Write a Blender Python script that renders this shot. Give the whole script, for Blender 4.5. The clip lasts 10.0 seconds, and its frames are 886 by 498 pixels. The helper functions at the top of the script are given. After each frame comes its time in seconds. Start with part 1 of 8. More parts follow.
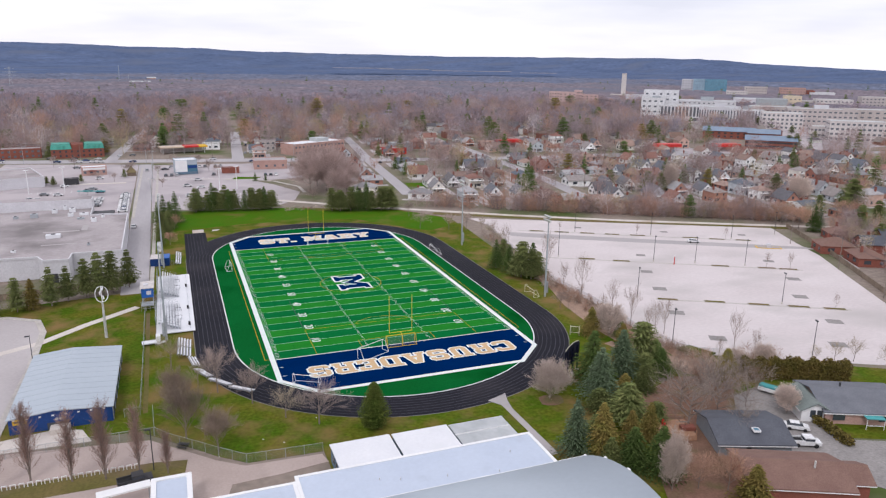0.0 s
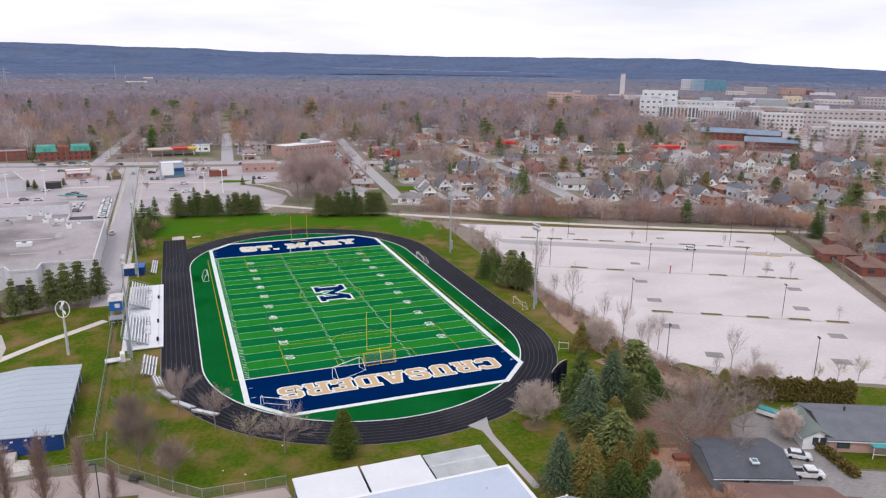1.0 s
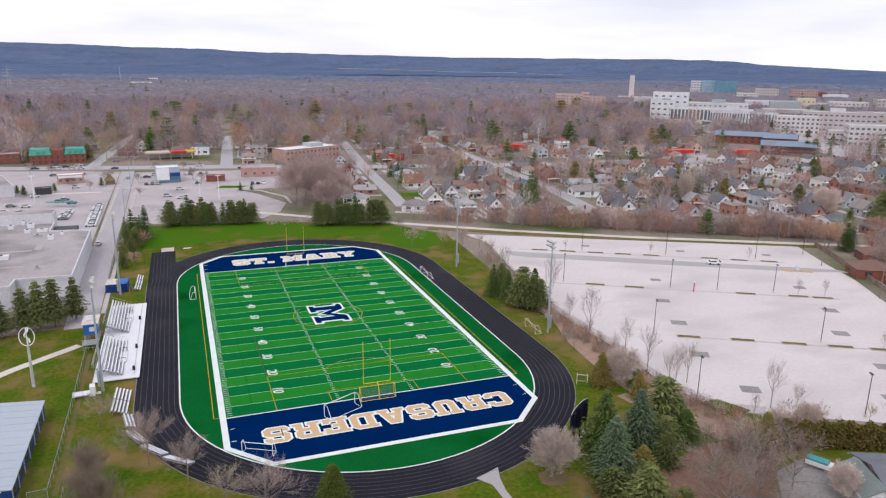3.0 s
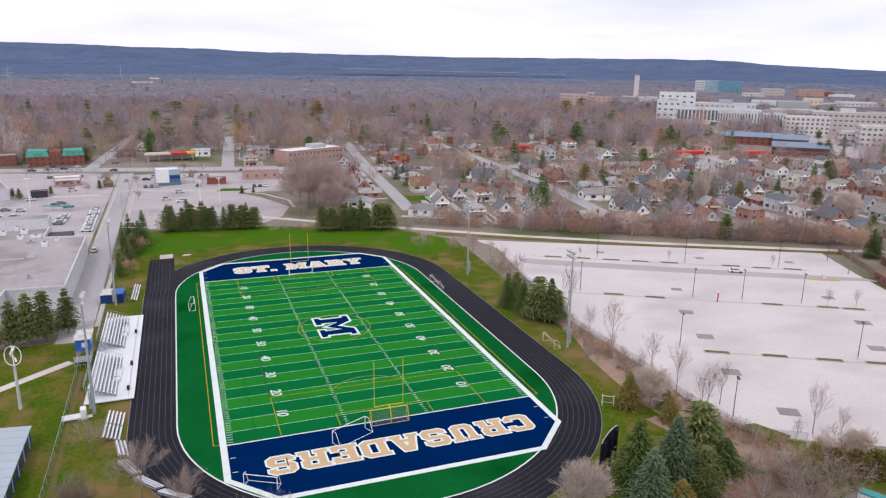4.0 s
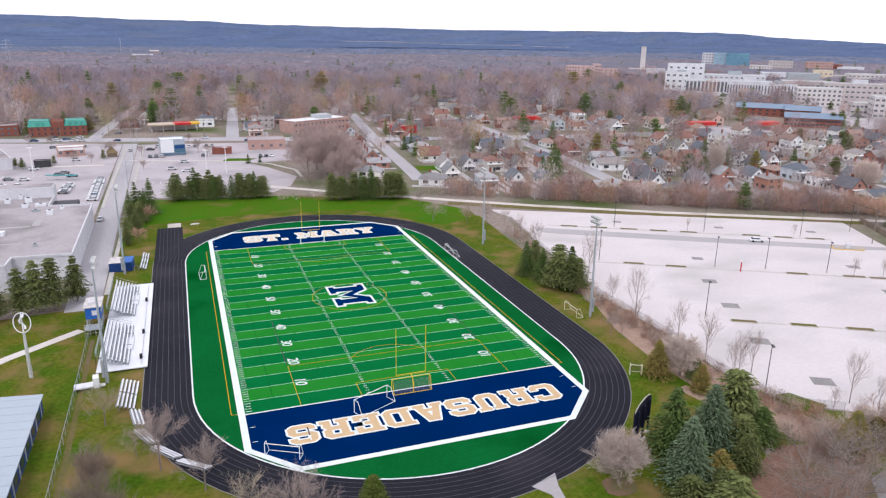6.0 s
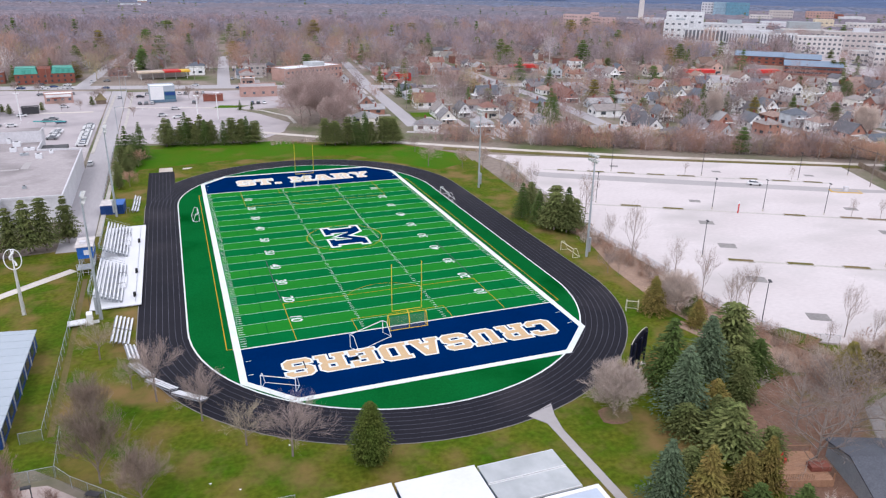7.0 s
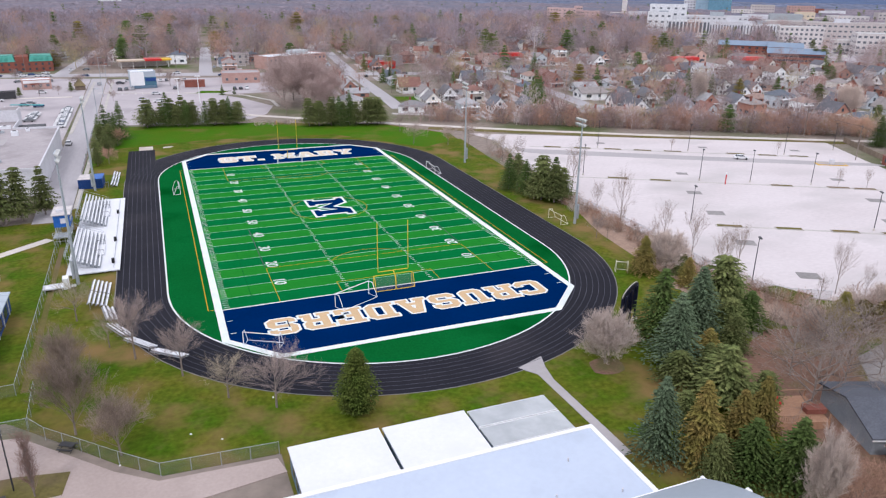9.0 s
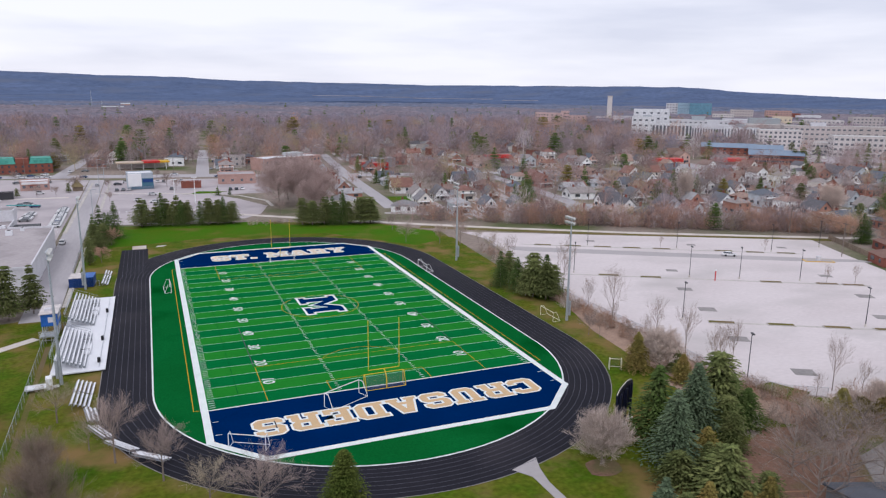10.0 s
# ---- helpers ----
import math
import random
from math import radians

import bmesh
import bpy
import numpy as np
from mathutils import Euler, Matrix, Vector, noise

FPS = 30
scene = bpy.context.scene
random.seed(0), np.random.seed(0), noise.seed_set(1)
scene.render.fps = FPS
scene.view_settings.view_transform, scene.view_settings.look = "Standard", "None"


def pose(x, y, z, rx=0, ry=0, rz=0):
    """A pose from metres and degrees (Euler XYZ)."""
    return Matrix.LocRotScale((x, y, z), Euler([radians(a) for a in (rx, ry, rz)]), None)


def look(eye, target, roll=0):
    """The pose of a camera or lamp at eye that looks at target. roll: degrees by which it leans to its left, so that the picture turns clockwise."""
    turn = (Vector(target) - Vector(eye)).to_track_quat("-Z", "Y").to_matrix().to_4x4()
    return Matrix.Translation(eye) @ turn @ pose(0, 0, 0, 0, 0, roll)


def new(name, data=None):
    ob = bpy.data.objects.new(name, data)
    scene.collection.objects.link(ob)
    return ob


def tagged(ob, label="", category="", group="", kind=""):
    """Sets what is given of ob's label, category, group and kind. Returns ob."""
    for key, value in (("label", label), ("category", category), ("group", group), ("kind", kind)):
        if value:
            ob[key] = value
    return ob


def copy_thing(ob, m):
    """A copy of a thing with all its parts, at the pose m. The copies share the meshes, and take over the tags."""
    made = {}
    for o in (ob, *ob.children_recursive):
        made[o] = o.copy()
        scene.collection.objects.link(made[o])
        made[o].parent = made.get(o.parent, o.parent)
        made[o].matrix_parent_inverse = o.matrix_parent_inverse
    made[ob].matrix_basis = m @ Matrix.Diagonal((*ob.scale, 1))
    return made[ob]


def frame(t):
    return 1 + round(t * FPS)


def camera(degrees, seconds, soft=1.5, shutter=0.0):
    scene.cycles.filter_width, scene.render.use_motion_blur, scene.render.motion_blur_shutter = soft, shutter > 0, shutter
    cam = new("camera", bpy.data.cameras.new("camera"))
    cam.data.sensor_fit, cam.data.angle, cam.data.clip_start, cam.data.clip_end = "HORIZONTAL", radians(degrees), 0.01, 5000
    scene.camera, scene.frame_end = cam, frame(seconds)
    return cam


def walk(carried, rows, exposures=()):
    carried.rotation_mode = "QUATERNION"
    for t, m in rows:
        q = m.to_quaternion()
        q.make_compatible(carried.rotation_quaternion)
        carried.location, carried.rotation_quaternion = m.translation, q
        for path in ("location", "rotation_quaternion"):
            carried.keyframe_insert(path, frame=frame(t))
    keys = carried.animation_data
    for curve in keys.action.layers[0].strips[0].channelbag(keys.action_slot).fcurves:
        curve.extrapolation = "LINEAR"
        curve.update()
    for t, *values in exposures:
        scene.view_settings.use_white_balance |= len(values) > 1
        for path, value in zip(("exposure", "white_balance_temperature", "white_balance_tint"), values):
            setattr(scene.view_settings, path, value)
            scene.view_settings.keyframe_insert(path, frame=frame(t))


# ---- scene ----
cam = camera(64.1, 10.0, soft=1.25)
PATH = [
    (0, (-47.747, -202.230, 66.030), (-13.09, -112.01, 40.34), 0.72),
    (0.5, (-44.384, -198.604, 66.181), (-9.73, -108.39, 40.48), 0.74),
    (1, (-40.262, -194.797, 66.380), (-5.60, -104.58, 40.70), 0.70),
    (1.5, (-37.178, -189.912, 66.431), (-2.34, -99.75, 40.78), 0.78),
    (2, (-35.359, -185.716, 66.537), (-0.53, -95.54, 40.94), 0.76),
    (2.5, (-34.744, -183.218, 66.512), (-0.61, -92.76, 40.96), 0.79),
    (4, (-33.337, -168.281, 66.213), (0.37, -77.68, 40.60), 0.76),
    (4.5, (-34.396, -165.373, 66.078), (-1.01, -74.65, 40.50), 0.75),
    (5, (-34.612, -164.620, 65.933), (-1.48, -73.80, 40.36), 0.74),
    (5.2, (-34.900, -164.000, 65.750), (-1.73, -73.20, 40.19), 0.73),
    (6.3, (-35.697, -162.549, 61.445), (-2.65, -74.01, 28.74), 0.84),
    (6.5, (-35.653, -162.446, 60.754), (-2.70, -74.72, 25.86), 0.84),
    (7, (-35.615, -162.405, 58.670), (-2.37, -74.77, 23.81), 0.80),
    (7.5, (-35.634, -162.458, 56.759), (-1.96, -74.99, 21.89), 0.82),
    (8, (-35.633, -162.495, 54.961), (-1.52, -75.23, 20.02), 0.76),
    (8.5, (-35.701, -162.562, 53.111), (-1.10, -75.49, 18.17), 0.74),
    (9, (-35.715, -162.559, 51.022), (-0.64, -75.65, 16.14), 0.70),
    (9.5, (-35.472, -162.464, 50.850), (0.70, -74.03, 21.34), 0.59),
    (10, (-35.504, -162.634, 50.800), (1.87, -72.43, 29.21), 0.63),
]
walk(cam, [(t, look(eye, target, roll)) for t, eye, target, roll in PATH], [(0, 0.0, 6480, 15), (2.7, 0.0, 6480, 15), (5.2, 0.03, 6430, 15), (6.3, 0.3, 6280, 15), (7.5, 0.25, 6250, 15), (9, 0.22, 6220, 15), (9.5, 0.2, 6150, 14), (10, -0.15, 6250, 15)])

# ---- sky and sun ----
def make_world():
    w = bpy.data.worlds.new("overcast_sky")
    scene.world = w
    w.use_nodes = True
    nt = w.node_tree
    bg = nt.nodes["Background"]
    sky = nt.nodes.new("ShaderNodeTexSky")
    sky.sky_type, sky.sun_disc = 'NISHITA', False
    sky.sun_elevation, sky.sun_rotation = radians(48), radians(-35)
    dim = nt.nodes.new("ShaderNodeVectorMath")
    dim.operation = 'SCALE'
    dim.inputs["Scale"].default_value = 0.10
    nt.links.new(sky.outputs[0], dim.inputs[0])
    co = nt.nodes.new("ShaderNodeTexCoord")
    mp = nt.nodes.new("ShaderNodeMapping")
    mp.inputs["Scale"].default_value = (1.6, 1.6, 11.0)
    nt.links.new(co.outputs["Generated"], mp.inputs[0])
    no = nt.nodes.new("ShaderNodeTexNoise")
    no.inputs["Scale"].default_value = 1.5
    no.inputs["Detail"].default_value = 5
    no.inputs["Roughness"].default_value = 0.5
    nt.links.new(mp.outputs[0], no.inputs[0])
    rp = nt.nodes.new("ShaderNodeValToRGB")
    rp.color_ramp.elements[0].position, rp.color_ramp.elements[0].color = 0.30, (0.73, 0.76, 0.85, 1)
    rp.color_ramp.elements[1].position, rp.color_ramp.elements[1].color = 0.56, (0.955, 0.97, 1.02, 1)
    nt.links.new(no.outputs[0], rp.inputs[0])
    mx = nt.nodes.new("ShaderNodeMix")
    mx.data_type = 'RGBA'
    mx.inputs["Factor"].default_value = 0.9
    nt.links.new(dim.outputs[0], mx.inputs["A"])
    nt.links.new(rp.outputs[0], mx.inputs["B"])
    nt.links.new(mx.outputs["Result"], bg.inputs[0])
    bg.inputs[1].default_value = SKY


SKY, SUN = 1.14, 1.0
make_world()
sun = new("sun", bpy.data.lights.new("sun", 'SUN'))
sun.data.energy, sun.data.angle, sun.data.color = SUN, radians(14), (1.0, 0.98, 0.95)
sun.matrix_world = look((-60, -90, 120), (0, 0, 0))


# ---- materials ----
def material(name, a, b=None, rough=0.8, scale=1.0, fine=12.0, bump=0.0, metal=0.0, stain=None, stain_scale=0.1, stain_amount=0.5,
             vary=0.0, hue=0.0, island=0.0, spec=0.3, stretch=(1, 1, 1), local=False, tints=(), by_island=False, grain=0.35):
    """Two scales of noise mix a and b; stain: blotches of a third colour; vary: brightness by object; island: by loose piece;
    tints: whole colours, one of them for each object."""
    m = bpy.data.materials.new(name)
    m.use_nodes = True
    nt = m.node_tree
    L, N = nt.links.new, nt.nodes.new
    p = nt.nodes["Principled BSDF"]
    p.inputs["Roughness"].default_value, p.inputs["Metallic"].default_value = rough, metal
    p.inputs["Specular IOR Level"].default_value = spec
    b = b or tuple(c * 0.8 for c in a)
    co = N("ShaderNodeTexCoord")
    mp = N("ShaderNodeMapping")
    mp.inputs["Scale"].default_value = stretch
    if local:
        L(co.outputs["Object"], mp.inputs[0])
    else:
        geo = N("ShaderNodeNewGeometry")
        L(geo.outputs["Position"], mp.inputs[0])

    def tex(s, detail=4.0):
        t = N("ShaderNodeTexNoise")
        t.inputs["Scale"].default_value, t.inputs["Detail"].default_value = s, detail
        L(mp.outputs[0], t.inputs[0])
        return t.outputs[0]

    def ramp(src, lo, hi):
        r = N("ShaderNodeMapRange")
        r.inputs["From Min"].default_value, r.inputs["From Max"].default_value = lo, hi
        L(src, r.inputs["Value"])
        return r.outputs[0]

    def mix(f, x, y, how='MIX'):
        q = N("ShaderNodeMix")
        q.data_type, q.blend_type = 'RGBA', how
        for v, key in ((f, "Factor"), (x, "A"), (y, "B")):
            if hasattr(v, "is_output"):
                L(v, q.inputs[key])
            elif key == "Factor":
                q.inputs[key].default_value = v
            else:
                q.inputs[key].default_value = (*v, 1) if isinstance(v, tuple) else (v, v, v, 1)
        return q.outputs["Result"]

    n1, n2 = tex(scale), tex(fine, 3.0)
    if tints:
        info = N("ShaderNodeNewGeometry") if by_island else N("ShaderNodeObjectInfo")
        cr = N("ShaderNodeValToRGB")
        cr.color_ramp.interpolation = 'CONSTANT'
        while len(cr.color_ramp.elements) < len(tints):
            cr.color_ramp.elements.new(0.5)
        for i, c in enumerate(tints):
            cr.color_ramp.elements[i].position, cr.color_ramp.elements[i].color = i / len(tints), (*c, 1)
        L(info.outputs["Random Per Island" if by_island else "Random"], cr.inputs[0])
        base = cr.outputs[0]
        base = mix(ramp(n1, 0.3, 0.7), base, mix(0.25, base, 0.0))
    else:
        base = mix(ramp(n1, 0.32, 0.68), a, b)
    base = mix(grain, base, mix(ramp(n2, 0.3, 0.7), 0.55, 1.45), 'MULTIPLY')
    if stain:
        n3 = tex(stain_scale, 9.0)
        base = mix(ramp(n3, 0.62 - 0.24 * stain_amount, 0.80 - 0.2 * stain_amount), base, stain)
    if vary:
        info = N("ShaderNodeObjectInfo")
        base = mix(1.0, base, mix(info.outputs["Random"], 1 - vary, 1 + vary), 'MULTIPLY')
    if island:
        g2 = N("ShaderNodeNewGeometry")
        base = mix(1.0, base, mix(g2.outputs["Random Per Island"], 1 - island, 1 + island), 'MULTIPLY')
    L(base, p.inputs["Base Color"])
    if bump:
        bu = N("ShaderNodeBump")
        bu.inputs["Strength"].default_value, bu.inputs["Distance"].default_value = 0.5, bump
        L(n2, bu.inputs["Height"])
        L(bu.outputs[0], p.inputs["Normal"])
    return m


def glass(name, tint, rough=0.06):
    m = bpy.data.materials.new(name)
    m.use_nodes = True
    p = m.node_tree.nodes["Principled BSDF"]
    p.inputs["Base Color"].default_value, p.inputs["Roughness"].default_value = (*tint, 1), rough
    p.inputs["Specular IOR Level"].default_value = 0.8
    return m


M_GROUND = material("town_ground", (0.235, 0.195, 0.165), (0.275, 0.225, 0.195), 0.95, 0.03, 0.6, stain=(0.08, 0.11, 0.035), stain_scale=0.02, stain_amount=0.6, spec=0.04)
M_LAWN = material("lawn_grass", (0.050, 0.104, 0.005), (0.112, 0.114, 0.014), 0.95, 0.16, 1.3, 0.03, stain=(0.205, 0.135, 0.055), stain_scale=0.11, stain_amount=0.6, spec=0.04, grain=0.6)
M_BANK = material("bank_grass", (0.044, 0.140, 0.004), (0.072, 0.125, 0.007), 0.95, 0.1, 2.2, 0.03, stain=(0.17, 0.125, 0.045), stain_scale=0.05, stain_amount=0.35, spec=0.04)
M_ROUGH = material("rough_grass", (0.17, 0.135, 0.055), (0.105, 0.105, 0.03), 0.95, 0.12, 2.0, 0.03, stain=(0.19, 0.14, 0.09), stain_scale=0.08, stain_amount=0.7, spec=0.04)
M_LITTER = material("leaf_litter", (0.235, 0.135, 0.10), (0.17, 0.105, 0.075), 0.95, 0.3, 2.5, 0.03, stain=(0.11, 0.12, 0.045), stain_scale=0.12, stain_amount=0.35, spec=0.04)
M_SOIL = material("bare_soil", (0.36, 0.245, 0.185), (0.27, 0.185, 0.14), 0.95, 0.4, 3.0, 0.03)
M_TURF_A = material("turf_light", (0.017, 0.200, 0.024), (0.013, 0.180, 0.021), 0.85, 0.12, 3.0, grain=0.15, spec=0.0)
M_TURF_B = material("turf_dark", (0.002, 0.138, 0.034), (0.002, 0.122, 0.030), 0.85, 0.12, 3.0, grain=0.15, spec=0.0)
M_TURF_C = material("turf_apron", (0.003, 0.110, 0.025), (0.003, 0.094, 0.020), 0.85, 0.08, 3.0, grain=0.3, stain=(0.0, 0.055, 0.008), stain_scale=0.06, stain_amount=0.4, spec=0.0)
M_TURF_BLUE = material("turf_blue", (0.0, 0.0175, 0.088), (0.0, 0.0145, 0.075), 0.85, 0.1, 3.0, grain=0.15, spec=0.0)
M_LINE = material("white_paint", (0.72, 0.75, 0.74), (0.64, 0.69, 0.67), 0.8, 0.4, 5.0, grain=0.15, spec=0.06)
M_YARD = material("yard_line_paint", (0.42, 0.74, 0.54), (0.34, 0.64, 0.46), 0.8, 0.4, 5.0, grain=0.15, spec=0.06)
M_YELLOW = material("yellow_paint", (0.50, 0.30, 0.02), (0.40, 0.26, 0.02), 0.8, 0.4, 5.0, grain=0.15, spec=0.06)
M_NAVY = material("navy_paint", (0.0, 0.018, 0.09), (0.0, 0.0145, 0.08), 0.85, 0.3, 5.0, grain=0.15, spec=0.0)
M_TAN = material("tan_paint", (0.60, 0.42, 0.24), (0.54, 0.38, 0.22), 0.85, 0.3, 5.0, grain=0.15, spec=0.06)
M_TANPALE = material("pale_tan_paint", (0.66, 0.56, 0.42), (0.60, 0.50, 0.38), 0.85, 0.3, 5.0, grain=0.15, spec=0.06)
M_TRACK = material("track_rubber", (0.0125, 0.0125, 0.0185), (0.0175, 0.0168, 0.0228), 0.85, 0.06, 2.0, stain=(0.032, 0.029, 0.035), stain_scale=0.05, stain_amount=0.4, grain=0.2, spec=0.12)
M_EDGE = material("track_edging", (0.24, 0.225, 0.215), (0.19, 0.18, 0.17), 0.9, 0.3, 3.0, spec=0.06)
M_LANE = material("lane_paint", (0.115, 0.115, 0.14), (0.08, 0.08, 0.105), 0.85, 0.3, 4.0, grain=0.15, spec=0.06)
M_ASPHALT = material("worn_asphalt", (0.395, 0.355, 0.368), (0.46, 0.415, 0.425), 0.9, 0.05, 1.5, stain=(0.31, 0.285, 0.295), stain_scale=0.04, stain_amount=0.45, grain=0.1, spec=0.1)
M_ROAD = material("road_asphalt", (0.375, 0.355, 0.37), (0.435, 0.41, 0.42), 0.9, 0.05, 1.5, stain=(0.28, 0.265, 0.28), stain_scale=0.05, stain_amount=0.4, stretch=(1, 0.15, 1), grain=0.1, spec=0.1)
M_LOT = material("pale_gravel_lot", (0.555, 0.50, 0.497), (0.615, 0.562, 0.56), 0.95, 0.035, 0.8, stain=(0.47, 0.435, 0.425), stain_scale=0.03, stain_amount=0.45, stretch=(1, 1.6, 1), grain=0.1, spec=0.1)
M_LANEGREY = material("grey_aisle", (0.36, 0.34, 0.34), (0.42, 0.39, 0.39), 0.95, 0.06, 1.2, grain=0.1, spec=0.1)
M_PATCH = material("grey_patch", (0.23, 0.215, 0.21), (0.29, 0.27, 0.26), 0.9, 0.2, 2.0)
M_CONC = material("pale_concrete", (0.55, 0.50, 0.46), (0.62, 0.57, 0.53), 0.9, 0.12, 2.5, 0.01, stain=(0.45, 0.38, 0.32), stain_scale=0.1, stain_amount=0.3, grain=0.15, spec=0.1)
M_YARD2 = material("stained_yard_concrete", (0.40, 0.325, 0.295), (0.45, 0.37, 0.34), 0.9, 0.12, 2.5, 0.01, stain=(0.30, 0.245, 0.215), stain_scale=0.09, stain_amount=0.4, grain=0.12, spec=0.1)
M_LOT2 = material("pale_school_asphalt", (0.42, 0.385, 0.385), (0.47, 0.435, 0.435), 0.9, 0.06, 1.5, grain=0.1, spec=0.1)
M_PINE = material("olive_pine_needles", (0.094, 0.118, 0.040), (0.128, 0.138, 0.050), 0.9, 0.5, 5.0, vary=0.22, island=0.4, spec=0.05)
M_KERB = material("kerb_concrete", (0.50, 0.465, 0.43), None, 0.9, 0.3, 3.0)
M_WHITE = material("white_metal", (0.80, 0.80, 0.80), (0.74, 0.74, 0.75), 0.5, 0.3, 3.0, grain=0.06)
M_ROOFW = material("white_membrane", (0.73, 0.735, 0.76), (0.67, 0.68, 0.71), 0.6, 0.15, 2.0, stain=(0.68, 0.69, 0.71), stain_scale=0.2, stain_amount=0.2, grain=0.06)
M_ROOFB = material("blue_grey_membrane", (0.50, 0.56, 0.66), (0.46, 0.52, 0.62), 0.6, 0.1, 1.5, stain=(0.40, 0.45, 0.53), stain_scale=0.15, stain_amount=0.15, grain=0.06)
M_ROOFG = material("grey_sheet_roof", (0.40, 0.42, 0.43), (0.46, 0.48, 0.49), 0.5, 0.15, 2.0, stain=(0.33, 0.35, 0.36), stain_scale=0.2, stain_amount=0.3, grain=0.06)
M_ROOFS = material("pale_blue_grey_roof", (0.40, 0.45, 0.50), (0.37, 0.42, 0.47), 0.5, 0.08, 1.5, grain=0.05)
M_GRAVELROOF = material("gravel_flat_roof", (0.41, 0.37, 0.375), (0.345, 0.31, 0.315), 0.95, 0.05, 1.0, stain=(0.19, 0.17, 0.17), stain_scale=0.045, stain_amount=0.5, grain=0.18)
M_PALEWALL = material("pale_block_wall", (0.62, 0.61, 0.64), (0.56, 0.55, 0.58), 0.85, 0.2, 2.0, grain=0.18)
M_BLUEWALL = material("blue_cladding", (0.012, 0.055, 0.21), (0.010, 0.045, 0.18), 0.6, 0.3, 3.0)
M_TEALWALL = material("teal_grey_wall", (0.13, 0.20, 0.27), None, 0.7, 0.3, 3.0)
M_BRICK = material("red_brick", (0.27, 0.09, 0.065), (0.21, 0.075, 0.055), 0.9, 0.4, 6.0)
M_BRICKP = material("pink_brick", (0.48, 0.31, 0.27), (0.42, 0.26, 0.225), 0.9, 0.4, 6.0)
M_GREENROOF = material("green_mansard", (0.075, 0.34, 0.27), (0.06, 0.29, 0.235), 0.6, 0.3, 3.0)
M_BLUEROOF = material("blue_sheet_roof", (0.20, 0.265, 0.35), (0.17, 0.23, 0.31), 0.5, 0.1, 1.0)
M_REDROOF = material("red_canopy", (0.60, 0.035, 0.03), None, 0.5, 0.3, 3.0)
M_YELLOWSIGN = material("yellow_fascia", (0.75, 0.45, 0.03), None, 0.5, 0.3, 3.0)
M_BEIGE = material("beige_concrete", (0.49, 0.435, 0.42), (0.44, 0.395, 0.38), 0.85, 0.05, 1.0)
M_CREAM = material("cream_concrete", (0.60, 0.56, 0.545), (0.55, 0.51, 0.495), 0.85, 0.05, 1.0)
M_WIN = glass("dark_window", (0.05, 0.06, 0.075), 0.12)
# copy of the dark pane, its tint raised to stand for reflected sky
M_WINPALE = glass("sky_tint_window", (0.13, 0.14, 0.165), 0.25)
M_GLASSB = glass("blue_curtain_glass", (0.05, 0.15, 0.22), 0.15)
M_STEEL = material("galvanised_steel", (0.42, 0.45, 0.48), (0.36, 0.39, 0.42), 0.45, 0.6, 5.0, metal=0.3)
M_DARKSTEEL = material("dark_steel", (0.05, 0.05, 0.055), None, 0.6, 0.5, 5.0)
M_POLEWHITE = material("pale_grey_post", (0.55, 0.55, 0.53), None, 0.6, 0.5, 5.0)
M_BLACK = material("black_rubber", (0.02, 0.02, 0.022), None, 0.8, 1.0, 8.0)
M_SCORE = material("navy_panel", (0.008, 0.010, 0.028), None, 0.5, 0.5, 5.0)
M_WOOD = material("deck_boards", (0.42, 0.24, 0.15), (0.34, 0.19, 0.12), 0.8, 0.8, 6.0, stretch=(1, 6, 1))
M_FENCEWOOD = material("weathered_fence_boards", (0.26, 0.20, 0.15), (0.20, 0.155, 0.12), 0.9, 0.8, 6.0, vary=0.15)
M_BARK = material("grey_brown_bark", (0.26, 0.21, 0.18), (0.20, 0.165, 0.145), 0.95, 1.5, 9.0)
M_TWIG = material("bare_twigs", (0.40, 0.315, 0.28), (0.32, 0.255, 0.23), 0.95, 0.2, 2.0, vary=0.22, island=0.25, spec=0.05)
M_TWIGD = material("dark_brown_twigs", (0.27, 0.208, 0.165), (0.21, 0.165, 0.135), 0.95, 0.3, 2.0, vary=0.15, island=0.3, spec=0.05)
M_TWIGB = material("brown_twigs", (0.34, 0.26, 0.215), (0.27, 0.205, 0.17), 0.95, 0.3, 2.0, vary=0.15, island=0.3, spec=0.05)
M_TWIGG = material("grey_twigs", (0.33, 0.27, 0.235), (0.265, 0.22, 0.195), 0.95, 0.3, 2.0, vary=0.15, island=0.3, spec=0.05)
M_TWIGQ = material("pinkish_twigs", (0.46, 0.35, 0.325), (0.38, 0.29, 0.27), 0.95, 0.2, 2.0, vary=0.15, island=0.25, spec=0.05)
M_TWIGO = material("olive_budding_twigs", (0.42, 0.35, 0.255), (0.34, 0.285, 0.21), 0.95, 0.3, 2.0, vary=0.15, island=0.25, spec=0.05)
M_POPLAR = material("reddish_brown_twigs", (0.29, 0.19, 0.155), (0.23, 0.155, 0.13), 0.95, 0.3, 2.0, vary=0.15, island=0.3, spec=0.05)
M_TWIGP = material("pale_budding_twigs", (0.62, 0.515, 0.455), (0.52, 0.43, 0.38), 0.95, 0.3, 2.0, vary=0.15, island=0.25, spec=0.05)
M_TWIGR = material("russet_twigs", (0.46, 0.285, 0.205), (0.37, 0.235, 0.175), 0.95, 0.3, 2.0, vary=0.2, island=0.25, spec=0.05)
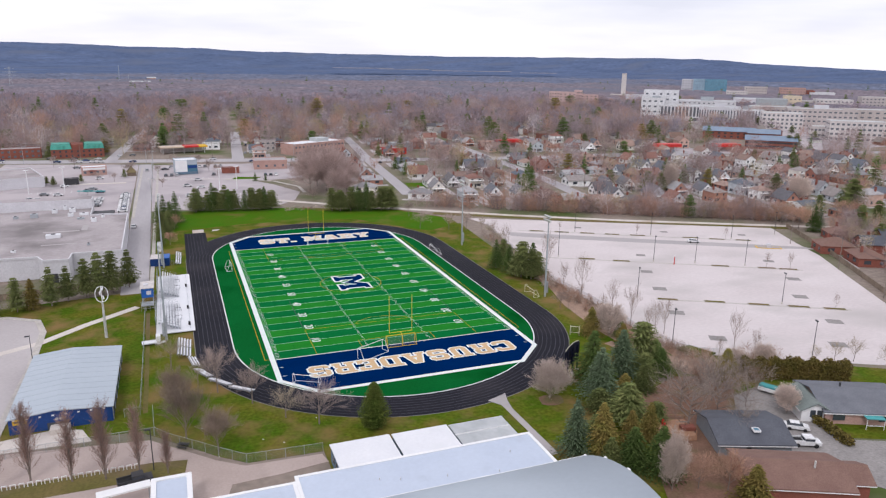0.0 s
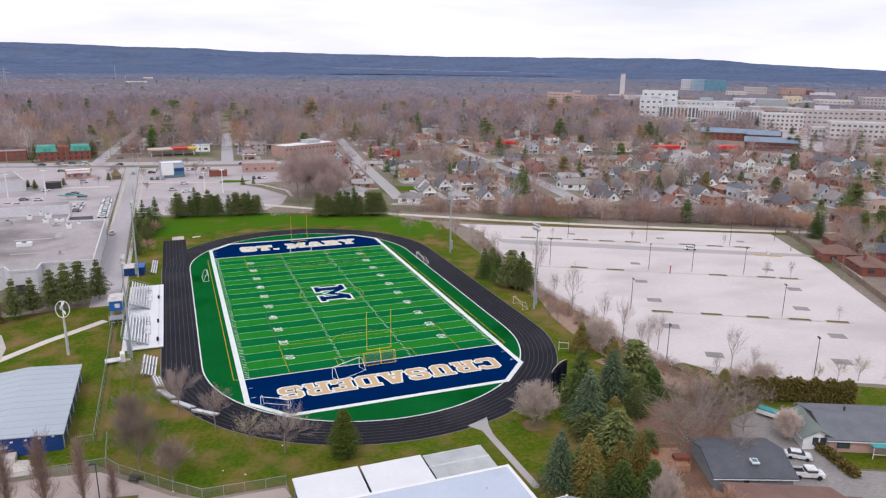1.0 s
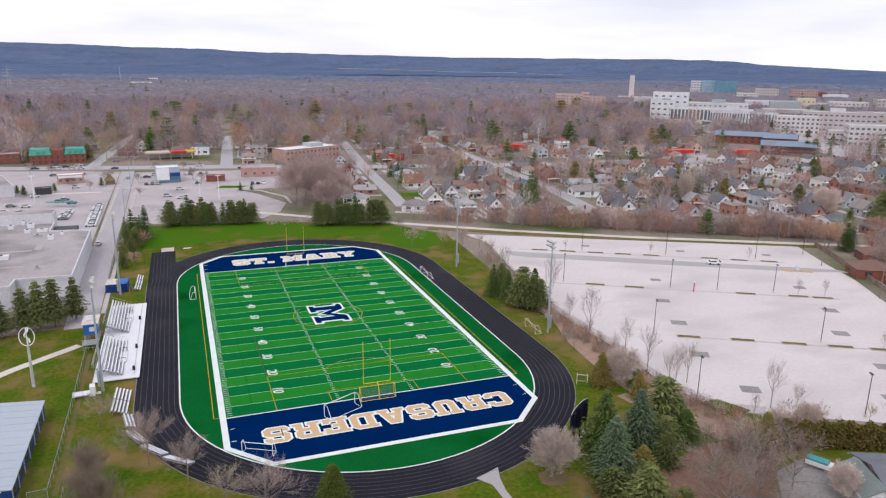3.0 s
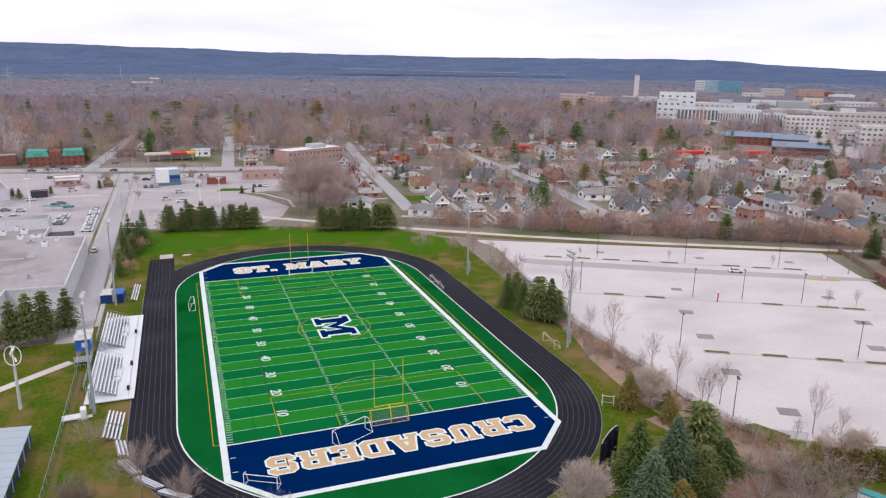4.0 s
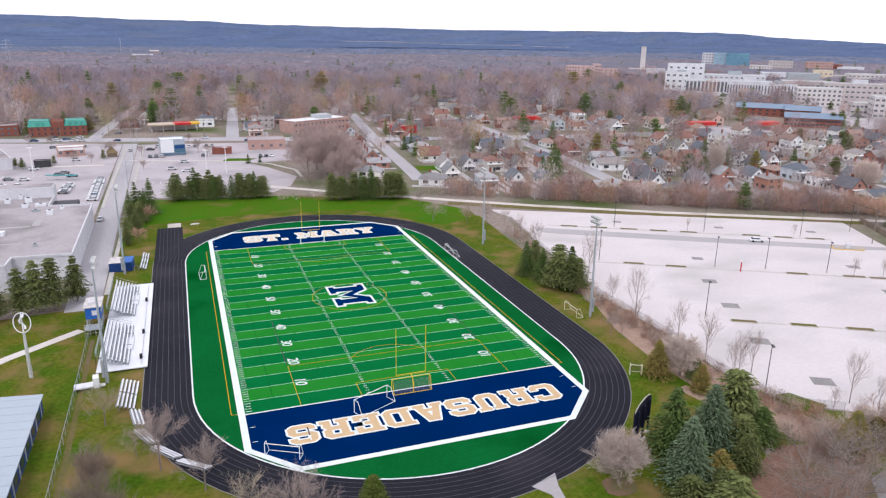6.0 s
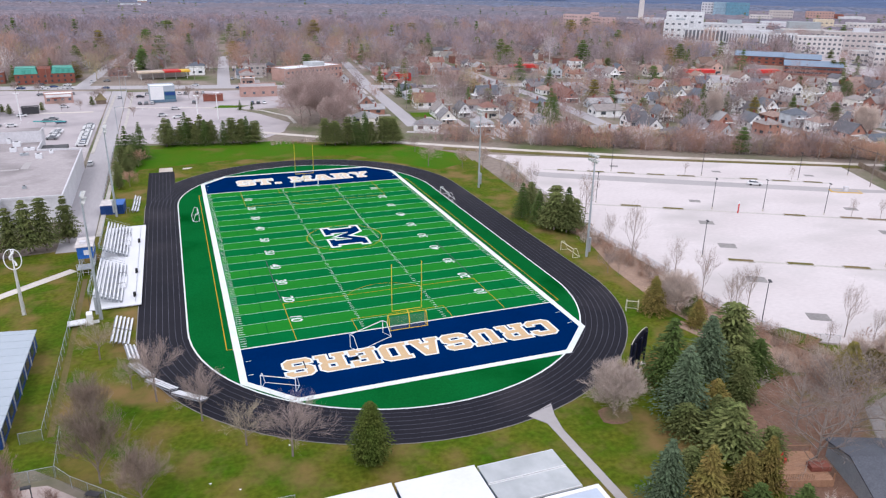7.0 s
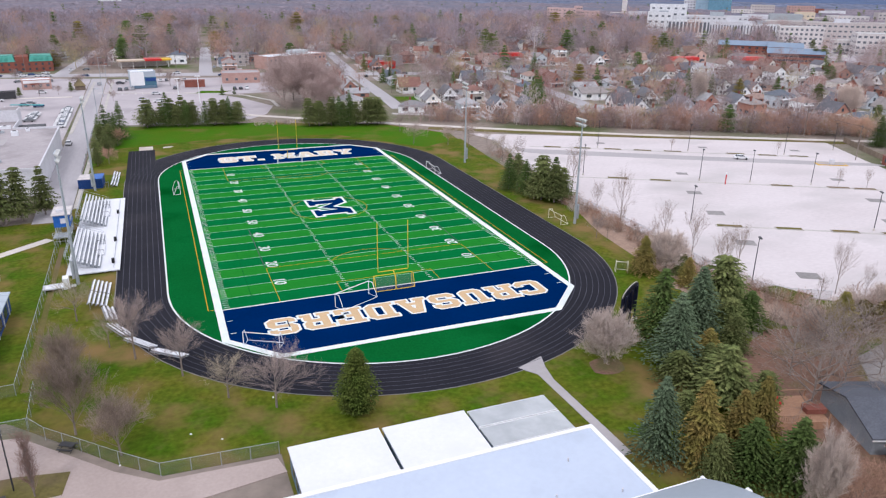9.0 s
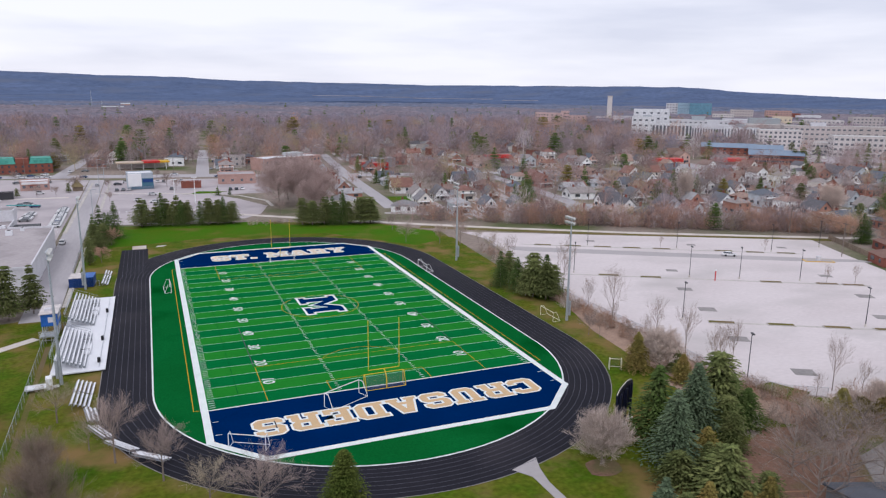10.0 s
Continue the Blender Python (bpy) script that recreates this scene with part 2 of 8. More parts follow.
WOODCOLORS = (("grey_brown_bare_woods", (0.385, 0.31, 0.31), (0.315, 0.258, 0.262)), ("russet_bare_woods", (0.49, 0.30, 0.225), (0.40, 0.255, 0.20)), ("dark_bare_woods", (0.27, 0.205, 0.195), (0.21, 0.165, 0.16)),
              ("pale_bare_woods", (0.60, 0.52, 0.50), (0.52, 0.45, 0.435)), ("olive_budding_woods", (0.43, 0.36, 0.21), (0.36, 0.30, 0.19)), ("brown_bare_woods", (0.405, 0.285, 0.265), (0.33, 0.24, 0.225)))
M_WOODS = [material(n, a, b, 0.95, 0.07, 0.5, island=0.18, spec=0.05) for n, a, b in WOODCOLORS]
# twig colours lightened and blued: distance haze is put into the base colour
HAZY_MIDCOLORS = (("hazy_mauve_woods", (0.39, 0.315, 0.35), (0.325, 0.268, 0.305)), ("hazy_russet_woods", (0.42, 0.30, 0.295), (0.35, 0.255, 0.255)), ("hazy_dark_woods", (0.275, 0.235, 0.262), (0.23, 0.20, 0.225)), ("hazy_grey_woods", (0.355, 0.315, 0.37), (0.30, 0.27, 0.32)))
M_WOODSMID = [material(n, a, b, 0.95, 0.07, 0.5, island=0.12, spec=0.05) for n, a, b in HAZY_MIDCOLORS]
# two canopy tones, the farther one bluer, with aerial haze mixed into them
M_CANOPY = material("hazy_brown_canopy", (0.222, 0.188, 0.212), (0.165, 0.148, 0.172), 1.0, 0.02, 0.10, spec=0.0, stain=(0.155, 0.16, 0.20), stain_scale=0.004, stain_amount=0.6, grain=0.75)
M_CANOPYFAR = material("hazy_blue_canopy", (0.158, 0.178, 0.245), (0.118, 0.135, 0.19), 1.0, 0.010, 0.06, spec=0.0, stain=(0.17, 0.165, 0.20), stain_scale=0.003, stain_amount=0.5, grain=0.7)
M_SPRUCE = material("green_spruce_needles", (0.062, 0.104, 0.026), (0.092, 0.126, 0.040), 0.9, 0.5, 5.0, vary=0.25, island=0.35, spec=0.05)
M_BLUESPRUCE = material("blue_spruce_needles", (0.112, 0.150, 0.088), (0.072, 0.106, 0.058), 0.9, 0.5, 5.0, vary=0.15, island=0.35, spec=0.05)
M_OLIVE = material("olive_cedar_needles", (0.150, 0.132, 0.036), (0.190, 0.136, 0.044), 0.9, 0.5, 5.0, vary=0.2, island=0.35, spec=0.05)
M_HEDGE = material("brownish_hedge_leaves", (0.115, 0.098, 0.028), (0.15, 0.108, 0.036), 0.9, 0.4, 4.0, island=0.4, spec=0.05)
M_EVERGREEN = material("yellow_green_cedar", (0.062, 0.092, 0.018), (0.086, 0.104, 0.024), 0.9, 0.5, 5.0, island=0.35, spec=0.05)
# the blue of the hill is haze painted as base colour, not its woods
M_HILL = material("hazy_wooded_hill", (0.110, 0.148, 0.245), (0.084, 0.115, 0.194), 1.0, 0.006, 0.04, spec=0.0, stain=(0.118, 0.142, 0.205), stain_scale=0.004, stain_amount=0.45, stretch=(1, 2.2, 1), grain=0.4)
# fallow tan shifted to blue-grey, so the haze before it is in the colour
M_HAZYFIELD = material("hazy_fallow_field", (0.36, 0.34, 0.37), (0.27, 0.265, 0.30), 1.0, 0.004, 0.05, spec=0.0)
M_SIDING = material("house_walls", (0.5, 0.5, 0.5), None, 0.8, 0.4, 4.0, tints=((0.88, 0.87, 0.86), (0.36, 0.15, 0.115), (0.82, 0.78, 0.72), (0.42, 0.21, 0.155), (0.88, 0.88, 0.87), (0.56, 0.60, 0.64), (0.88, 0.88, 0.88), (0.62, 0.42, 0.35)))
M_SHINGLE = material("house_shingles", (0.2, 0.2, 0.2), None, 0.9, 0.6, 5.0, 0.02, tints=((0.15, 0.145, 0.16), (0.27, 0.185, 0.155), (0.26, 0.25, 0.26), (0.36, 0.25, 0.21), (0.14, 0.155, 0.185), (0.32, 0.285, 0.275), (0.27, 0.14, 0.115), (0.40, 0.39, 0.40)))
M_SIDING2 = material("far_house_walls", (0.5, 0.5, 0.5), None, 0.8, 0.4, 4.0, by_island=True, tints=((0.70, 0.69, 0.66), (0.24, 0.10, 0.075), (0.74, 0.74, 0.73), (0.30, 0.15, 0.11), (0.45, 0.38, 0.32)))
M_SHINGLE2 = material("far_house_shingles", (0.2, 0.2, 0.2), None, 0.9, 0.6, 5.0, by_island=True, tints=((0.11, 0.105, 0.115), (0.17, 0.12, 0.10), (0.20, 0.195, 0.20), (0.23, 0.15, 0.12), (0.27, 0.24, 0.22)))
M_SHINGLEG = material("grey_shingles", (0.165, 0.172, 0.195), (0.135, 0.142, 0.162), 0.9, 0.4, 5.0, 0.02)
M_SHINGLED = material("charcoal_shingles", (0.105, 0.112, 0.132), (0.085, 0.09, 0.108), 0.9, 0.4, 5.0, 0.02)
M_SHINGLEB = material("brown_shingles", (0.215, 0.13, 0.105), (0.18, 0.105, 0.086), 0.9, 0.4, 5.0, 0.02)
M_TURQ = material("turquoise_canvas", (0.06, 0.32, 0.33), None, 0.7, 0.4, 4.0)
M_RED = material("red_plastic", (0.55, 0.02, 0.02), None, 0.5, 0.6, 5.0)
M_CARPAINT = material("car_paint", (0.5, 0.5, 0.5), None, 0.25, 0.3, 4.0, spec=0.6, tints=((0.75, 0.75, 0.76), (0.03, 0.032, 0.04), (0.72, 0.72, 0.73), (0.20, 0.21, 0.22), (0.03, 0.07, 0.18), (0.78, 0.78, 0.78), (0.10, 0.10, 0.11), (0.42, 0.43, 0.45)))
M_CARWHITE = material("white_car_paint", (0.78, 0.78, 0.79), None, 0.25, 0.3, 4.0, spec=0.6)


# ---- building helpers ----
def mesh_object(name, bm, mat):
    me = bpy.data.meshes.new(name)
    bm.normal_update()
    bm.to_mesh(me)
    bm.free()
    me.materials.append(mat)
    return new(name, me)


def part(name, bm, mat, parent, label=""):
    ob = mesh_object(name, bm, mat)
    ob.parent = parent
    return tagged(ob, label)


def share(name, me, parent, m, label=""):
    """Another piece on the mesh me, at m within its parent."""
    ob = new(name, me)
    ob.parent = parent
    ob.matrix_basis = m
    return tagged(ob, label)


def thing(name, x, y, z=0.0, yaw=0.0, label="", category="", group="", kind=""):
    ob = new(name)
    ob.empty_display_size = 0.3
    ob.matrix_basis = pose(x, y, z, 0, 0, yaw)
    return tagged(ob, label, category, group, kind)


def box(bm, x0, x1, y0, y1, z0, z1):
    v = [bm.verts.new(c) for c in ((x0, y0, z0), (x1, y0, z0), (x1, y1, z0), (x0, y1, z0), (x0, y0, z1), (x1, y0, z1), (x1, y1, z1), (x0, y1, z1))]
    for f in ((3, 2, 1, 0), (4, 5, 6, 7), (0, 1, 5, 4), (1, 2, 6, 5), (2, 3, 7, 6), (3, 0, 4, 7)):
        bm.faces.new([v[i] for i in f])
    return bm


def boxm(*a):
    return box(bmesh.new(), *a)


def area(poly):
    return sum(poly[i - 1][0] * poly[i][1] - poly[i][0] * poly[i - 1][1] for i in range(len(poly))) / 2


def prism(bm, poly, z0, z1):
    if area(poly) < 0:
        poly = poly[::-1]
    lo = [bm.verts.new((x, y, z0)) for x, y in poly]
    hi = [bm.verts.new((x, y, z1)) for x, y in poly]
    bm.faces.new(hi)
    bm.faces.new(lo[::-1])
    for i in range(len(poly)):
        bm.faces.new((lo[i - 1], lo[i], hi[i], hi[i - 1]))
    return bm


def tube(bm, p, q, r0, r1, n=6):
    p, q = Vector(p), Vector(q)
    d = (q - p).normalized()
    u = d.orthogonal().normalized()
    w = d.cross(u)
    a, b = [], []
    for i in range(n):
        c, s = math.cos(i * math.tau / n), math.sin(i * math.tau / n)
        a.append(bm.verts.new(p + (u * c + w * s) * r0))
        b.append(bm.verts.new(q + (u * c + w * s) * r1))
    for i in range(n):
        bm.faces.new((a[i - 1], a[i], b[i], b[i - 1]))
    bm.faces.new(b)
    bm.faces.new(a[::-1])
    return bm


def tubes(runs, r, n=6):
    bm = bmesh.new()
    for p, q in runs:
        tube(bm, p, q, r, r, n)
    return bm


def slab(name, poly, z, mat, label="", category="", low=-0.3):
    """A piece of the ground, laid proud of what is below it."""
    ob = mesh_object(name, prism(bmesh.new(), poly, low, z), mat)
    return tagged(ob, label, category, kind="structure")


def strip(points, width):
    """The outline of a band of that width along the points."""
    left, right = [], []
    for i, p in enumerate(points):
        a = Vector(points[max(i - 1, 0)])
        b = Vector(points[min(i + 1, len(points) - 1)])
        n = Vector((-(b - a).y, (b - a).x)).normalized() * width / 2
        left.append((p[0] + n.x, p[1] + n.y))
        right.append((p[0] - n.x, p[1] - n.y))
    return left + right[::-1]


def mesh_tri(name, verts, tris, mat, index=None):
    me = bpy.data.meshes.new(name)
    me.vertices.add(len(verts))
    me.vertices.foreach_set("co", np.asarray(verts, np.float32).ravel())
    me.loops.add(len(tris) * 3)
    me.loops.foreach_set("vertex_index", np.asarray(tris, np.int32).ravel())
    me.polygons.add(len(tris))
    me.polygons.foreach_set("loop_start", np.arange(0, len(tris) * 3, 3, dtype=np.int32))
    me.update(calc_edges=True)
    for m in (mat if isinstance(mat, list) else [mat]):
        me.materials.append(m)
    if index is not None:
        me.polygons.foreach_set("material_index", np.asarray(index, np.int32))
    return me


# ---- the ground ----
def make_ground():
    bm = bmesh.new()
    rings = [0, 60, 150, 300, 500, 800, 1200, 1800, 2600, 3600, 4850]
    n = 96
    prev = None
    for r in rings:
        if r == 0:
            cur = [bm.verts.new((0, 0, -0.02))]
        else:
            cur = [bm.verts.new((r * math.cos(i * math.tau / n), r * math.sin(i * math.tau / n), -0.02)) for i in range(n)]
        if prev:
            for i in range(n):
                if len(prev) == 1:
                    bm.faces.new((prev[0], cur[i - 1], cur[i]))
                else:
                    bm.faces.new((prev[i - 1], cur[i - 1], cur[i], prev[i]))
        prev = cur
    tagged(mesh_object("ground", bm, M_GROUND), "dull brown and green spring ground of the town", "ground", kind="structure")


make_ground()
slab("lawn", [(-81.3, -72.6), (-57.7, -74.2), (-54.6, -77.2), (-44.5, -87.8), (-40, -91.5), (-27.2, -92.1), (-26.8, -138.1), (29.8, -138.2), (46.8, -87.5), (53.4, -70), (54.1, -17),
              (59.5, 42.9), (63.2, 77.3), (46.7, 101.9), (-57.1, 107.1), (-56.2, 22.1), (-60.1, 12.2), (-96.3, 7.5), (-96.2, 1.4), (-82, -9.4)], 0.03, M_LAWN, "green school lawn with worn brown patches", "lawn")
slab("grass_bank", [(-57.6, 54.5), (-48.9, 87.5), (-20.9, 93.2), (22.4, 89.1), (46, 58.2), (57.5, 63.7), (61.3, 79.3), (43.8, 103), (-1.4, 121.4), (-57.3, 127.4)], 0.045, M_BANK, "bright green grass bank behind the track", "lawn")
slab("rough_verge", [(46.2, -60.1), (45.6, 43.4), (49.8, 60), (63.2, 67.4), (60.5, 37.9), (56, -17.1), (52.4, -66.1), (67.8, -81.9), (100, -100.8), (103.8, -107.5), (58.4, -99.3), (46.8, -85.5)], 0.05, M_LAWN, "dry brown and green verge along the fence", "verge")
slab("soil_track", strip([(48.1, -66), (50.1, -73.8), (55.9, -83.7), (64.1, -92.6)], 2.6), 0.06, M_SOIL, "bare brown soil along the chain-link fence", "soil")

# ---- running track, turf and markings ----
R_IN, R_OUT, CY = 37.2, 45.7, 40.3


def oval(r, n=40, x0=-0.7):
    pts = [(x0 + r * math.cos(a), CY + r * math.sin(a)) for a in np.linspace(0, math.pi, n)]
    return pts + [(x0 + r * math.cos(a), -CY + r * math.sin(a)) for a in np.linspace(math.pi, 2 * math.pi, n)]


def ring_mesh(r0, r1, z):
    bm = bmesh.new()
    a = [bm.verts.new((x, y, z)) for x, y in oval(r0)]
    b = [bm.verts.new((x, y, z)) for x, y in oval(r1)]
    for i in range(len(a)):
        bm.faces.new((a[i - 1], b[i - 1], b[i], a[i]))
    return bm


track = thing("running_track", 0, 0, 0, 0, "dark navy-grey rubber running track with faint white lanes", "running track", kind="structure")
part("track_surface", prism(bmesh.new(), oval(R_OUT), -0.3, 0.07), M_TRACK, track)
part("straight_extension", prism(bmesh.new(), [(-46.3, 40), (-38.2, 40), (-38.2, 81.8), (-46, 81.8)], -0.3, 0.074), M_TRACK, track)
part("inner_kerb", ring_mesh(R_IN - 0.12, R_IN + 0.16, 0.105), M_LINE, track, "white inner kerb line")
for i in range(1, 8):
    part("lane_line", ring_mesh(R_IN + i * 1.06 - 0.035, R_IN + i * 1.06 + 0.035, 0.084), M_LANE, track)
for i in range(1, 7):
    part("lane_line", boxm(-38.6 - i * 1.06 - 0.035, -38.6 - i * 1.06 + 0.035, 44, 81.6, 0.05, 0.08), M_LANE, track)
part("outer_edge", ring_mesh(R_OUT - 0.02, R_OUT + 0.14, 0.072), M_EDGE, track, "worn grey concrete outer edging")
slab("landing_pad", [(-42.9, 82), (-38.7, 82), (-38.7, 87.2), (-42.9, 87.2)], 0.12, M_CONC, "pale concrete pad at the end of the straight", "pad")
slab("worn_spot", [(-35.8, 84), (-33.4, 84.3), (-32.4, 85.9), (-35.2, 85.8)], 0.07, M_CONC, "small worn pale spot in the grass", "worn spot")

field = thing("football_field", 0, 0, 0, 0, "artificial turf football field with striped green and navy end zones", "football field", kind="structure")
HL, HW, EZ = 50.29, 29.72, 68.58
CX, CYY = 23.0, 61.4
part("apron", prism(bmesh.new(), oval(R_IN - 0.1), -0.3, 0.085), M_TURF_C, field, "dark green turf apron")
for i in range(22):
    y0 = -HL + i * 4.572
    part("turf_panel", boxm(-HW, HW, y0, y0 + 4.572, 0.0, 0.10), M_TURF_A if i % 2 else M_TURF_B, field, "lighter green turf band" if i % 2 else "darker green turf band")


def end_zone(s, grow=0.0):
    g = grow
    return [(-HW - g, s * HL), (HW + g, s * HL), (HW + g, s * (CYY + g * 0.32)), (CX + g * 0.34, s * (EZ + g)), (-CX - g * 0.34, s * (EZ + g)), (-HW - g, s * (CYY + g * 0.32))]


for s in (-1, 1):
    part("end_zone_border", prism(bmesh.new(), end_zone(s, 1.15), 0.0, 0.094), M_LINE, field, "broad white boundary band")
    part("end_zone", prism(bmesh.new(), end_zone(s), 0.0, 0.112), M_TURF_BLUE, field, "navy blue turf end zone")
    part("sideline", boxm(min(s * HW, s * (HW + 1.2)), max(s * HW, s * (HW + 1.2)), -HL, HL, 0.0, 0.1), M_LINE, field, "broad white sideline")
    part("goal_line", boxm(-HW, HW, s * HL - 0.16, s * HL + 0.16, 0.05, 0.122), M_LINE, field, "white goal line")
for i in range(1, 22):
    y0 = -HL + i * 4.572
    part("yard_line", boxm(-HW, HW, y0 - 0.055, y0 + 0.055, 0.05, 0.112), M_YARD, field)


def ticks():
    bm = bmesh.new()
    for i in range(1, 110):
        if i % 5 == 0:
            continue
        y = -HL + i * 0.9144
        for x0, x1 in ((-8.1, -7.45), (7.45, 8.1), (-HW + 0.2, -HW + 1.2), (HW - 1.2, HW - 0.2)):
            v = [bm.verts.new((a, b, 0.111)) for a, b in ((x0, y - 0.07), (x1, y - 0.07), (x1, y + 0.07), (x0, y + 0.07))]
            bm.faces.new(v)
    return bm


tagged(part("hash_marks", ticks(), M_LINE, field, "short white hash marks"), kind="stuff")


def flat_bars(bars, z):
    bm = bmesh.new()
    for x0, x1, y0, y1 in bars:
        v = [bm.verts.new((a, b, z)) for a, b in ((x0, y0), (x1, y0), (x1, y1), (x0, y1))]
        bm.faces.new(v)
    return bm


def arc_band(cx, cy, r, w, a0, a1, z, n=48):
    bm = bmesh.new()
    prev = None
    for a in np.linspace(a0, a1, n):
        cur = [bm.verts.new((cx + q * math.cos(a), cy + q * math.sin(a), z)) for q in (r - w / 2, r + w / 2)]
        if prev:
            bm.faces.new((prev[0], prev[1], cur[1], cur[0]))
        prev = cur
    return bm


for s in (-1, 1):
    part("end_zone_tick", flat_bars([(min(e * 28.5, e * 29.4), max(e * 28.5, e * 29.4), s * y - 0.07, s * y + 0.07) for e in (-1, 1) for y in (54.86, 59.44)], 0.116), M_LINE, field, "short white tick in the end zone")
W = 0.065
for s in (-1, 1):
    e = s * 50.5
    part("touch_line", flat_bars([(s * 31.95 - 0.08, s * 31.95 + 0.08, -49.8, 49.8)], 0.116), M_YELLOW, field, "orange-yellow soccer touch line")
    part("corner_line", flat_bars([(min(s * 31, s * 31.95), max(s * 31, s * 31.95), t * 49.8 - 0.08, t * 49.8 + 0.08) for t in (-1, 1)], 0.117), M_YELLOW, field)
    ya, yb = sorted((e, s * 34.0))
    part("penalty_box_line", flat_bars([(-20.16 - W, -20.16 + W, ya, yb), (20.16 - W, 20.16 + W, ya, yb), (-20.1, 20.1, s * 34 - W, s * 34 + W)], 0.117), M_YELLOW, field)
    ya, yb = sorted((e, s * 45.0))
    part("goal_box_line", flat_bars([(-9.16 - W, -9.16 + W, ya, yb), (9.16 - W, 9.16 + W, ya, yb), (-9.1, 9.1, s * 45 - W, s * 45 + W)], 0.118), M_YELLOW, field)
    part("penalty_arc", arc_band(0, s * 39.5, 9.15, 0.13, (0.205 if s < 0 else math.pi + 0.205) * 1.0 + 0.44, (math.pi - 0.205 if s < 0 else 2 * math.pi - 0.205) - 0.44, 0.119), M_YELLOW, field)
part("centre_circle", arc_band(0.1, 0.6, 9.15, 0.14, 0, math.tau, 0.114, 72), M_YELLOW, field)
for x in (-24.5, 24.5):
    part("faint_side_line", flat_bars([(x - 0.05, x + 0.05, -46, 30)], 0.113), M_TURF_C, field, "faint dark line across the bands")
for x in (-20.3, 20.3):
    part("dark_guide_line", flat_bars([(x - 0.09, x + 0.09, -33.5, -10)], 0.115), M_SCORE, field, "thin black guide line")

# ---- lettering on the turf: block letters on a grid seven units high ----
GLYPH = {}
GLYPH["C"] = (5.5, [(1, 0), (4.5, 0), (5.5, 1), (5.5, 2.4), (3.9, 2.4), (3.9, 1.6), (1.7, 1.6), (1.7, 5.4), (3.9, 5.4), (3.9, 4.6), (5.5, 4.6), (5.5, 6), (4.5, 7), (1, 7), (0, 6), (0, 1)])
GLYPH["S"] = (5.5, [(1, 0), (4.5, 0), (5.5, 1), (5.5, 3.2), (4.6, 4.2), (1.7, 4.2), (1.7, 5.4), (3.8, 5.4), (3.8, 4.8), (5.4, 4.8), (5.4, 6), (4.4, 7), (1, 7), (0, 6), (0, 3.8),
                    (0.9, 2.8), (3.8, 2.8), (3.8, 1.6), (1.7, 1.6), (1.7, 2.2), (0.1, 2.2), (0.1, 1)])
GLYPH["U"] = (6.0, [(1.6, 0), (4.4, 0), (5.4, 1), (5.4, 5.7), (6, 5.7), (6, 7), (3.2, 7), (3.2, 5.7), (3.7, 5.7), (3.7, 1.6), (2.3, 1.6), (2.3, 5.7), (2.8, 5.7), (2.8, 7), (0, 7), (0, 5.7), (0.6, 5.7), (0.6, 1)])
GLYPH["D"] = (5.8, [(0, 0), (4.6, 0), (5.8, 1.2), (5.8, 5.8), (4.6, 7), (0, 7), (0, 5.7), (0.6, 5.7), (0.6, 1.3), (0, 1.3)], [(2.3, 1.5), (4.1, 1.5), (4.1, 5.5), (2.3, 5.5)])
GLYPH["R"] = (6.0, [(0, 0), (2.8, 0), (2.8, 1.3), (2.3, 1.3), (2.3, 2.5), (3.7, 2.5), (3.7, 0), (6, 0), (6, 1.3), (5.4, 1.3), (5.4, 2.7), (4.9, 3.3), (5.5, 4), (5.5, 6), (4.5, 7), (0, 7), (0, 5.7), (0.6, 5.7), (0.6, 1.3), (0, 1.3)],
              [(2.3, 4), (3.8, 4), (3.8, 5.5), (2.3, 5.5)])
GLYPH["A"] = (6.2, [(0, 0), (2.6, 0), (2.6, 1.3), (2.2, 1.3), (2.35, 1.9), (3.85, 1.9), (4, 1.3), (3.6, 1.3), (3.6, 0), (6.2, 0), (6.2, 1.3), (5.7, 1.3), (4.3, 7), (1.9, 7), (0.5, 1.3), (0, 1.3)], [(2.7, 3.2), (3.5, 3.2), (3.1, 4.9)])
GLYPH["E"] = (5.4, [(0, 0), (5.4, 0), (5.4, 2.4), (3.9, 2.4), (3.9, 1.5), (2.3, 1.5), (2.3, 2.8), (3.5, 2.8), (3.5, 4.2), (2.3, 4.2), (2.3, 5.5), (3.9, 5.5), (3.9, 4.6), (5.4, 4.6), (5.4, 7), (0, 7), (0, 5.7), (0.6, 5.7), (0.6, 1.3), (0, 1.3)])
GLYPH["T"] = (5.6, [(1.4, 0), (4.2, 0), (4.2, 1.3), (3.7, 1.3), (3.7, 5.5), (4.3, 5.5), (4.3, 4.4), (5.6, 4.4), (5.6, 7), (0, 7), (0, 4.4), (1.3, 4.4), (1.3, 5.5), (1.9, 5.5), (1.9, 1.3), (1.4, 1.3)])
GLYPH["M"] = (7.4, [(0, 0), (2.8, 0), (2.8, 1.3), (2.3, 1.3), (2.3, 4.4), (3.7, 1.6), (5.1, 4.4), (5.1, 1.3), (4.6, 1.3), (4.6, 0), (7.4, 0), (7.4, 1.3), (6.8, 1.3), (6.8, 5.7), (7.4, 5.7), (7.4, 7), (5.1, 7), (3.7, 4.3), (2.3, 7), (0, 7), (0, 5.7), (0.6, 5.7), (0.6, 1.3), (0, 1.3)])
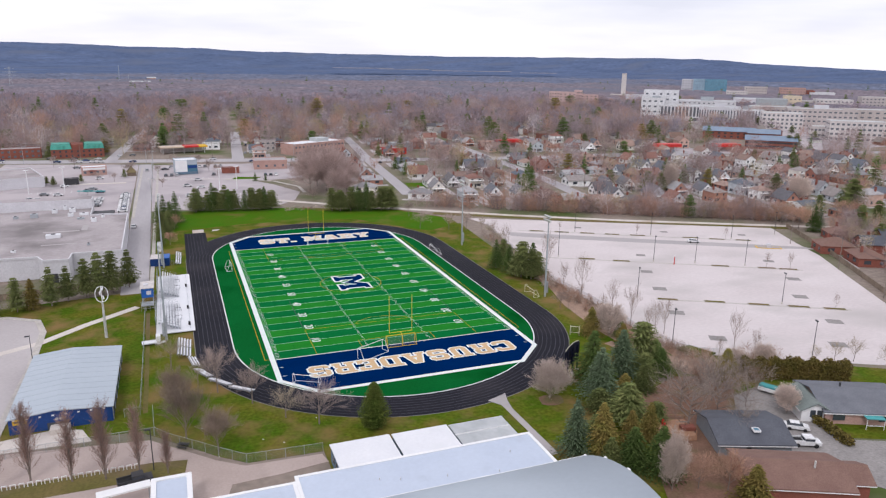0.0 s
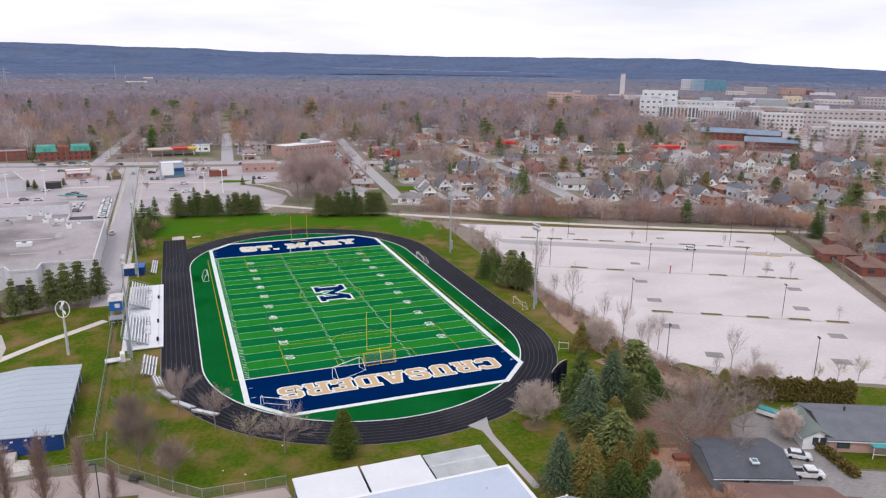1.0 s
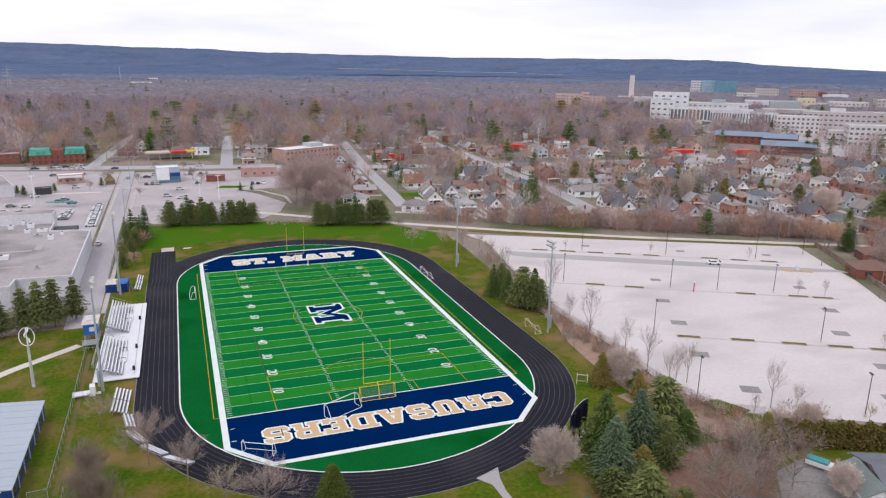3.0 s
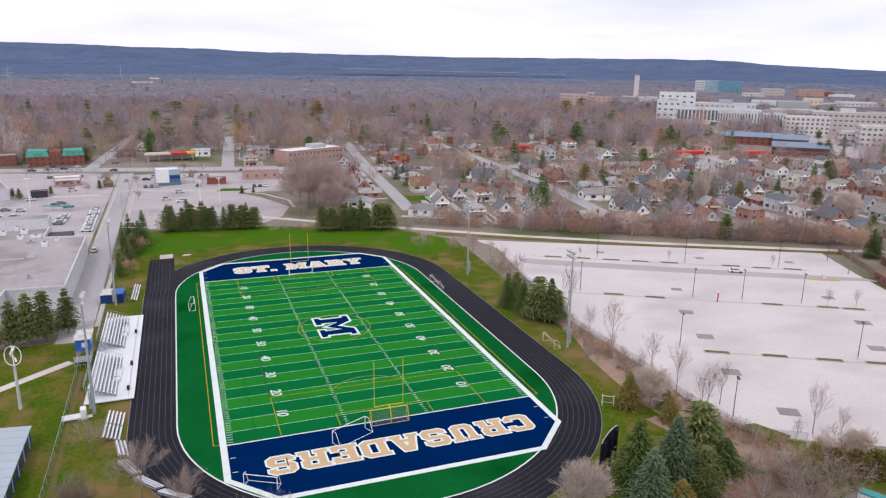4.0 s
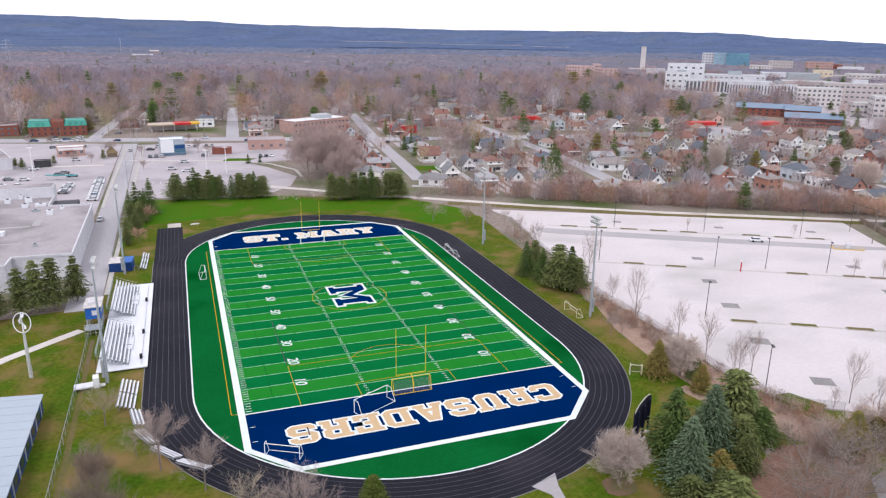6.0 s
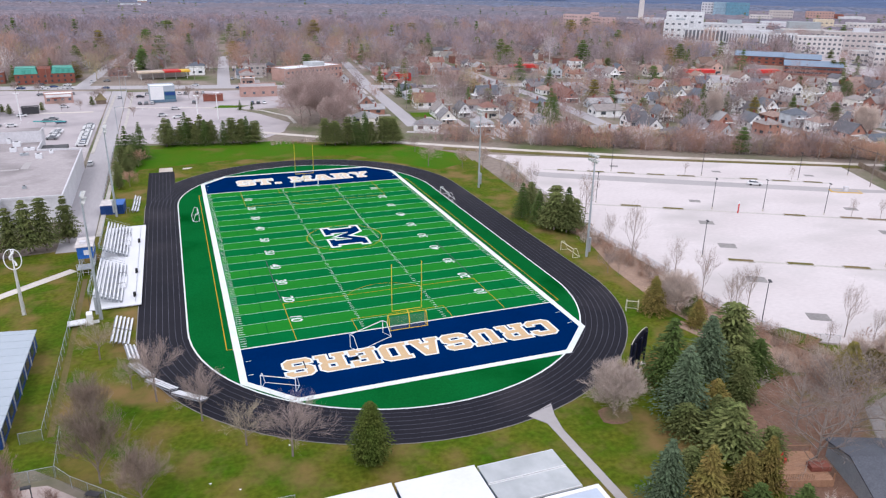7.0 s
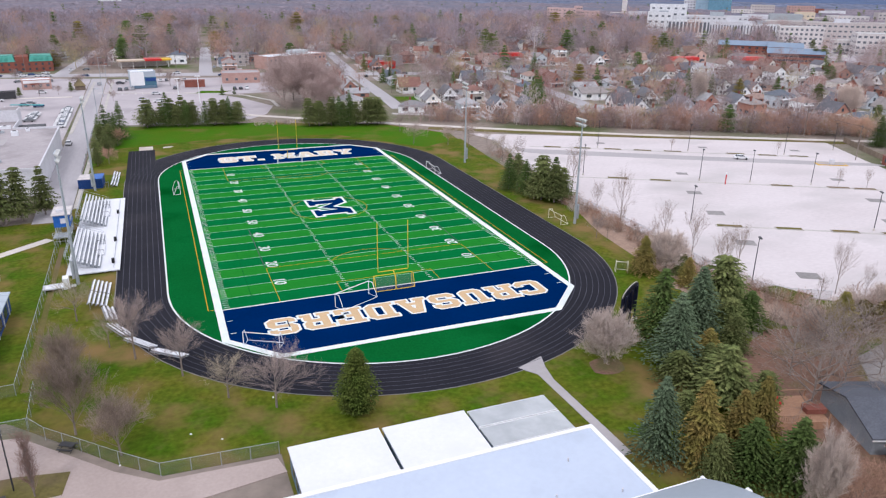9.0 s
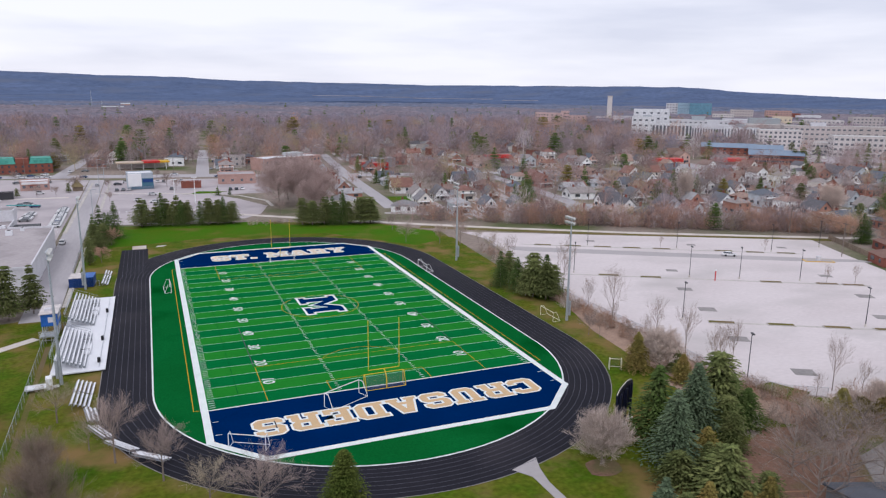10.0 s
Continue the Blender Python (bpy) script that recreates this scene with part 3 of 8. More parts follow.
GLYPH["Y"] = (6.0, [(1.6, 0), (4.4, 0), (4.4, 1.3), (3.85, 1.3), (3.85, 2.9), (5.5, 5.7), (6, 5.7), (6, 7), (3.6, 7), (3.6, 5.7), (3.9, 5.7), (3, 4.2), (2.1, 5.7), (2.4, 5.7), (2.4, 7), (0, 7), (0, 5.7), (0.5, 5.7), (2.15, 2.9), (2.15, 1.3), (1.6, 1.3)])
GLYPH["."] = (1.6, [(0, 0), (1.6, 0), (1.6, 1.6), (0, 1.6)])


def grown(poly, d):
    """The outline moved outwards by d, corners mitred."""
    if area(poly) < 0:
        poly = poly[::-1]
    out = []
    n = len(poly)
    for i in range(n):
        a, b, c = Vector(poly[i - 1]), Vector(poly[i]), Vector(poly[(i + 1) % n])
        u, v = (b - a).normalized(), (c - b).normalized()
        n1, n2 = Vector((u.y, -u.x)), Vector((v.y, -v.x))
        k = 1 + n1.dot(n2)
        out.append(tuple(b + (n1 + n2) * d / max(k, 0.35)))
    return out


def letter_mesh(ch, m, z, d=0.0, sx=1.0, sy=1.0):
    w, outer, *holes = GLYPH[ch]
    loops = [grown(outer, d) if d else outer] + [grown(h, -d) if d else h for h in holes]
    bm = bmesh.new()
    flat = [Vector((x * sx, y * sy, 0)) for lp in loops for x, y in lp]
    tris = tessellate_polygon([[Vector((x * sx, y * sy, 0)) for x, y in lp] for lp in loops])
    vs = [bm.verts.new((m @ v).xy.to_3d() + Vector((0, 0, z))) for v in flat]
    for t in tris:
        bm.faces.new([vs[i] for i in t])
    for f in bm.faces:
        f.normal_update()
        if f.normal.z < 0:
            f.normal_flip()
    return bm


def word(text, m, width, height, fill, rim, fill_label, rim_w=0.3):
    gap = 0.55
    total = sum((3.0 if c == " " else GLYPH[c][0] + gap) for c in text) - gap
    sx, sy, x = width / total, height / 7.0, -total / 2
    for c in text:
        if c == " ":
            x += 3.0
            continue
        mm = m @ Matrix.Translation((x * sx, -3.5 * sy, 0))
        back = part("letter_outline", letter_mesh(c, mm, 0.118, rim_w, sx, sy), rim, field, "white letter outline")
        part("letter", letter_mesh(c, mm, 0.124, -0.12, sx, sy), fill, back, fill_label)
        x += GLYPH[c][0] + gap


from mathutils.geometry import tessellate_polygon
word("CRUSADERS", pose(0.7, -59.6, 0, 0, 0, 180), 49.0, 5.7, M_TAN, M_LINE, "tan painted block letter")
word("ST. MARY", pose(0.8, 59.6, 0, 0, 0, 0), 41.8, 6.8, M_TANPALE, M_LINE, "pale tan painted block letter", 0.36)
word("M", pose(0.4, 1.3, 0, 0, 0, -90), 13.8, 9.1, M_NAVY, M_LINE, "navy painted block letter")


# a painted sword across the last letter
blade = part("sword_mark", flat_bars([(-20.5, -20.3, -60.3, -57.7)], 0.13), M_SCORE, field, "dark painted sword blade")
part("sword_hilt", flat_bars([(-20.7, -20.1, -60.6, -60.3), (-20.5, -20.3, -61.8, -60.6)], 0.132), M_LINE, blade, "white painted hilt")


def number_text(text, x, y, yaw):
    cu = bpy.data.curves.new("number", 'FONT')
    cu.body, cu.size, cu.align_x, cu.align_y, cu.offset, cu.shear = text, 3.0, 'CENTER', 'CENTER', 0.025, 0.12
    tmp = new("number", cu)
    me = bpy.data.meshes.new_from_object(tmp.evaluated_get(bpy.context.evaluated_depsgraph_get()))
    bpy.data.objects.remove(tmp)
    me.materials.clear()
    me.materials.append(M_LINE)
    share("yard_number", me, field, pose(x, y, 0.121, 0, 0, yaw), "white painted yard number")


for i in range(10):
    n = str(10 * min(i + 1, 10 - i))
    y = -HL + (i + 1) * 9.144
    number_text(n, -18.9, y, -90)
    number_text(n, 18.9, y, 90)

# ---- roads, lots and paths ----
slab("car_park", [(69.9, 75), (184, 18.3), (173.5, -4.4), (166.5, -21.9), (154.3, -43.3), (144.1, -61.6), (118.8, -107.6), (100.9, -98.9), (69.7, -82.4), (64, -78.3), (61.7, -74), (59.9, -62.3), (61.1, -44.7), (60.3, -17.2), (67.5, 29.7), (73.3, 61)], 0.08, M_LOT, "wide pale gravel-topped car park, almost empty", "car park")
U, V = Vector((0.873, -0.487)), Vector((0.487, 0.873))
LOT0 = Vector((82.8, -44.2))


def lot(a, b):
    p = LOT0 + U * a + V * b
    return (p.x, p.y)


slab("fence_strip", [(56.5, -20.1), (59.8, -17.2), (60.6, -44.7), (59.3, -62.3), (61.1, -76), (62.6, -83.8), (69.8, -87.8), (64.1, -91.6), (54.5, -87.6), (51.1, -73.9), (50, -58.2), (51.8, -38.6)], 0.068, M_SOIL, "bare reddish soil strip along the car park fence", "soil")
slab("aisle", [(74.8, 46.2), (124, 17), (171.3, -10.1), (173.1, -14.4), (152, -5.2), (122.2, 11.2), (78.7, 36.2), (73.9, 40.3)], 0.1, M_LANEGREY, "darker grey driving aisle", "aisle")
slab("gravel_trail", strip([(-5.5, 142.8), (20.3, 123.2), (46.3, 104.9), (89.4, 75.6), (131.8, 50.8), (195, 18.9), (224.9, 4.1)], 3.4), 0.06, M_CONC, "pale gravel trail behind the car park", "trail")
slab("trail_verge", strip([(59.3, 89.3), (89.4, 71.4), (131.8, 45.9), (192.2, 15.7)], 4.5), 0.05, M_ROUGH, "rough grass strip beside the trail", "verge")
slab("side_road", [(-65, 10.3), (-57.4, 10.1), (-60.3, 283.3), (-68, 285)], 0.06, M_ROAD, "grey asphalt access road beside the store", "road")
slab("side_road_far", strip([(-86.8, 300.5), (-84.5, 330), (-78.1, 419.3), (-66, 559)], 7.5), 0.05, M_ROAD, "grey asphalt street running on between houses", "road")
slab("main_street", strip([(-460.7, 394.5), (-265.2, 347), (-132.6, 314.6), (0.2, 288), (71, 268), (131, 256), (207, 246.8), (331.4, 240), (465.7, 205.2), (681.5, 118.5)], 15), 0.09, M_ROAD, "broad grey main street", "road")
slab("residential_street", strip([(-6.5, 293), (-1, 370), (7.5, 484.7)], 8), 0.05, M_ROAD, "grey residential street", "road")
slab("residential_street", strip([(63.4, 136), (66.8, 165.1), (77.1, 266.3), (96.7, 417.3)], 7), 0.055, M_ROAD, "grey residential street", "road")
slab("residential_street", strip([(140, 72), (146.4, 104.4), (153.1, 148.3), (158.5, 194.7), (162.6, 260.7), (167.9, 330.5)], 8), 0.055, M_ROAD, "grey residential street", "road")
for k, (x0, y0, x1, y1) in enumerate(((214, 36.9, 229.7, 241.1), (282.3, 20.1, 298.3, 233.5), (351.2, 8.4, 363.9, 217.8), (156.3, 260.9, 179.5, 505), (238.7, 251.9, 262.2, 533.2), (55.1, 501.3, 384.4, 414.9))):
    slab("residential_street", strip([(x0, y0), (x1, y1)], 8), 0.054 + 0.002 * k, M_ROAD, "grey residential street", "road")
for x0 in (-65.6, -56.7):
    slab("road_kerb", [(x0 - 0.6, 118 if x0 < -60 else 20), (x0 + 0.6, 118 if x0 < -60 else 20), (x0 + 0.6, 268), (x0 - 0.6, 268)], 0.16, M_KERB, "pale concrete kerb beside the access road", "kerb")
slab("store_forecourt", [(-143.1, 97), (-67.1, 93.4), (-68.3, 285), (-146.1, 307.4)], 0.05, M_ASPHALT, "worn grey asphalt forecourt with parked cars", "car park")
slab("plaza_forecourt", [(-58.4, 130.6), (-3.4, 127.5), (6.4, 140), (12.1, 159.8), (2.1, 186.7), (-6, 201.4), (21.6, 204.5), (23.2, 268.1), (-59.9, 279.1)], 0.05, M_ASPHALT, "worn grey asphalt forecourt with parked cars", "car park")
slab("plaza_island", strip([(-22, 208.6), (-10, 206.8), (4, 196.7), (14, 175.8), (14.1, 157.7)], 1.6), 0.16, M_KERB, "pale concrete kerb round the forecourt", "kerb")
slab("planted_island", [(-18, 209.9), (-6, 208), (-0.1, 213.1), (-14, 217.2)], 0.15, M_BANK, "small grassed island with shrubs", "island")
slab("bank_island", strip([(-61.9, 223.6), (-40, 217.0), (-17.1, 210.7)], 1.3), 0.16, M_CONC, "long pale kerbed island before the bank", "island")
slab("store_island", [(-101.1, 214.3), (-72.4, 212.2), (-72.5, 215.3), (-101.2, 217.4)], 0.15, M_CONC, "long kerbed island in the forecourt", "island")
slab("school_car_park", [(-140.8, -66.9), (-81.9, -67.6), (-80.9, -33.4), (-81.5, -13.4), (-84, -5.8), (-91.1, -1.3), (-141.8, 4.5)], 0.05, M_LOT2, "grey asphalt school car park", "car park")
slab("car_park_kerb", strip([(-81.5, -73.6), (-80.6, -37.4), (-81.1, -14.5), (-83.6, -5.3), (-91.1, -0.6), (-141.8, 5.5)], 1.5), 0.14, M_KERB, "pale concrete kerb and footway", "kerb")
slab("footpath", strip([(-89.8, -27.1), (-80.8, -22.1), (-72, -12.7), (-60, -2.1)], 2.3), 0.07, M_CONC, "pale concrete footpath across the lawn", "footpath")
slab("school_yard", [(-130.4, -74.2), (-81.8, -74.6), (-59.1, -77.7), (-55.6, -78.2), (-45, -88.9), (-40.5, -92.3), (-27.7, -92.9), (-27.1, -95.7), (-35.1, -96.8), (-43, -97.2), (-46.9, -110.3), (-129.9, -109.6)], 0.05, M_YARD2, "stained pale concrete school yard", "yard")
slab("planting_bed", [(-109.6, -91.1), (-50, -91.1), (-49.5, -87.2), (-55, -86.2), (-109.7, -86)], 0.09, M_ROUGH, "rough dry planting bed below the poplars", "bed")
slab("track_path", [(7.6, -84.4), (12.4, -82.5), (11.4, -85.5), (10.8, -89), (11.1, -106.7), (9.8, -106.7), (9.5, -92), (9.4, -87)], 0.075, M_LANEGREY, "cracked grey concrete path down from the track", "footpath")
slab("driveway", [(48.8, -109), (56.5, -99.3), (64.1, -97.5), (67.9, -102.4), (64.1, -111.1), (62.3, -119.9), (77.5, -126.7), (75.7, -138.3), (58.6, -138.3), (50.8, -126.6)], 0.06, M_PATCH, "grey asphalt driveway between bungalows", "driveway")
slab("leaf_litter", [(32.4, -97.2), (39.2, -92.3), (50.7, -87.5), (60.2, -90.6), (58.4, -97.4), (55.5, -100.3), (48.8, -108.6), (50.3, -116.9), (50.8, -124.7), (44.9, -128.7), (29.6, -128.6), (19.9, -125.6), (23.7, -117.8), (30.1, -110.8)], 0.064, M_LITTER, "brown leaf litter below the garden trees", "soil")
slab("bush_bed", [(19.8 + 2.6 * math.cos(a * 0.45) * (1 + 0.12 * math.sin(a * 1.7)), -88.4 + 2.3 * math.sin(a * 0.45)) for a in range(14)], 0.07, M_LITTER, "bare brown soil round the bush", "soil")
slab("house_lawn", [(64.2, -119.9), (68.9, -108.2), (62.2, -96.5), (105.7, -107.5), (124.4, -128.8), (79.4, -126.7)], 0.055, M_LAWN, "green house lawn", "lawn")

slab("hospital_forecourt", [(440, 222), (560, 232), (650, 330), (600, 445), (515, 425), (462, 350)], 0.06, M_ASPHALT, "worn grey asphalt car park of the hospital", "car park")
slab("station_forecourt", [(292, 236), (380, 224), (392, 250), (330, 268), (296, 266)], 0.1, M_ASPHALT, "worn grey asphalt forecourt of the fuel stations", "car park")
slab("back_lawn", [(72, 170), (82, 168), (80, 156), (70, 158)], 0.07, M_BANK, "bright green back garden lawn", "lawn")

# ---- distant land ----
def crest(az):
    return np.interp(az, [-60, -11, -4.6, 2.7, 7, 13.5, 21.1, 30.8, 35.5, 41.5, 43.5, 53.2, 75, 100], [150, 142, 133, 125, 112, 108, 101, 103, 104, 101, 85, 53, 40, 40])


def make_hills():
    az = np.linspace(-50, 95, 260)
    rs = [2500, 2700, 2950, 3200, 3450, 3650, 3800, 3950, 4150, 4500]
    lift = [0, 0.03, 0.07, 0.13, 0.26, 0.50, 0.78, 0.98, 1.0, 0.97]
    bm = bmesh.new()
    grid = []
    for r, k in zip(rs, lift):
        row = []
        for a in az:
            rr = r + 160 * noise.noise(Vector((a * 0.12, r * 0.001, 3))) * (k < 0.98)
            h = (crest(a) - 11) * k * (1 + 0.05 * noise.noise(Vector((a * 0.5, r * 0.004, 0))))
            h += 3.0 * noise.noise(Vector((a * 4.0, r * 0.02, 5))) * (k > 0) + 1.5 * noise.noise(Vector((a * 15.0, r * 0.02, 9)))
            row.append(bm.verts.new((-50 + rr * math.sin(radians(a)), -205 + rr * math.cos(radians(a)), h - 0.5 * (k == 0) - 2 * (k == 0))))
        grid.append(row)
    for i in range(len(grid) - 1):
        for j in range(len(az) - 1):
            bm.faces.new((grid[i][j], grid[i + 1][j], grid[i + 1][j + 1], grid[i][j + 1]))
    for f in bm.faces:
        f.normal_update()
        if f.normal.z < 0:
            f.normal_flip()
        f.smooth = True
    tagged(mesh_object("backdrop", bm, M_HILL), "long wooded escarpment along the horizon, blue-grey with painted haze", "hills", kind="structure")


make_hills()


def far_field(az, r, w, d, z):
    a = radians(az)
    ob = mesh_object("fallow_field", boxm(-w / 2, w / 2, -d / 2, d / 2, -1.6, 0), M_HAZYFIELD)
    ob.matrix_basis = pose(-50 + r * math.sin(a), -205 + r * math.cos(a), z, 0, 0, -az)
    tagged(ob, "pale fallow field below the hill, its tan greyed for haze", "field", kind="structure")


for a, r, w, d, z in ((14.6, 3080, 250, 60, 34), (17.8, 3060, 210, 45, 31), (23.1, 3050, 330, 45, 27), (28.3, 3050, 150, 35, 23)):
    far_field(a, r, w, d, z)


# ---- trees ----
class Rand(random.Random):
    def sign(self, a):
        return self.uniform(-a, a)


def perp(d, rng):
    v = Vector((rng.gauss(0, 1), rng.gauss(0, 1), rng.gauss(0, 1)))
    v -= d * v.dot(d)
    return v.normalized()


def cone3(vs, fs, p, q, r0, r1, n=3):
    """A tapering twig; r1 0 makes it end in a point."""
    d = (q - p).normalized()
    u = d.orthogonal().normalized()
    w = d.cross(u)
    i0 = len(vs)
    for k in range(n):
        a = k * math.tau / n
        vs.append(p + (u * math.cos(a) + w * math.sin(a)) * r0)
    if r1 <= 0:
        vs.append(q)
        for k in range(n):
            fs.append((i0 + k, i0 + (k + 1) % n, i0 + n))
    else:
        for k in range(n):
            a = k * math.tau / n
            vs.append(q + (u * math.cos(a) + w * math.sin(a)) * r1)
        for k in range(n):
            k2 = (k + 1) % n
            fs.append((i0 + k, i0 + k2, i0 + n + k2))
            fs.append((i0 + k, i0 + n + k2, i0 + n + k))


def bare_meshes(seed, height, spread=0.45, up=0.9, stem=0.22, limbs=9, twig=0.02, dense=1.0, narrow=False, merged=False, girth=1.0):
    """Trunk with limbs, and a crown of fine twigs, of a leafless tree."""
    rng = Rand(seed)
    tv, tf, cv, cf = [], [], [], []
    r0 = height * 0.012 + 0.04
    top = Vector((rng.sign(0.03) * height, rng.sign(0.03) * height, height * (0.86 if narrow else 0.6)))
    mid = Vector((top.x * 0.4, top.y * 0.4, height * stem))
    cone3(tv, tf, Vector((0, 0, -0.1)), mid, r0, r0 * 0.8, 6)
    cone3(tv, tf, mid, top, r0 * 0.8, r0 * 0.25, 6)

    def grow(p, d, length, r, level):
        bend = (d + perp(d, rng) * 0.16 + Vector((0, 0, 0.16 * up))).normalized()
        m = p + d * length * 0.5
        q = m + bend * length * 0.5
        if level == 0:
            cone3(cv if merged else tv, cf if merged else tf, p, m, r, r * 0.7, 4)
            cone3(cv if merged else tv, cf if merged else tf, m, q, r * 0.7, r * 0.3, 4)
        elif level == 1:
            cone3(cv, cf, p, m, r, r * 0.7)
            cone3(cv, cf, m, q, r * 0.7, 0)
        elif level == 2:
            cone3(cv, cf, p, q, r, 0)
        else:
            side = perp(d, rng) * twig * 0.85
            i0 = len(cv)
            cv.extend((p - side, p + side, q))
            cf.append((i0, i0 + 1, i0 + 2))
            return
        n = (int(7 * dense), int(7 * dense), int(8 * dense))[level]
        for k in range(n):
            f = 0.22 + 0.78 * (k + rng.random()) / n
            s = p.lerp(m, f * 2) if f < 0.5 else m.lerp(q, f * 2 - 1)
            nd = (bend + perp(bend, rng) * rng.uniform(0.45, 1.0) + Vector((0, 0, 0.2 * up))).normalized()
            grow(s, nd, length * rng.uniform(0.48, 0.74), max(r * 0.36, twig * 0.8), level + 1)

    for k in range(limbs):
        f = (k + rng.random()) / limbs
        s = mid.lerp(top, f)
        a = k * 2.4 + rng.sign(0.4)
        out = Vector((math.cos(a), math.sin(a), 0))
        tilt = up + 0.7 * f
        d = (out + Vector((0, 0, tilt))).normalized() if not narrow else (out * 0.17 + Vector((0, 0, 1))).normalized()
        grow(s, d, height * spread * (1.0 - 0.35 * f) * rng.uniform(0.85, 1.1), r0 * 0.34 * girth, 0)
    return (np.array([tuple(v) for v in tv]), tf), (np.array([tuple(v) for v in cv]), cf)


def conifer_meshes(seed, height, radius, tiers=20, per=15, leaf=0.34, droop=0.25, base=0.06, power=1.0, clumps=7, oval_form=False, ragged=0.14):
    """A straight trunk and whorls of drooping boughs, each a spray of short needle clumps."""
    rng = Rand(seed)
    tv, tf, cv, cf = [], [], [], []
    cone3(tv, tf, Vector((0, 0, -0.1)), Vector((0, 0, height * 0.94)), height * 0.014 + 0.05, 0.02, 6)
    for i in range(tiers):
        f = (i + rng.random() * 0.8) / tiers
        z = height * (base + (1 - base) * f)
        if oval_form:
            r = radius * min(1.0, 0.6 + 1.7 * f) * (1 - f) ** 0.68 * 1.12 * rng.uniform(0.9, 1.1) + 0.05
        else:
            r = radius * (1 - f) ** power * rng.uniform(1 - ragged, 1 + ragged) + 0.08
        n = max(4, int(per * (0.35 + 0.65 * r / radius)))
        for k in range(n):
            a = (k + rng.random() * 0.8) / n * math.tau
            rr = r * rng.uniform(0.78, 1.12)
            out = Vector((math.cos(a), math.sin(a), 0))
            side = Vector((-out.y, out.x, 0))
            for c in range(clumps):
                g = (c + 0.7) / clumps
                p = out * rr * g + Vector((0, 0, z - droop * rr * g * g + rng.sign(0.06) * leaf))
                p += side * rng.sign(0.35) * rr * 0.28
                L = leaf * rng.uniform(0.8, 1.4) * (1.15 - 0.3 * g) * 1.5
                d = (out + side * rng.sign(0.9) + Vector((0, 0, rng.uniform(-0.45, 0.25)))).normalized()
                w = d.cross(Vector((0, 0, 1))).normalized() * L * 0.36
                i0 = len(cv)
                tipz = Vector((0, 0, -0.12 * L))
                cv.extend((p - d * L * 0.35, p + w * 0.8 + tipz, p + d * L * 0.75 + tipz * 2, p - w * 0.8 + tipz, p + Vector((0, 0, 0.16 * L))))
                cf.extend(((i0, i0 + 3, i0 + 4), (i0 + 3, i0 + 2, i0 + 4), (i0 + 2, i0 + 1, i0 + 4), (i0 + 1, i0, i0 + 4)))
    return (np.array([tuple(v) for v in tv]), tf), (np.array([tuple(v) for v in cv]), cf)


def tree_kind(name, meshes, bark, leaf, label, category="tree"):
    """The first of its kind, kept as a stock of two meshes."""
    (tv, tf), (cv, cf) = meshes
    return dict(name=name, trunk=mesh_tri("trunk", tv, tf, bark), crown=mesh_tri("crown", cv, cf, leaf), label=label, category=category)


def plant(kind, x, y, scale=1.0, yaw=0.0, label="", group="", wide=1.0, z=0.0):
    t = thing(kind["name"], x, y, z, yaw, label or kind["label"], kind["category"], group)
    t.scale = (scale * wide, scale * wide, scale)
    for n in ("trunk", "crown"):
        ob = new(n, kind[n])
        ob.parent = t
    return t


BARE = [tree_kind("bare_tree", bare_meshes(10 + i, 9.5, 0.46, 0.75 + 0.12 * i, 0.22, 9, 0.014), M_BARK, M_TWIG, "leafless spreading deciduous tree with fine grey-brown twigs") for i in range(4)]
BAREP = [tree_kind("bare_tree", bare_meshes(30 + i, 8.0, 0.46, 0.7, 0.22, 9, 0.013, 0.86), M_BARK, M_TWIGO, "small leafless tree with pale budding twigs") for i in range(2)]
WHISK = [tree_kind("bare_tree", bare_meshes(35 + i, 7.4, 0.5, 1.35, 0.12, 17, 0.011, 1.15), M_BARK, M_TWIGD, "leafless tree with a dense whisk of upright twigs") for i in range(2)]
SAPLING = [tree_kind("sapling", bare_meshes(37 + i, 9.5, 0.44, 1.15, 0.16, 8, 0.013, 0.72, False, True), M_BARK, M_TWIGB, "thin leafless sapling beside the car park") for i in range(3)]
BIG = [tree_kind("bare_tree", bare_meshes(40 + i, 16.0, 0.5, 0.5, 0.14, 12, 0.019, 0.74, girth=2.3), M_BARK, M_TWIGG, "large leafless tree with a broad dense twiggy crown") for i in range(3)]
BIGP = [tree_kind("bare_tree", bare_meshes(45 + i, 16.0, 0.5, 0.7, 0.1, 16, 0.026, 1.45), M_BARK, M_TWIGQ, "large leafless tree with a pinkish-grey twiggy crown") for i in range(2)]
RUSSET = [tree_kind("bare_tree", bare_meshes(50 + i, 8.0, 0.5, 0.7, 0.14, 10, 0.022, 1.1), M_BARK, M_TWIGR, "leafless russet-brown bushy tree by the trail") for i in range(3)]
POPLAR = [tree_kind("poplar", bare_meshes(60 + i, 9.5, 0.32, 1.8, 0.0, 26, 0.014, 0.78, True, girth=1.3), M_BARK, M_POPLAR, "narrow upright leafless poplar") for i in range(2)]
BUSH = [tree_kind("flowering_bush", bare_meshes(70 + i, 6.4, 0.52, 1.0, 0.01, 26, 0.015, 1.5), M_BARK, M_TWIGP, "rounded leafless bush dense with pale pinkish buds", "bush") for i in range(2)]
SPRUCE = [tree_kind("spruce", conifer_meshes(80 + i, 11.0, 3.3, 25, 19, 0.26, 0.28, power=0.85, ragged=0.2), M_BARK, M_SPRUCE, "tall dark green spruce with drooping boughs") for i in range(3)]
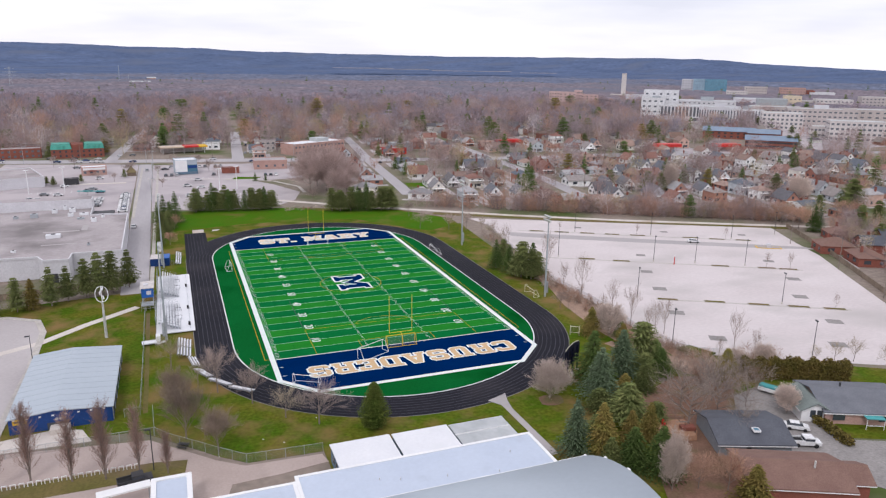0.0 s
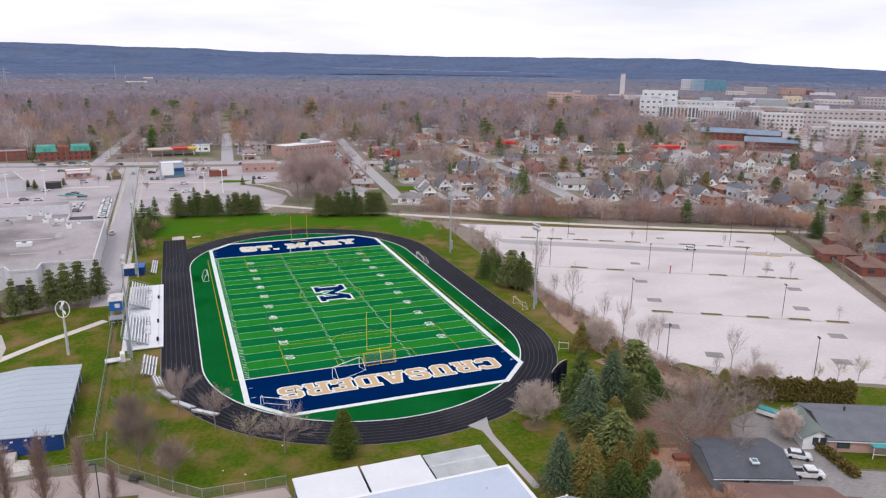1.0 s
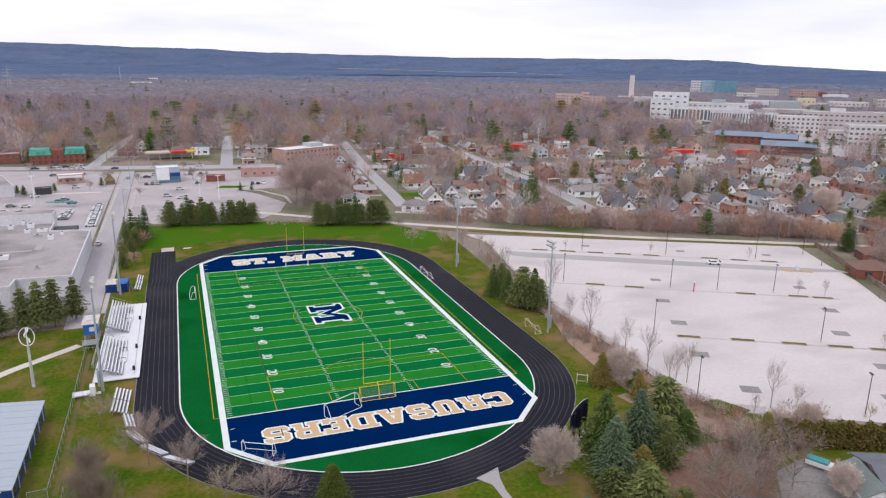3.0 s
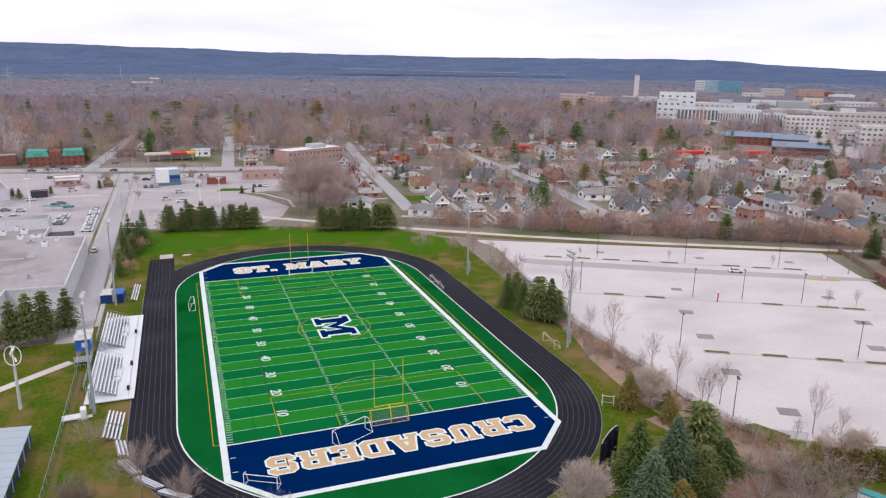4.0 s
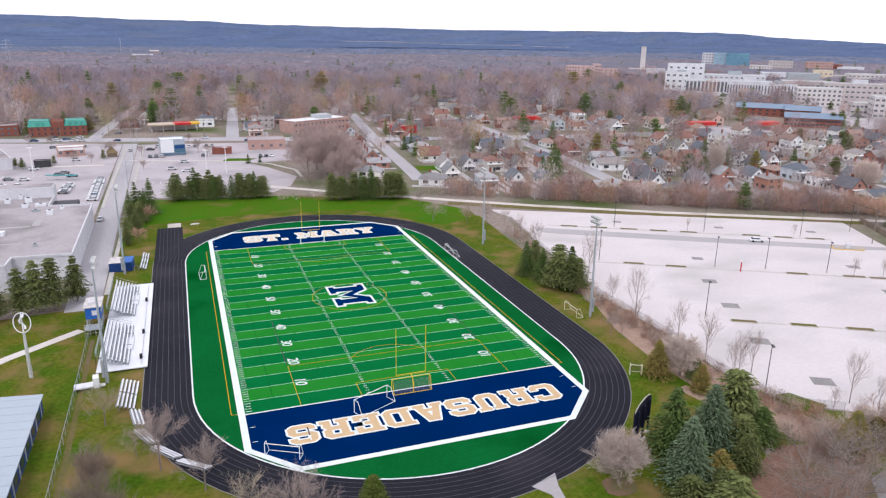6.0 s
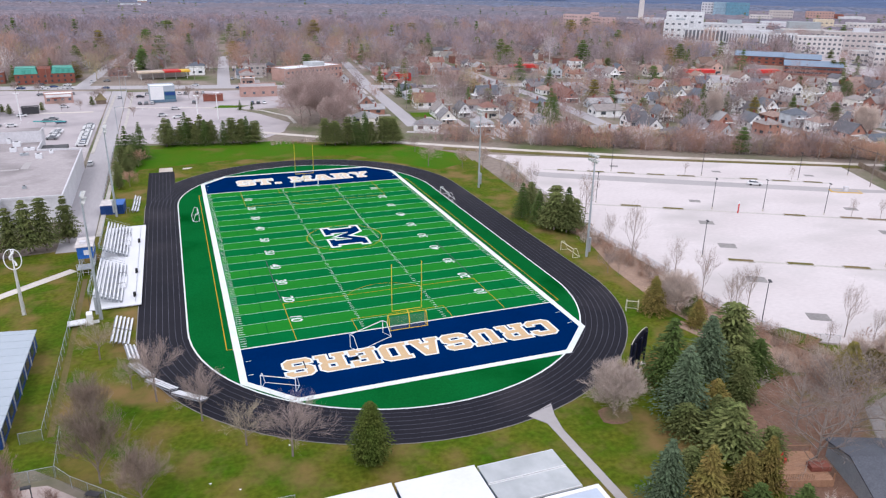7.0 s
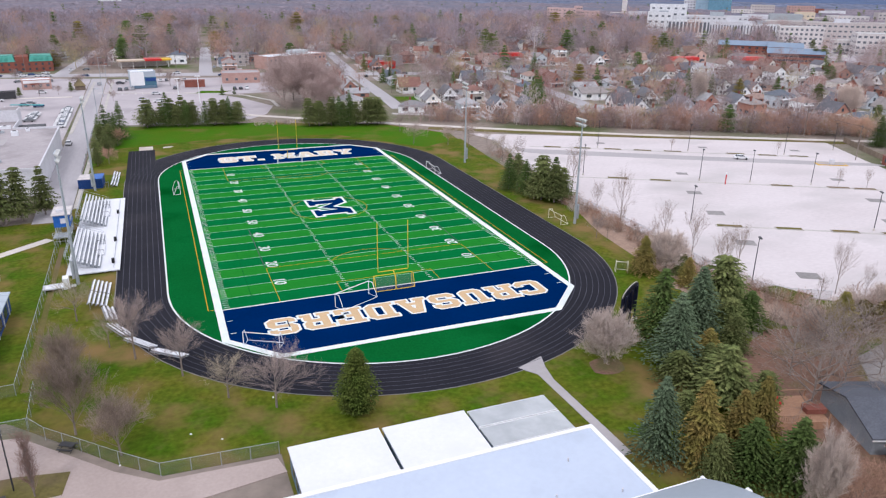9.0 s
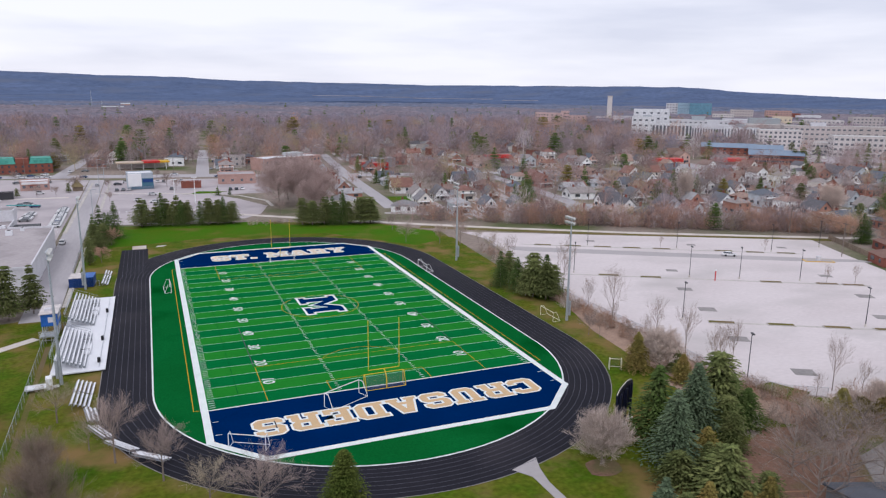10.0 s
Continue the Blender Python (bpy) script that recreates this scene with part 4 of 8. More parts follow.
BLUE = [tree_kind("blue_spruce", conifer_meshes(90 + i, 10.5, 3.2, 28, 20, 0.25, 0.2, 0.09, power=0.85, ragged=0.18), M_BARK, M_BLUESPRUCE, "dense conical blue-green spruce") for i in range(2)]
CEDAR = [tree_kind("cedar", conifer_meshes(100 + i, 8.0, 2.5, 24, 19, 0.26, 0.1, power=0.8, ragged=0.22), M_BARK, (M_OLIVE, M_PINE, M_OLIVE)[i], "olive-brown cedar with an uneven crown") for i in range(3)]
PINE = [tree_kind("pine", conifer_meshes(110 + i, 9.0, 3.0, 20, 17, 0.32, 0.08, 0.14, 0.55, ragged=0.45), M_BARK, M_PINE, "dark green bushy pine") for i in range(3)]
OVAL = [tree_kind("evergreen_cedar", conifer_meshes(120, 9.2, 3.2, 38, 34, 0.22, -0.22, 0.03, 1, 7, True), M_BARK, M_EVERGREEN, "dense oval yellow-green cedar on the lawn")]


def plant_all(kinds, places, group="", wide=1.0):
    for i, (x, y, s, *w) in enumerate(places):
        plant(kinds[i % len(kinds)], x, y, s, (i * 73) % 360, "", group, w[0] if w else wide)


# trees round the field
plant(OVAL[0], -16.7, -87, 1.0, 0, '', '', 0.98)
plant(BUSH[0], 20.0, -87.4, 1.08, 0, '', '', 1.1)
plant_all(BARE, [(-26.1, -82.4, 0.88, 1.1), (-36.9, -70, 0.82, 1.05), (-43, -62.6, 1.0, 1.0)], "trees on the lawn beside the track")
plant_all(WHISK, [(-49.5, -79.8, 1.28, 1.0), (-44.3, -86, 0.92, 1.25), (-51, -68.5, 1.1, 0.95)], "round-topped trees on the lawn")
plant_all(BAREP, [(-31.6, -77.9, 0.75, 1.3), (-51.8, -46.2, 0.85, 1.15), (-46.6, -57.5, 0.6, 1.1)], "trees on the lawn beside the track")
plant_all(POPLAR, [(-77.8, -86.8, 1.2), (-73.2, -85.3, 1.28), (-67, -87.7, 1.15), (-62, -88.8, 1.27), (-57, -88, 1.08), (-52.6, -90.4, 0.75), (-84.2, -88.4, 1.2)], "row of poplars in the planting bed", 1.0)
plant(BUSH[1], 22.6, -122.6, 1.4, 30, "tall leafless tree dense with pale pinkish buds", "", 0.5)
plant(RUSSET[0], 31.1, -125.6, 0.85, 10)
plant(RUSSET[1], 27, -123.5, 0.7, 50)
plant(BUSH[0], 60.7, -108.8, 0.8, 70, "small leafless tree with pinkish buds by the drive")
plant_all(SPRUCE, [(31.8, -84.4, 1.1, 1.59), (48.4, -85.6, 0.58, 2.16), (20.5, -115, 0.72, 1.73), (24, -117.8, 0.8, 1.73), (52, -79, 0.5, 2.01)], "evergreens behind the scoreboard")
plant_all(BLUE, [(29.3, -91.3, 1.08, 1.4), (39, -84.5, 1.1, 1.35), (13.4, -108.2, 1.02, 1.15)], "evergreens behind the scoreboard")
plant_all(PINE, [(46.9, -80.8, 1.22, 1.39), (28, -102.6, 1.0, 1.51), (26.5, -95.6, 0.55, 2.18), (43.5, -86.5, 0.7, 1.58), (31, -98, 0.7, 1.58), (21, -103.5, 0.5, 1.81), (33.5, -104, 0.55, 1.58)], "evergreens behind the scoreboard")
plant_all(CEDAR, [(16.8, -111, 1.38, 0.93), (40, -91.2, 0.8, 1.48), (28.4, -108.6, 0.98, 1.03), (23.3, -110.2, 1.0, 1.15), (16.9, -113.7, 0.75, 1.36), (35, -91.6, 0.62, 1.93), (20.2, -108, 0.8, 1.15), (53, -64, 0.55, 1.72), (46.6, -60.6, 0.95, 1.3), (50.5, -68.5, 0.7, 1.38), (32.3, -94.8, 0.6, 1.49), (31.9, -130.2, 0.9, 1.49)], "evergreens behind the scoreboard")
plant_all(BIG, [(42.6, -99.8, 0.58, 1.15), (53.1, -95.2, 0.5, 1.2), (59.5, -97.1, 0.5, 1.15), (38.3, -107, 0.62, 1.2), (47.5, -104.5, 0.56, 1.1), (50.5, -99.5, 0.55, 1.1), (46, -112.5, 0.45), (55, -104, 0.42)], "bare trees over the back gardens")
plant_all(BUSH, [(50.8, -61.8, 1.1, 1.1), (66, -89.7, 0.7), (72.6, -90.7, 0.8)], "pale bushes by the gardens")
plant_all(SPRUCE, [(49.2, 1.3, 0.9), (51.3, -4.2, 0.85), (57.9, -7.8, 0.95)], "clump of pines by the car park fence", 1.2)
plant_all(PINE, [(52.5, -10.6, 1.15), (54.5, -13.6, 1.1), (56.9, -13.2, 1.0), (55, -6.3, 1.2), (53.2, 4.1, 1.0), (51.2, -9.1, 0.8)], "clump of pines by the car park fence", 1.2)
plant_all(SAPLING, [(63, -8, 1.42, 0.62), (58.7, -26.2, 0.90, 0.62), (60.2, -33.8, 1.33, 0.62), (61.2, -48.2, 1.00, 0.62), (60.1, -58.2, 1.14, 0.62), (62.9, -64.6, 0.90, 0.62), (64.7, -65.9, 1.00, 0.62), (50.6, -42.8, 0.47, 0.62), (73.1, -81, 1.09, 0.62), (75.9, -84.5, 0.71, 0.62), (55.7, -51.4, 0.76, 0.62), (57.1, -38.7, 0.66, 0.62), (60.1, 16.2, 1.14, 0.62), (62.5, 31.9, 0.95, 0.62), (58.2, -68.1, 0.95, 0.62), (66.9, -82.9, 0.57, 0.62)], "saplings along the car park fence")
plant_all(BAREP, [(91, -93.4, 0.64, 0.75), (95.3, -94.9, 0.72, 0.75), (100, -99.4, 0.68, 0.75), (61.5, 25, 0.81, 0.75), (63.4, 37.8, 0.77, 0.75), (86.8, -91.9, 0.51, 0.75), (67.1, 53.4, 0.68, 0.75)], "pale trees along the car park edge")
plant_all(SAPLING, [(135.8, -27.7, 0.6), (142.3, -31.4, 0.62), (122.7, -66.3, 0.5), (95.8, 40.5, 0.45), (122.2, 25.8, 0.5), (151.9, 9.3, 0.5)], "saplings in the planters", 0.6)
rng = Rand(31)
for x0, y0, dx, dy, n in ((-39.5, 123.5, 1.62, -0.2, 22), (18.2, 107.6, 1.75, -0.38, 16)):
    for i in range(n):
        kind = (PINE, SPRUCE, PINE, PINE)[rng.randrange(4)]
        if rng.random() < 0.9:
            plant(kind[rng.randrange(3)], x0 + i * dx + rng.sign(0.8), y0 + i * dy + (i % 2) * 2.6 + rng.sign(0.8), rng.uniform(0.85, 1.25), rng.uniform(0, 360), "", "pines on the bank behind the track", rng.uniform(0.95, 1.3))
plant_all(SPRUCE, [(-53, 100.8, 1.15), (-48.5, 104.1, 1.2), (-50.9, 94.6, 1.0), (-55.6, 106, 0.8), (-50.6, 107.8, 0.8)], "pines beside the access road")
plant_all(PINE, [(-53.9, 86.7, 0.95), (-52.3, 79.5, 0.85), (-54.7, 72.5, 0.8), (-51.4, 90.6, 0.9), (-54.1, 64.4, 0.6)], "pines beside the access road")
plant_all(RUSSET, [(193.2, 13, 1.25, 1.1), (192.7, 22, 1.2, 1.1), (191.9, 41, 1.1, 1.0), (155.1, 65.5, 1.15, 0.9), (223.5, 16, 1.2, 1.3), (180, 44, 0.9, 1.0), (143, 74, 0.9, 1.1)], "russet bare trees along the trail")
plant_all(BUSH, [(237.7, 55.6, 1.9, 0.95), (197.9, 102.8, 2.1, 0.7)], "pale leafless trees among the houses")
plant_all(BLUE, [(199.4, 8.6, 0.9, 1.1), (233.5, 87.1, 0.9, 1.1)], "spruces among the houses")
plant_all(RUSSET, [(-51.1, 66.3, 0.62), (-49.4, 92.5, 0.7)], "bare bushes beside the access road")
plant_all(PINE, [(-89.6, 3.7, 1.1), (-81.8, 6.3, 1.25), (-73.7, 11.6, 1.3), (-67, 13.2, 1.45), (-62.8, 17.3, 1.3), (-95.2, 2.4, 1.1), (-101.3, 3.6, 1.0), (-78.1, 9.2, 1.15), (-70.4, 12.5, 1.45)], "pines between the store and the lawn", 0.8)
plant_all(CEDAR, [(-86.2, 4.9, 1.1), (-98.3, 5.5, 1.1)], "pines between the store and the lawn", 0.95)
plant_all(BARE, [(44.5, 64.2, 0.75), (46.8, 86, 0.7), (54.6, 57.9, 0.7), (60.4, 53.7, 0.8), (13.3, 132.6, 0.7), (49.4, -40.5, 0.5)], "bare trees by the far bend")
plant_all(BIGP, [(16.1, 151.5, 1.2), (25.9, 159, 1.3), (33.8, 148.5, 1.0), (23.8, 173.2, 1.3), (35.5, 176.4, 1.15), (27.9, 141.8, 0.8)], "large bare trees by the forecourt")
plant_all(SPRUCE, [(126, 127, 1.45), (130.5, 131, 1.15), (121.5, 129, 0.9), (176, 220, 1.3), (82.4, 222.3, 0.8), (86.3, 221.3, 0.8), (-5.8, 200, 0.45), (-0.1, 200.5, 0.35), (196, 8, 1.0), (225.6, 125, 1.0), (252, 108.5, 1.0), (115, 312, 1.2)], "spruces among the houses", 1.15)
plant_all(PINE, [(188.5, 109, 1.25), (193, 104, 1.15), (251, 83, 1.2), (131, 78, 0.7), (347, 163, 1.1), (425, 234, 1.5), (421, 238, 1.3), (256, 40, 1.6), (262, 46, 1.5), (334, 184, 1.0), (550, 424, 1.1), (566, 421, 1.2), (262, 291, 1.3), (177, 460, 1.5), (184, 463, 1.4), (237, 434, 1.7), (523, 432, 1.0), (532, 340, 1.0), (505, 372, 1.2)], "bushy pines among the houses", 1.3)
plant_all(BIG, [(110.1, 219, 1.0), (222, 118, 0.75), (284, 66, 0.8), (150, 140, 0.7), (196, 140, 0.75), (166, 100, 0.6), (240, 150, 0.7), (95, 185, 0.7), (85, 140, 0.65)], "large bare trees among the houses")


plant_all(BARE, [(-72.7, 239, 0.75), (-70.8, 253.2, 0.7), (-28.2, 239.7, 0.8), (-56.4, 236.7, 0.6), (-24.1, 225.1, 0.7), (-86.8, 221.5, 0.6), (-78.6, 220.9, 0.5), (-104, 278.7, 0.7), (-47.7, 278.1, 0.7), (-32.6, 280.9, 0.6), (17.6, 226, 0.6), (-116.6, 288.1, 0.7), (-36.3, 132.4, 0.5), (-25.2, 130.8, 0.45), (-54, 194.5, 0.5)], "small bare trees of the plaza")
plant_all(PINE, [(-95.1, 222.1, 0.5), (-107.3, 213.7, 0.6), (-111.5, 221.2, 0.5), (-74.2, 232.9, 0.55)], "small conifers of the plaza")
plant_all(PINE, [(214.1, 1.6, 1.3), (221.3, -10.2, 1.35), (230.3, 6.8, 1.3), (208.6, -15.5, 1.1), (233.7, 25.6, 1.3), (244.6, 2.4, 1.2), (224.8, 31.7, 1.1)], "tall pines behind the houses")


# ---- woods and gardens, too many trees to count ----
def blades(rng, n, h, r, length, width, upward=0.7, shape='round', low=0.28):
    """A loose crown of n slender twig blades and a stem."""
    vs, fs = [], []
    for i in range(n):
        if shape == 'cone':
            f = rng.random() ** 1.3
            rr = r * (1 - f) * rng.uniform(0.3, 1.0)
            a = rng.random() * math.tau
            p = Vector((rr * math.cos(a), rr * math.sin(a), h * (0.05 + 0.93 * f)))
            d = Vector((math.cos(a), math.sin(a), -0.3 + rng.sign(0.3))).normalized()
        else:
            v = Vector((rng.gauss(0, 1), rng.gauss(0, 1), rng.gauss(0, 1))).normalized() * rng.random() ** 0.4
            p = Vector((v.x * r, v.y * r, h * (low + (1 - low) * 0.5) + v.z * h * (1 - low) * 0.5))
            d = (v + Vector((rng.sign(0.6), rng.sign(0.6), upward + rng.sign(0.4)))).normalized()
        w = perp(d, rng) * width * rng.uniform(0.6, 1.3)
        L = length * rng.uniform(0.6, 1.3)
        i0 = len(vs)
        vs += [p - d * L * 0.5 - w, p - d * L * 0.5 + w, p + d * L * 0.5]
        fs.append((i0, i0 + 1, i0 + 2))
    cone3(vs, fs, Vector((0, 0, -0.2)), Vector((0, 0, h * 0.75)), 0.012 * h + 0.06, 0)
    return np.array([tuple(v) for v in vs]), np.array(fs)


def crown(rng, clumps, per, h, r, length, width, low=0.25, spread=0.34, limb=True, wild=0.5):
    """A tree of limbs that end in clumps of twig blades, with gaps between the clumps."""
    vs, fs = [], []
    fork = Vector((0, 0, h * low * 0.8))
    cone3(vs, fs, Vector((0, 0, -0.2)), Vector((rng.sign(0.3), rng.sign(0.3), h * 0.7)), 0.014 * h + 0.06, 0)
    for c in range(clumps):
        a = c * 2.4 + rng.sign(0.5)
        f = (c + 0.5) / clumps
        rr = r * math.sqrt(max(0.05, 1 - (1.7 * f - 0.75) ** 2)) * rng.uniform(0.5, 0.85)
        q = Vector((rr * math.cos(a), rr * math.sin(a), h * (low + (0.92 - low) * f)))
        if limb:
            cone3(vs, fs, fork + Vector((0, 0, (q.z - fork.z) * 0.35)), q, 0.004 * h + 0.03, 0)
        for k in range(per):
            v = Vector((rng.gauss(0, 1), rng.gauss(0, 1), rng.gauss(0, 0.9)))
            p = q + v * r * spread * 0.62
            d = (v * wild + ((q - fork).normalized() + Vector((0, 0, 0.5))) * (1 - wild * 0.7)).normalized()
            w = perp(d, rng) * width * rng.uniform(0.6, 1.3)
            L = length * rng.uniform(0.5, 1.2)
            i0 = len(vs)
            vs += [p - d * L * 0.5 - w, p - d * L * 0.5 + w, p + d * L * 0.5]
            fs.append((i0, i0 + 1, i0 + 2))
    return np.array([tuple(v) for v in vs]), np.array(fs)


def merged(meshes):
    """Trunk and crown of a tree as one template."""
    (tv, tf), (cv, cf) = meshes
    return np.concatenate([tv, cv]), np.concatenate([np.array(tf), np.array(cf) + len(tv)])


def scatter(name, templates, places, mat, label, category, seed=1, weights=None, patch=0.0):
    """All the trees of one kind in one mesh; with several materials each whole tree takes one of them; patch: alike trees
    keep together in stands of about that size."""
    rng = np.random.default_rng(seed)
    places = np.array(places)
    pick = rng.integers(0, len(templates), len(places))
    mats = mat if isinstance(mat, list) else [mat]
    allv, allf, alli, off = [], [], [], 0
    for k, (tv, tf) in enumerate(templates):
        pl = places[pick == k]
        if len(pl) == 0:
            continue
        a = rng.uniform(0, math.tau, len(pl))
        c, s = np.cos(a)[:, None], np.sin(a)[:, None]
        sc = pl[:, 2][:, None]
        wd = rng.uniform(0.8, 1.25, (len(pl), 1))
        x = (tv[None, :, 0] * c - tv[None, :, 1] * s) * sc * wd + pl[:, 0][:, None]
        y = (tv[None, :, 0] * s + tv[None, :, 1] * c) * sc * wd + pl[:, 1][:, None]
        z = np.broadcast_to(tv[None, :, 2] * sc, x.shape)
        allv.append(np.stack([x, y, z], -1).reshape(-1, 3))
        n = len(tv)
        allf.append((tf[None] + (np.arange(len(pl)) * n)[:, None, None] + off).reshape(-1, 3))
        if patch:
            u = np.array([noise.noise(Vector((x0 / patch, y0 / patch, 11))) for x0, y0 in pl[:, :2]]) + rng.normal(0, 0.16, len(pl))
            rank = np.argsort(np.argsort(u)) / len(pl)
            choice = np.minimum(np.searchsorted(np.cumsum(weights), rank), len(mats) - 1)
        else:
            choice = rng.choice(len(mats), len(pl), p=weights)
        alli.append(np.repeat(choice, len(tf)))
        off += n * len(pl)
    ob = new(name, mesh_tri(name, np.concatenate(allv), np.concatenate(allf), mats, np.concatenate(alli)))
    return tagged(ob, label, category, kind="stuff")


def seg_dist(x, y, a, b):
    p, a, b = Vector((x, y)), Vector(a), Vector(b)
    t = max(0.0, min(1.0, (p - a).dot(b - a) / (b - a).length_squared))
    return (p - a - (b - a) * t).length


STREETS = [((-63.8, -17.9), (-67.1, 288), 10), ((-91.9, 300.5), (-63.9, 559.1), 5), ((-460.7, 394.5), (13.2, 280.1), 12), ((13.2, 280.1), (331.4, 236.5), 12), ((331.4, 236.5), (681.5, 118.5), 12), ((-7.6, 293.1), (26.1, 713.5), 6),
           ((63.4, 136), (103, 470), 5.5), ((140, 72), (166, 310), 7), ((214, 36.9), (229.7, 241.1), 7), ((282.3, 20.1), (298.3, 233.5), 7), ((351.2, 8.4), (363.9, 217.8), 7), ((156.3, 260.9), (179.5, 505), 7), ((238.7, 251.9), (262.2, 533.2), 7),
           ((55.1, 501.3), (384.4, 414.9), 7), ((45.7, 104.9), (224.9, 4.1), 7)]
CLEAR = [(-160, 30, -100, 290), (-85, 85, -140, 118), (-60, 20, 100, 275), (-160, -80, 290, 338), (-60, -10, 300, 345), (22, 84, 300, 345), (500, 730, 450, 590), (540, 720, 250, 420), (392, 470, 225, 345), (286, 385, 222, 262), (455, 590, 690, 750), (510, 560, 250, 300)]


def in_lot(x, y):
    q = Vector((x, y)) - LOT0
    a, b = q.dot(U), q.dot(V)
    return -60 < a < 112 and -75 < b < 92 - 0 * a


def clear(x, y, margin=0.0):
    if in_lot(x, y):
        return False
    for x0, x1, y0, y1 in CLEAR:
        if x0 - margin < x < x1 + margin and y0 - margin < y < y1 + margin:
            return False
    return all(seg_dist(x, y, a, b) > w + margin for a, b, w in STREETS)


# ---- houses ----
def gable(bm, w, d, z0, rise, over=0.4, thick=0.18):
    """A pitched roof with its ridge along y."""
    x, y = w / 2 + over, d / 2 + over
    drop = rise * over / (w / 2)
    for s in (-1, 1):
        a = [(0, -y, z0 + rise), (s * x, -y, z0 - drop), (s * x, y, z0 - drop), (0, y, z0 + rise)]
        lo = [bm.verts.new(p) for p in a]
        hi = [bm.verts.new((p[0], p[1], p[2] + thick)) for p in a]
        for f in (hi, lo[::-1]):
            bm.faces.new(f)
        for i in range(4):
            bm.faces.new((lo[i - 1], lo[i], hi[i], hi[i - 1]))
    return bm


def hip(bm, w, d, z0, rise, over=0.4):
    x, y = w / 2 + over, d / 2 + over
    r = max(0.3, y - x)
    lo = [bm.verts.new(p) for p in ((-x, -y, z0), (x, -y, z0), (x, y, z0), (-x, y, z0))]
    a, b = bm.verts.new((0, -r, z0 + rise)), bm.verts.new((0, r, z0 + rise))
    for f in ((lo[0], lo[1], a), (lo[1], lo[2], b, a), (lo[2], lo[3], b), (lo[3], lo[0], a, b), (lo[3], lo[2], lo[1], lo[0])):
        bm.faces.new(f)
    return bm


def gable_walls(w, d, h, rise):
    bm = bmesh.new()
    prof = [(-w / 2, 0), (w / 2, 0), (w / 2, h), (0, h + rise), (-w / 2, h)]
    a = [bm.verts.new((x, -d / 2, z)) for x, z in prof]
    b = [bm.verts.new((x, d / 2, z)) for x, z in prof]
    bm.faces.new(a)
    bm.faces.new(b[::-1])
    for i in range(5):
        bm.faces.new((a[i], a[i - 1], b[i - 1], b[i]))
    return bm


def pane_mesh(w, h, mat=None):
    me = bpy.data.meshes.new("window")
    bm = boxm(-w / 2, w / 2, -0.04, 0.04, 0, h)
    bm.to_mesh(me)
    bm.free()
    me.materials.append(mat or M_WIN)
    return me


WINDOW, WIDEWIN, DOOR = pane_mesh(1.1, 1.3), pane_mesh(2.2, 1.3), pane_mesh(1.0, 2.05)


def house(w, d, h, rise, kind="gable", porch=False, label="small house with a pitched shingle roof", chimney=True, wall=None, roof=None):
    t = thing("house", 0, 0, -60, 0, label, "house", "houses of the neighbourhood")
    wall, roof = wall or M_SIDING, roof or M_SHINGLE
    if kind == "gable":
        part("wall", gable_walls(w, d, h, rise), wall, t)
        part("roof", gable(bmesh.new(), w, d, h, rise), roof, t)
    else:
        part("wall", boxm(-w / 2, w / 2, -d / 2, d / 2, 0, h), wall, t)
        part("roof", hip(bmesh.new(), w, d, h, rise), roof, t)
    if chimney:
        part("chimney", boxm(w * 0.22, w * 0.22 + 0.7, d * 0.1, d * 0.1 + 0.7, h, h + rise + 0.9), M_BRICK, t, "red brick chimney")
    for s in (-1, 1):
        share("window", WINDOW, t, pose(-w * 0.28, s * (d / 2 + 0.02), 1.0))
        share("window", WIDEWIN, t, pose(w * 0.2, s * (d / 2 + 0.02), 1.0))
        if h > 4:
            share("window", WINDOW, t, pose(-w * 0.25, s * (d / 2 + 0.02), 3.6))
            share("window", WINDOW, t, pose(w * 0.25, s * (d / 2 + 0.02), 3.6))
        elif kind == "gable" and rise > 2.5:
            share("window", WINDOW, t, pose(0, s * (d / 2 + 0.02), h + 0.2))
        share("window", WINDOW, t, pose(s * (w / 2 + 0.02), -d * 0.2, 1.0, 0, 0, 90))
        share("window", WIDEWIN, t, pose(s * (w / 2 + 0.02), d * 0.22, 1.0, 0, 0, 90))
    share("door", DOOR, t, pose(-w * 0.02, -d / 2 - 0.02, 0.2), "dark front door")
    if porch:
        bm = boxm(-w / 2, w / 2, -d / 2 - 2.2, -d / 2 + 0.2, h * 0.8 - 0.15, h * 0.8)
        for x in (-w / 2 + 0.2, w / 2 - 0.2):
            box(bm, x - 0.1, x + 0.1, -d / 2 - 2.1, -d / 2 - 1.9, 0, h * 0.8)
        part("porch", bm, M_WHITE, t, "white open porch")
    return t


HOUSES = [house(7.5, 10, 3.0, 3.6, "gable", True, "storey-and-a-half house with a steep gable roof"), house(8.5, 11, 2.8, 2.2, "hip", False, "low bungalow with a hipped shingle roof"),
          house(7.5, 9.5, 5.4, 2.6, "gable", False, "two-storey house with a gable roof"), house(9, 12, 2.8, 2.0, "gable", False, "long low bungalow with a shallow gable roof"),
          house(8, 9, 5.2, 2.2, "hip", True, "square two-storey house with a hipped roof")]
BRICKHOUSE = house(9.5, 12, 3.0, 2.4, "hip", False, "brick bungalow with a brown shingle roof", True, M_BRICK, M_SHINGLEB)
DARKHOUSE = house(9, 11, 4.6, 2.4, "gable", False, "brick house with a charcoal shingle roof", True, M_BRICK, M_SHINGLED)
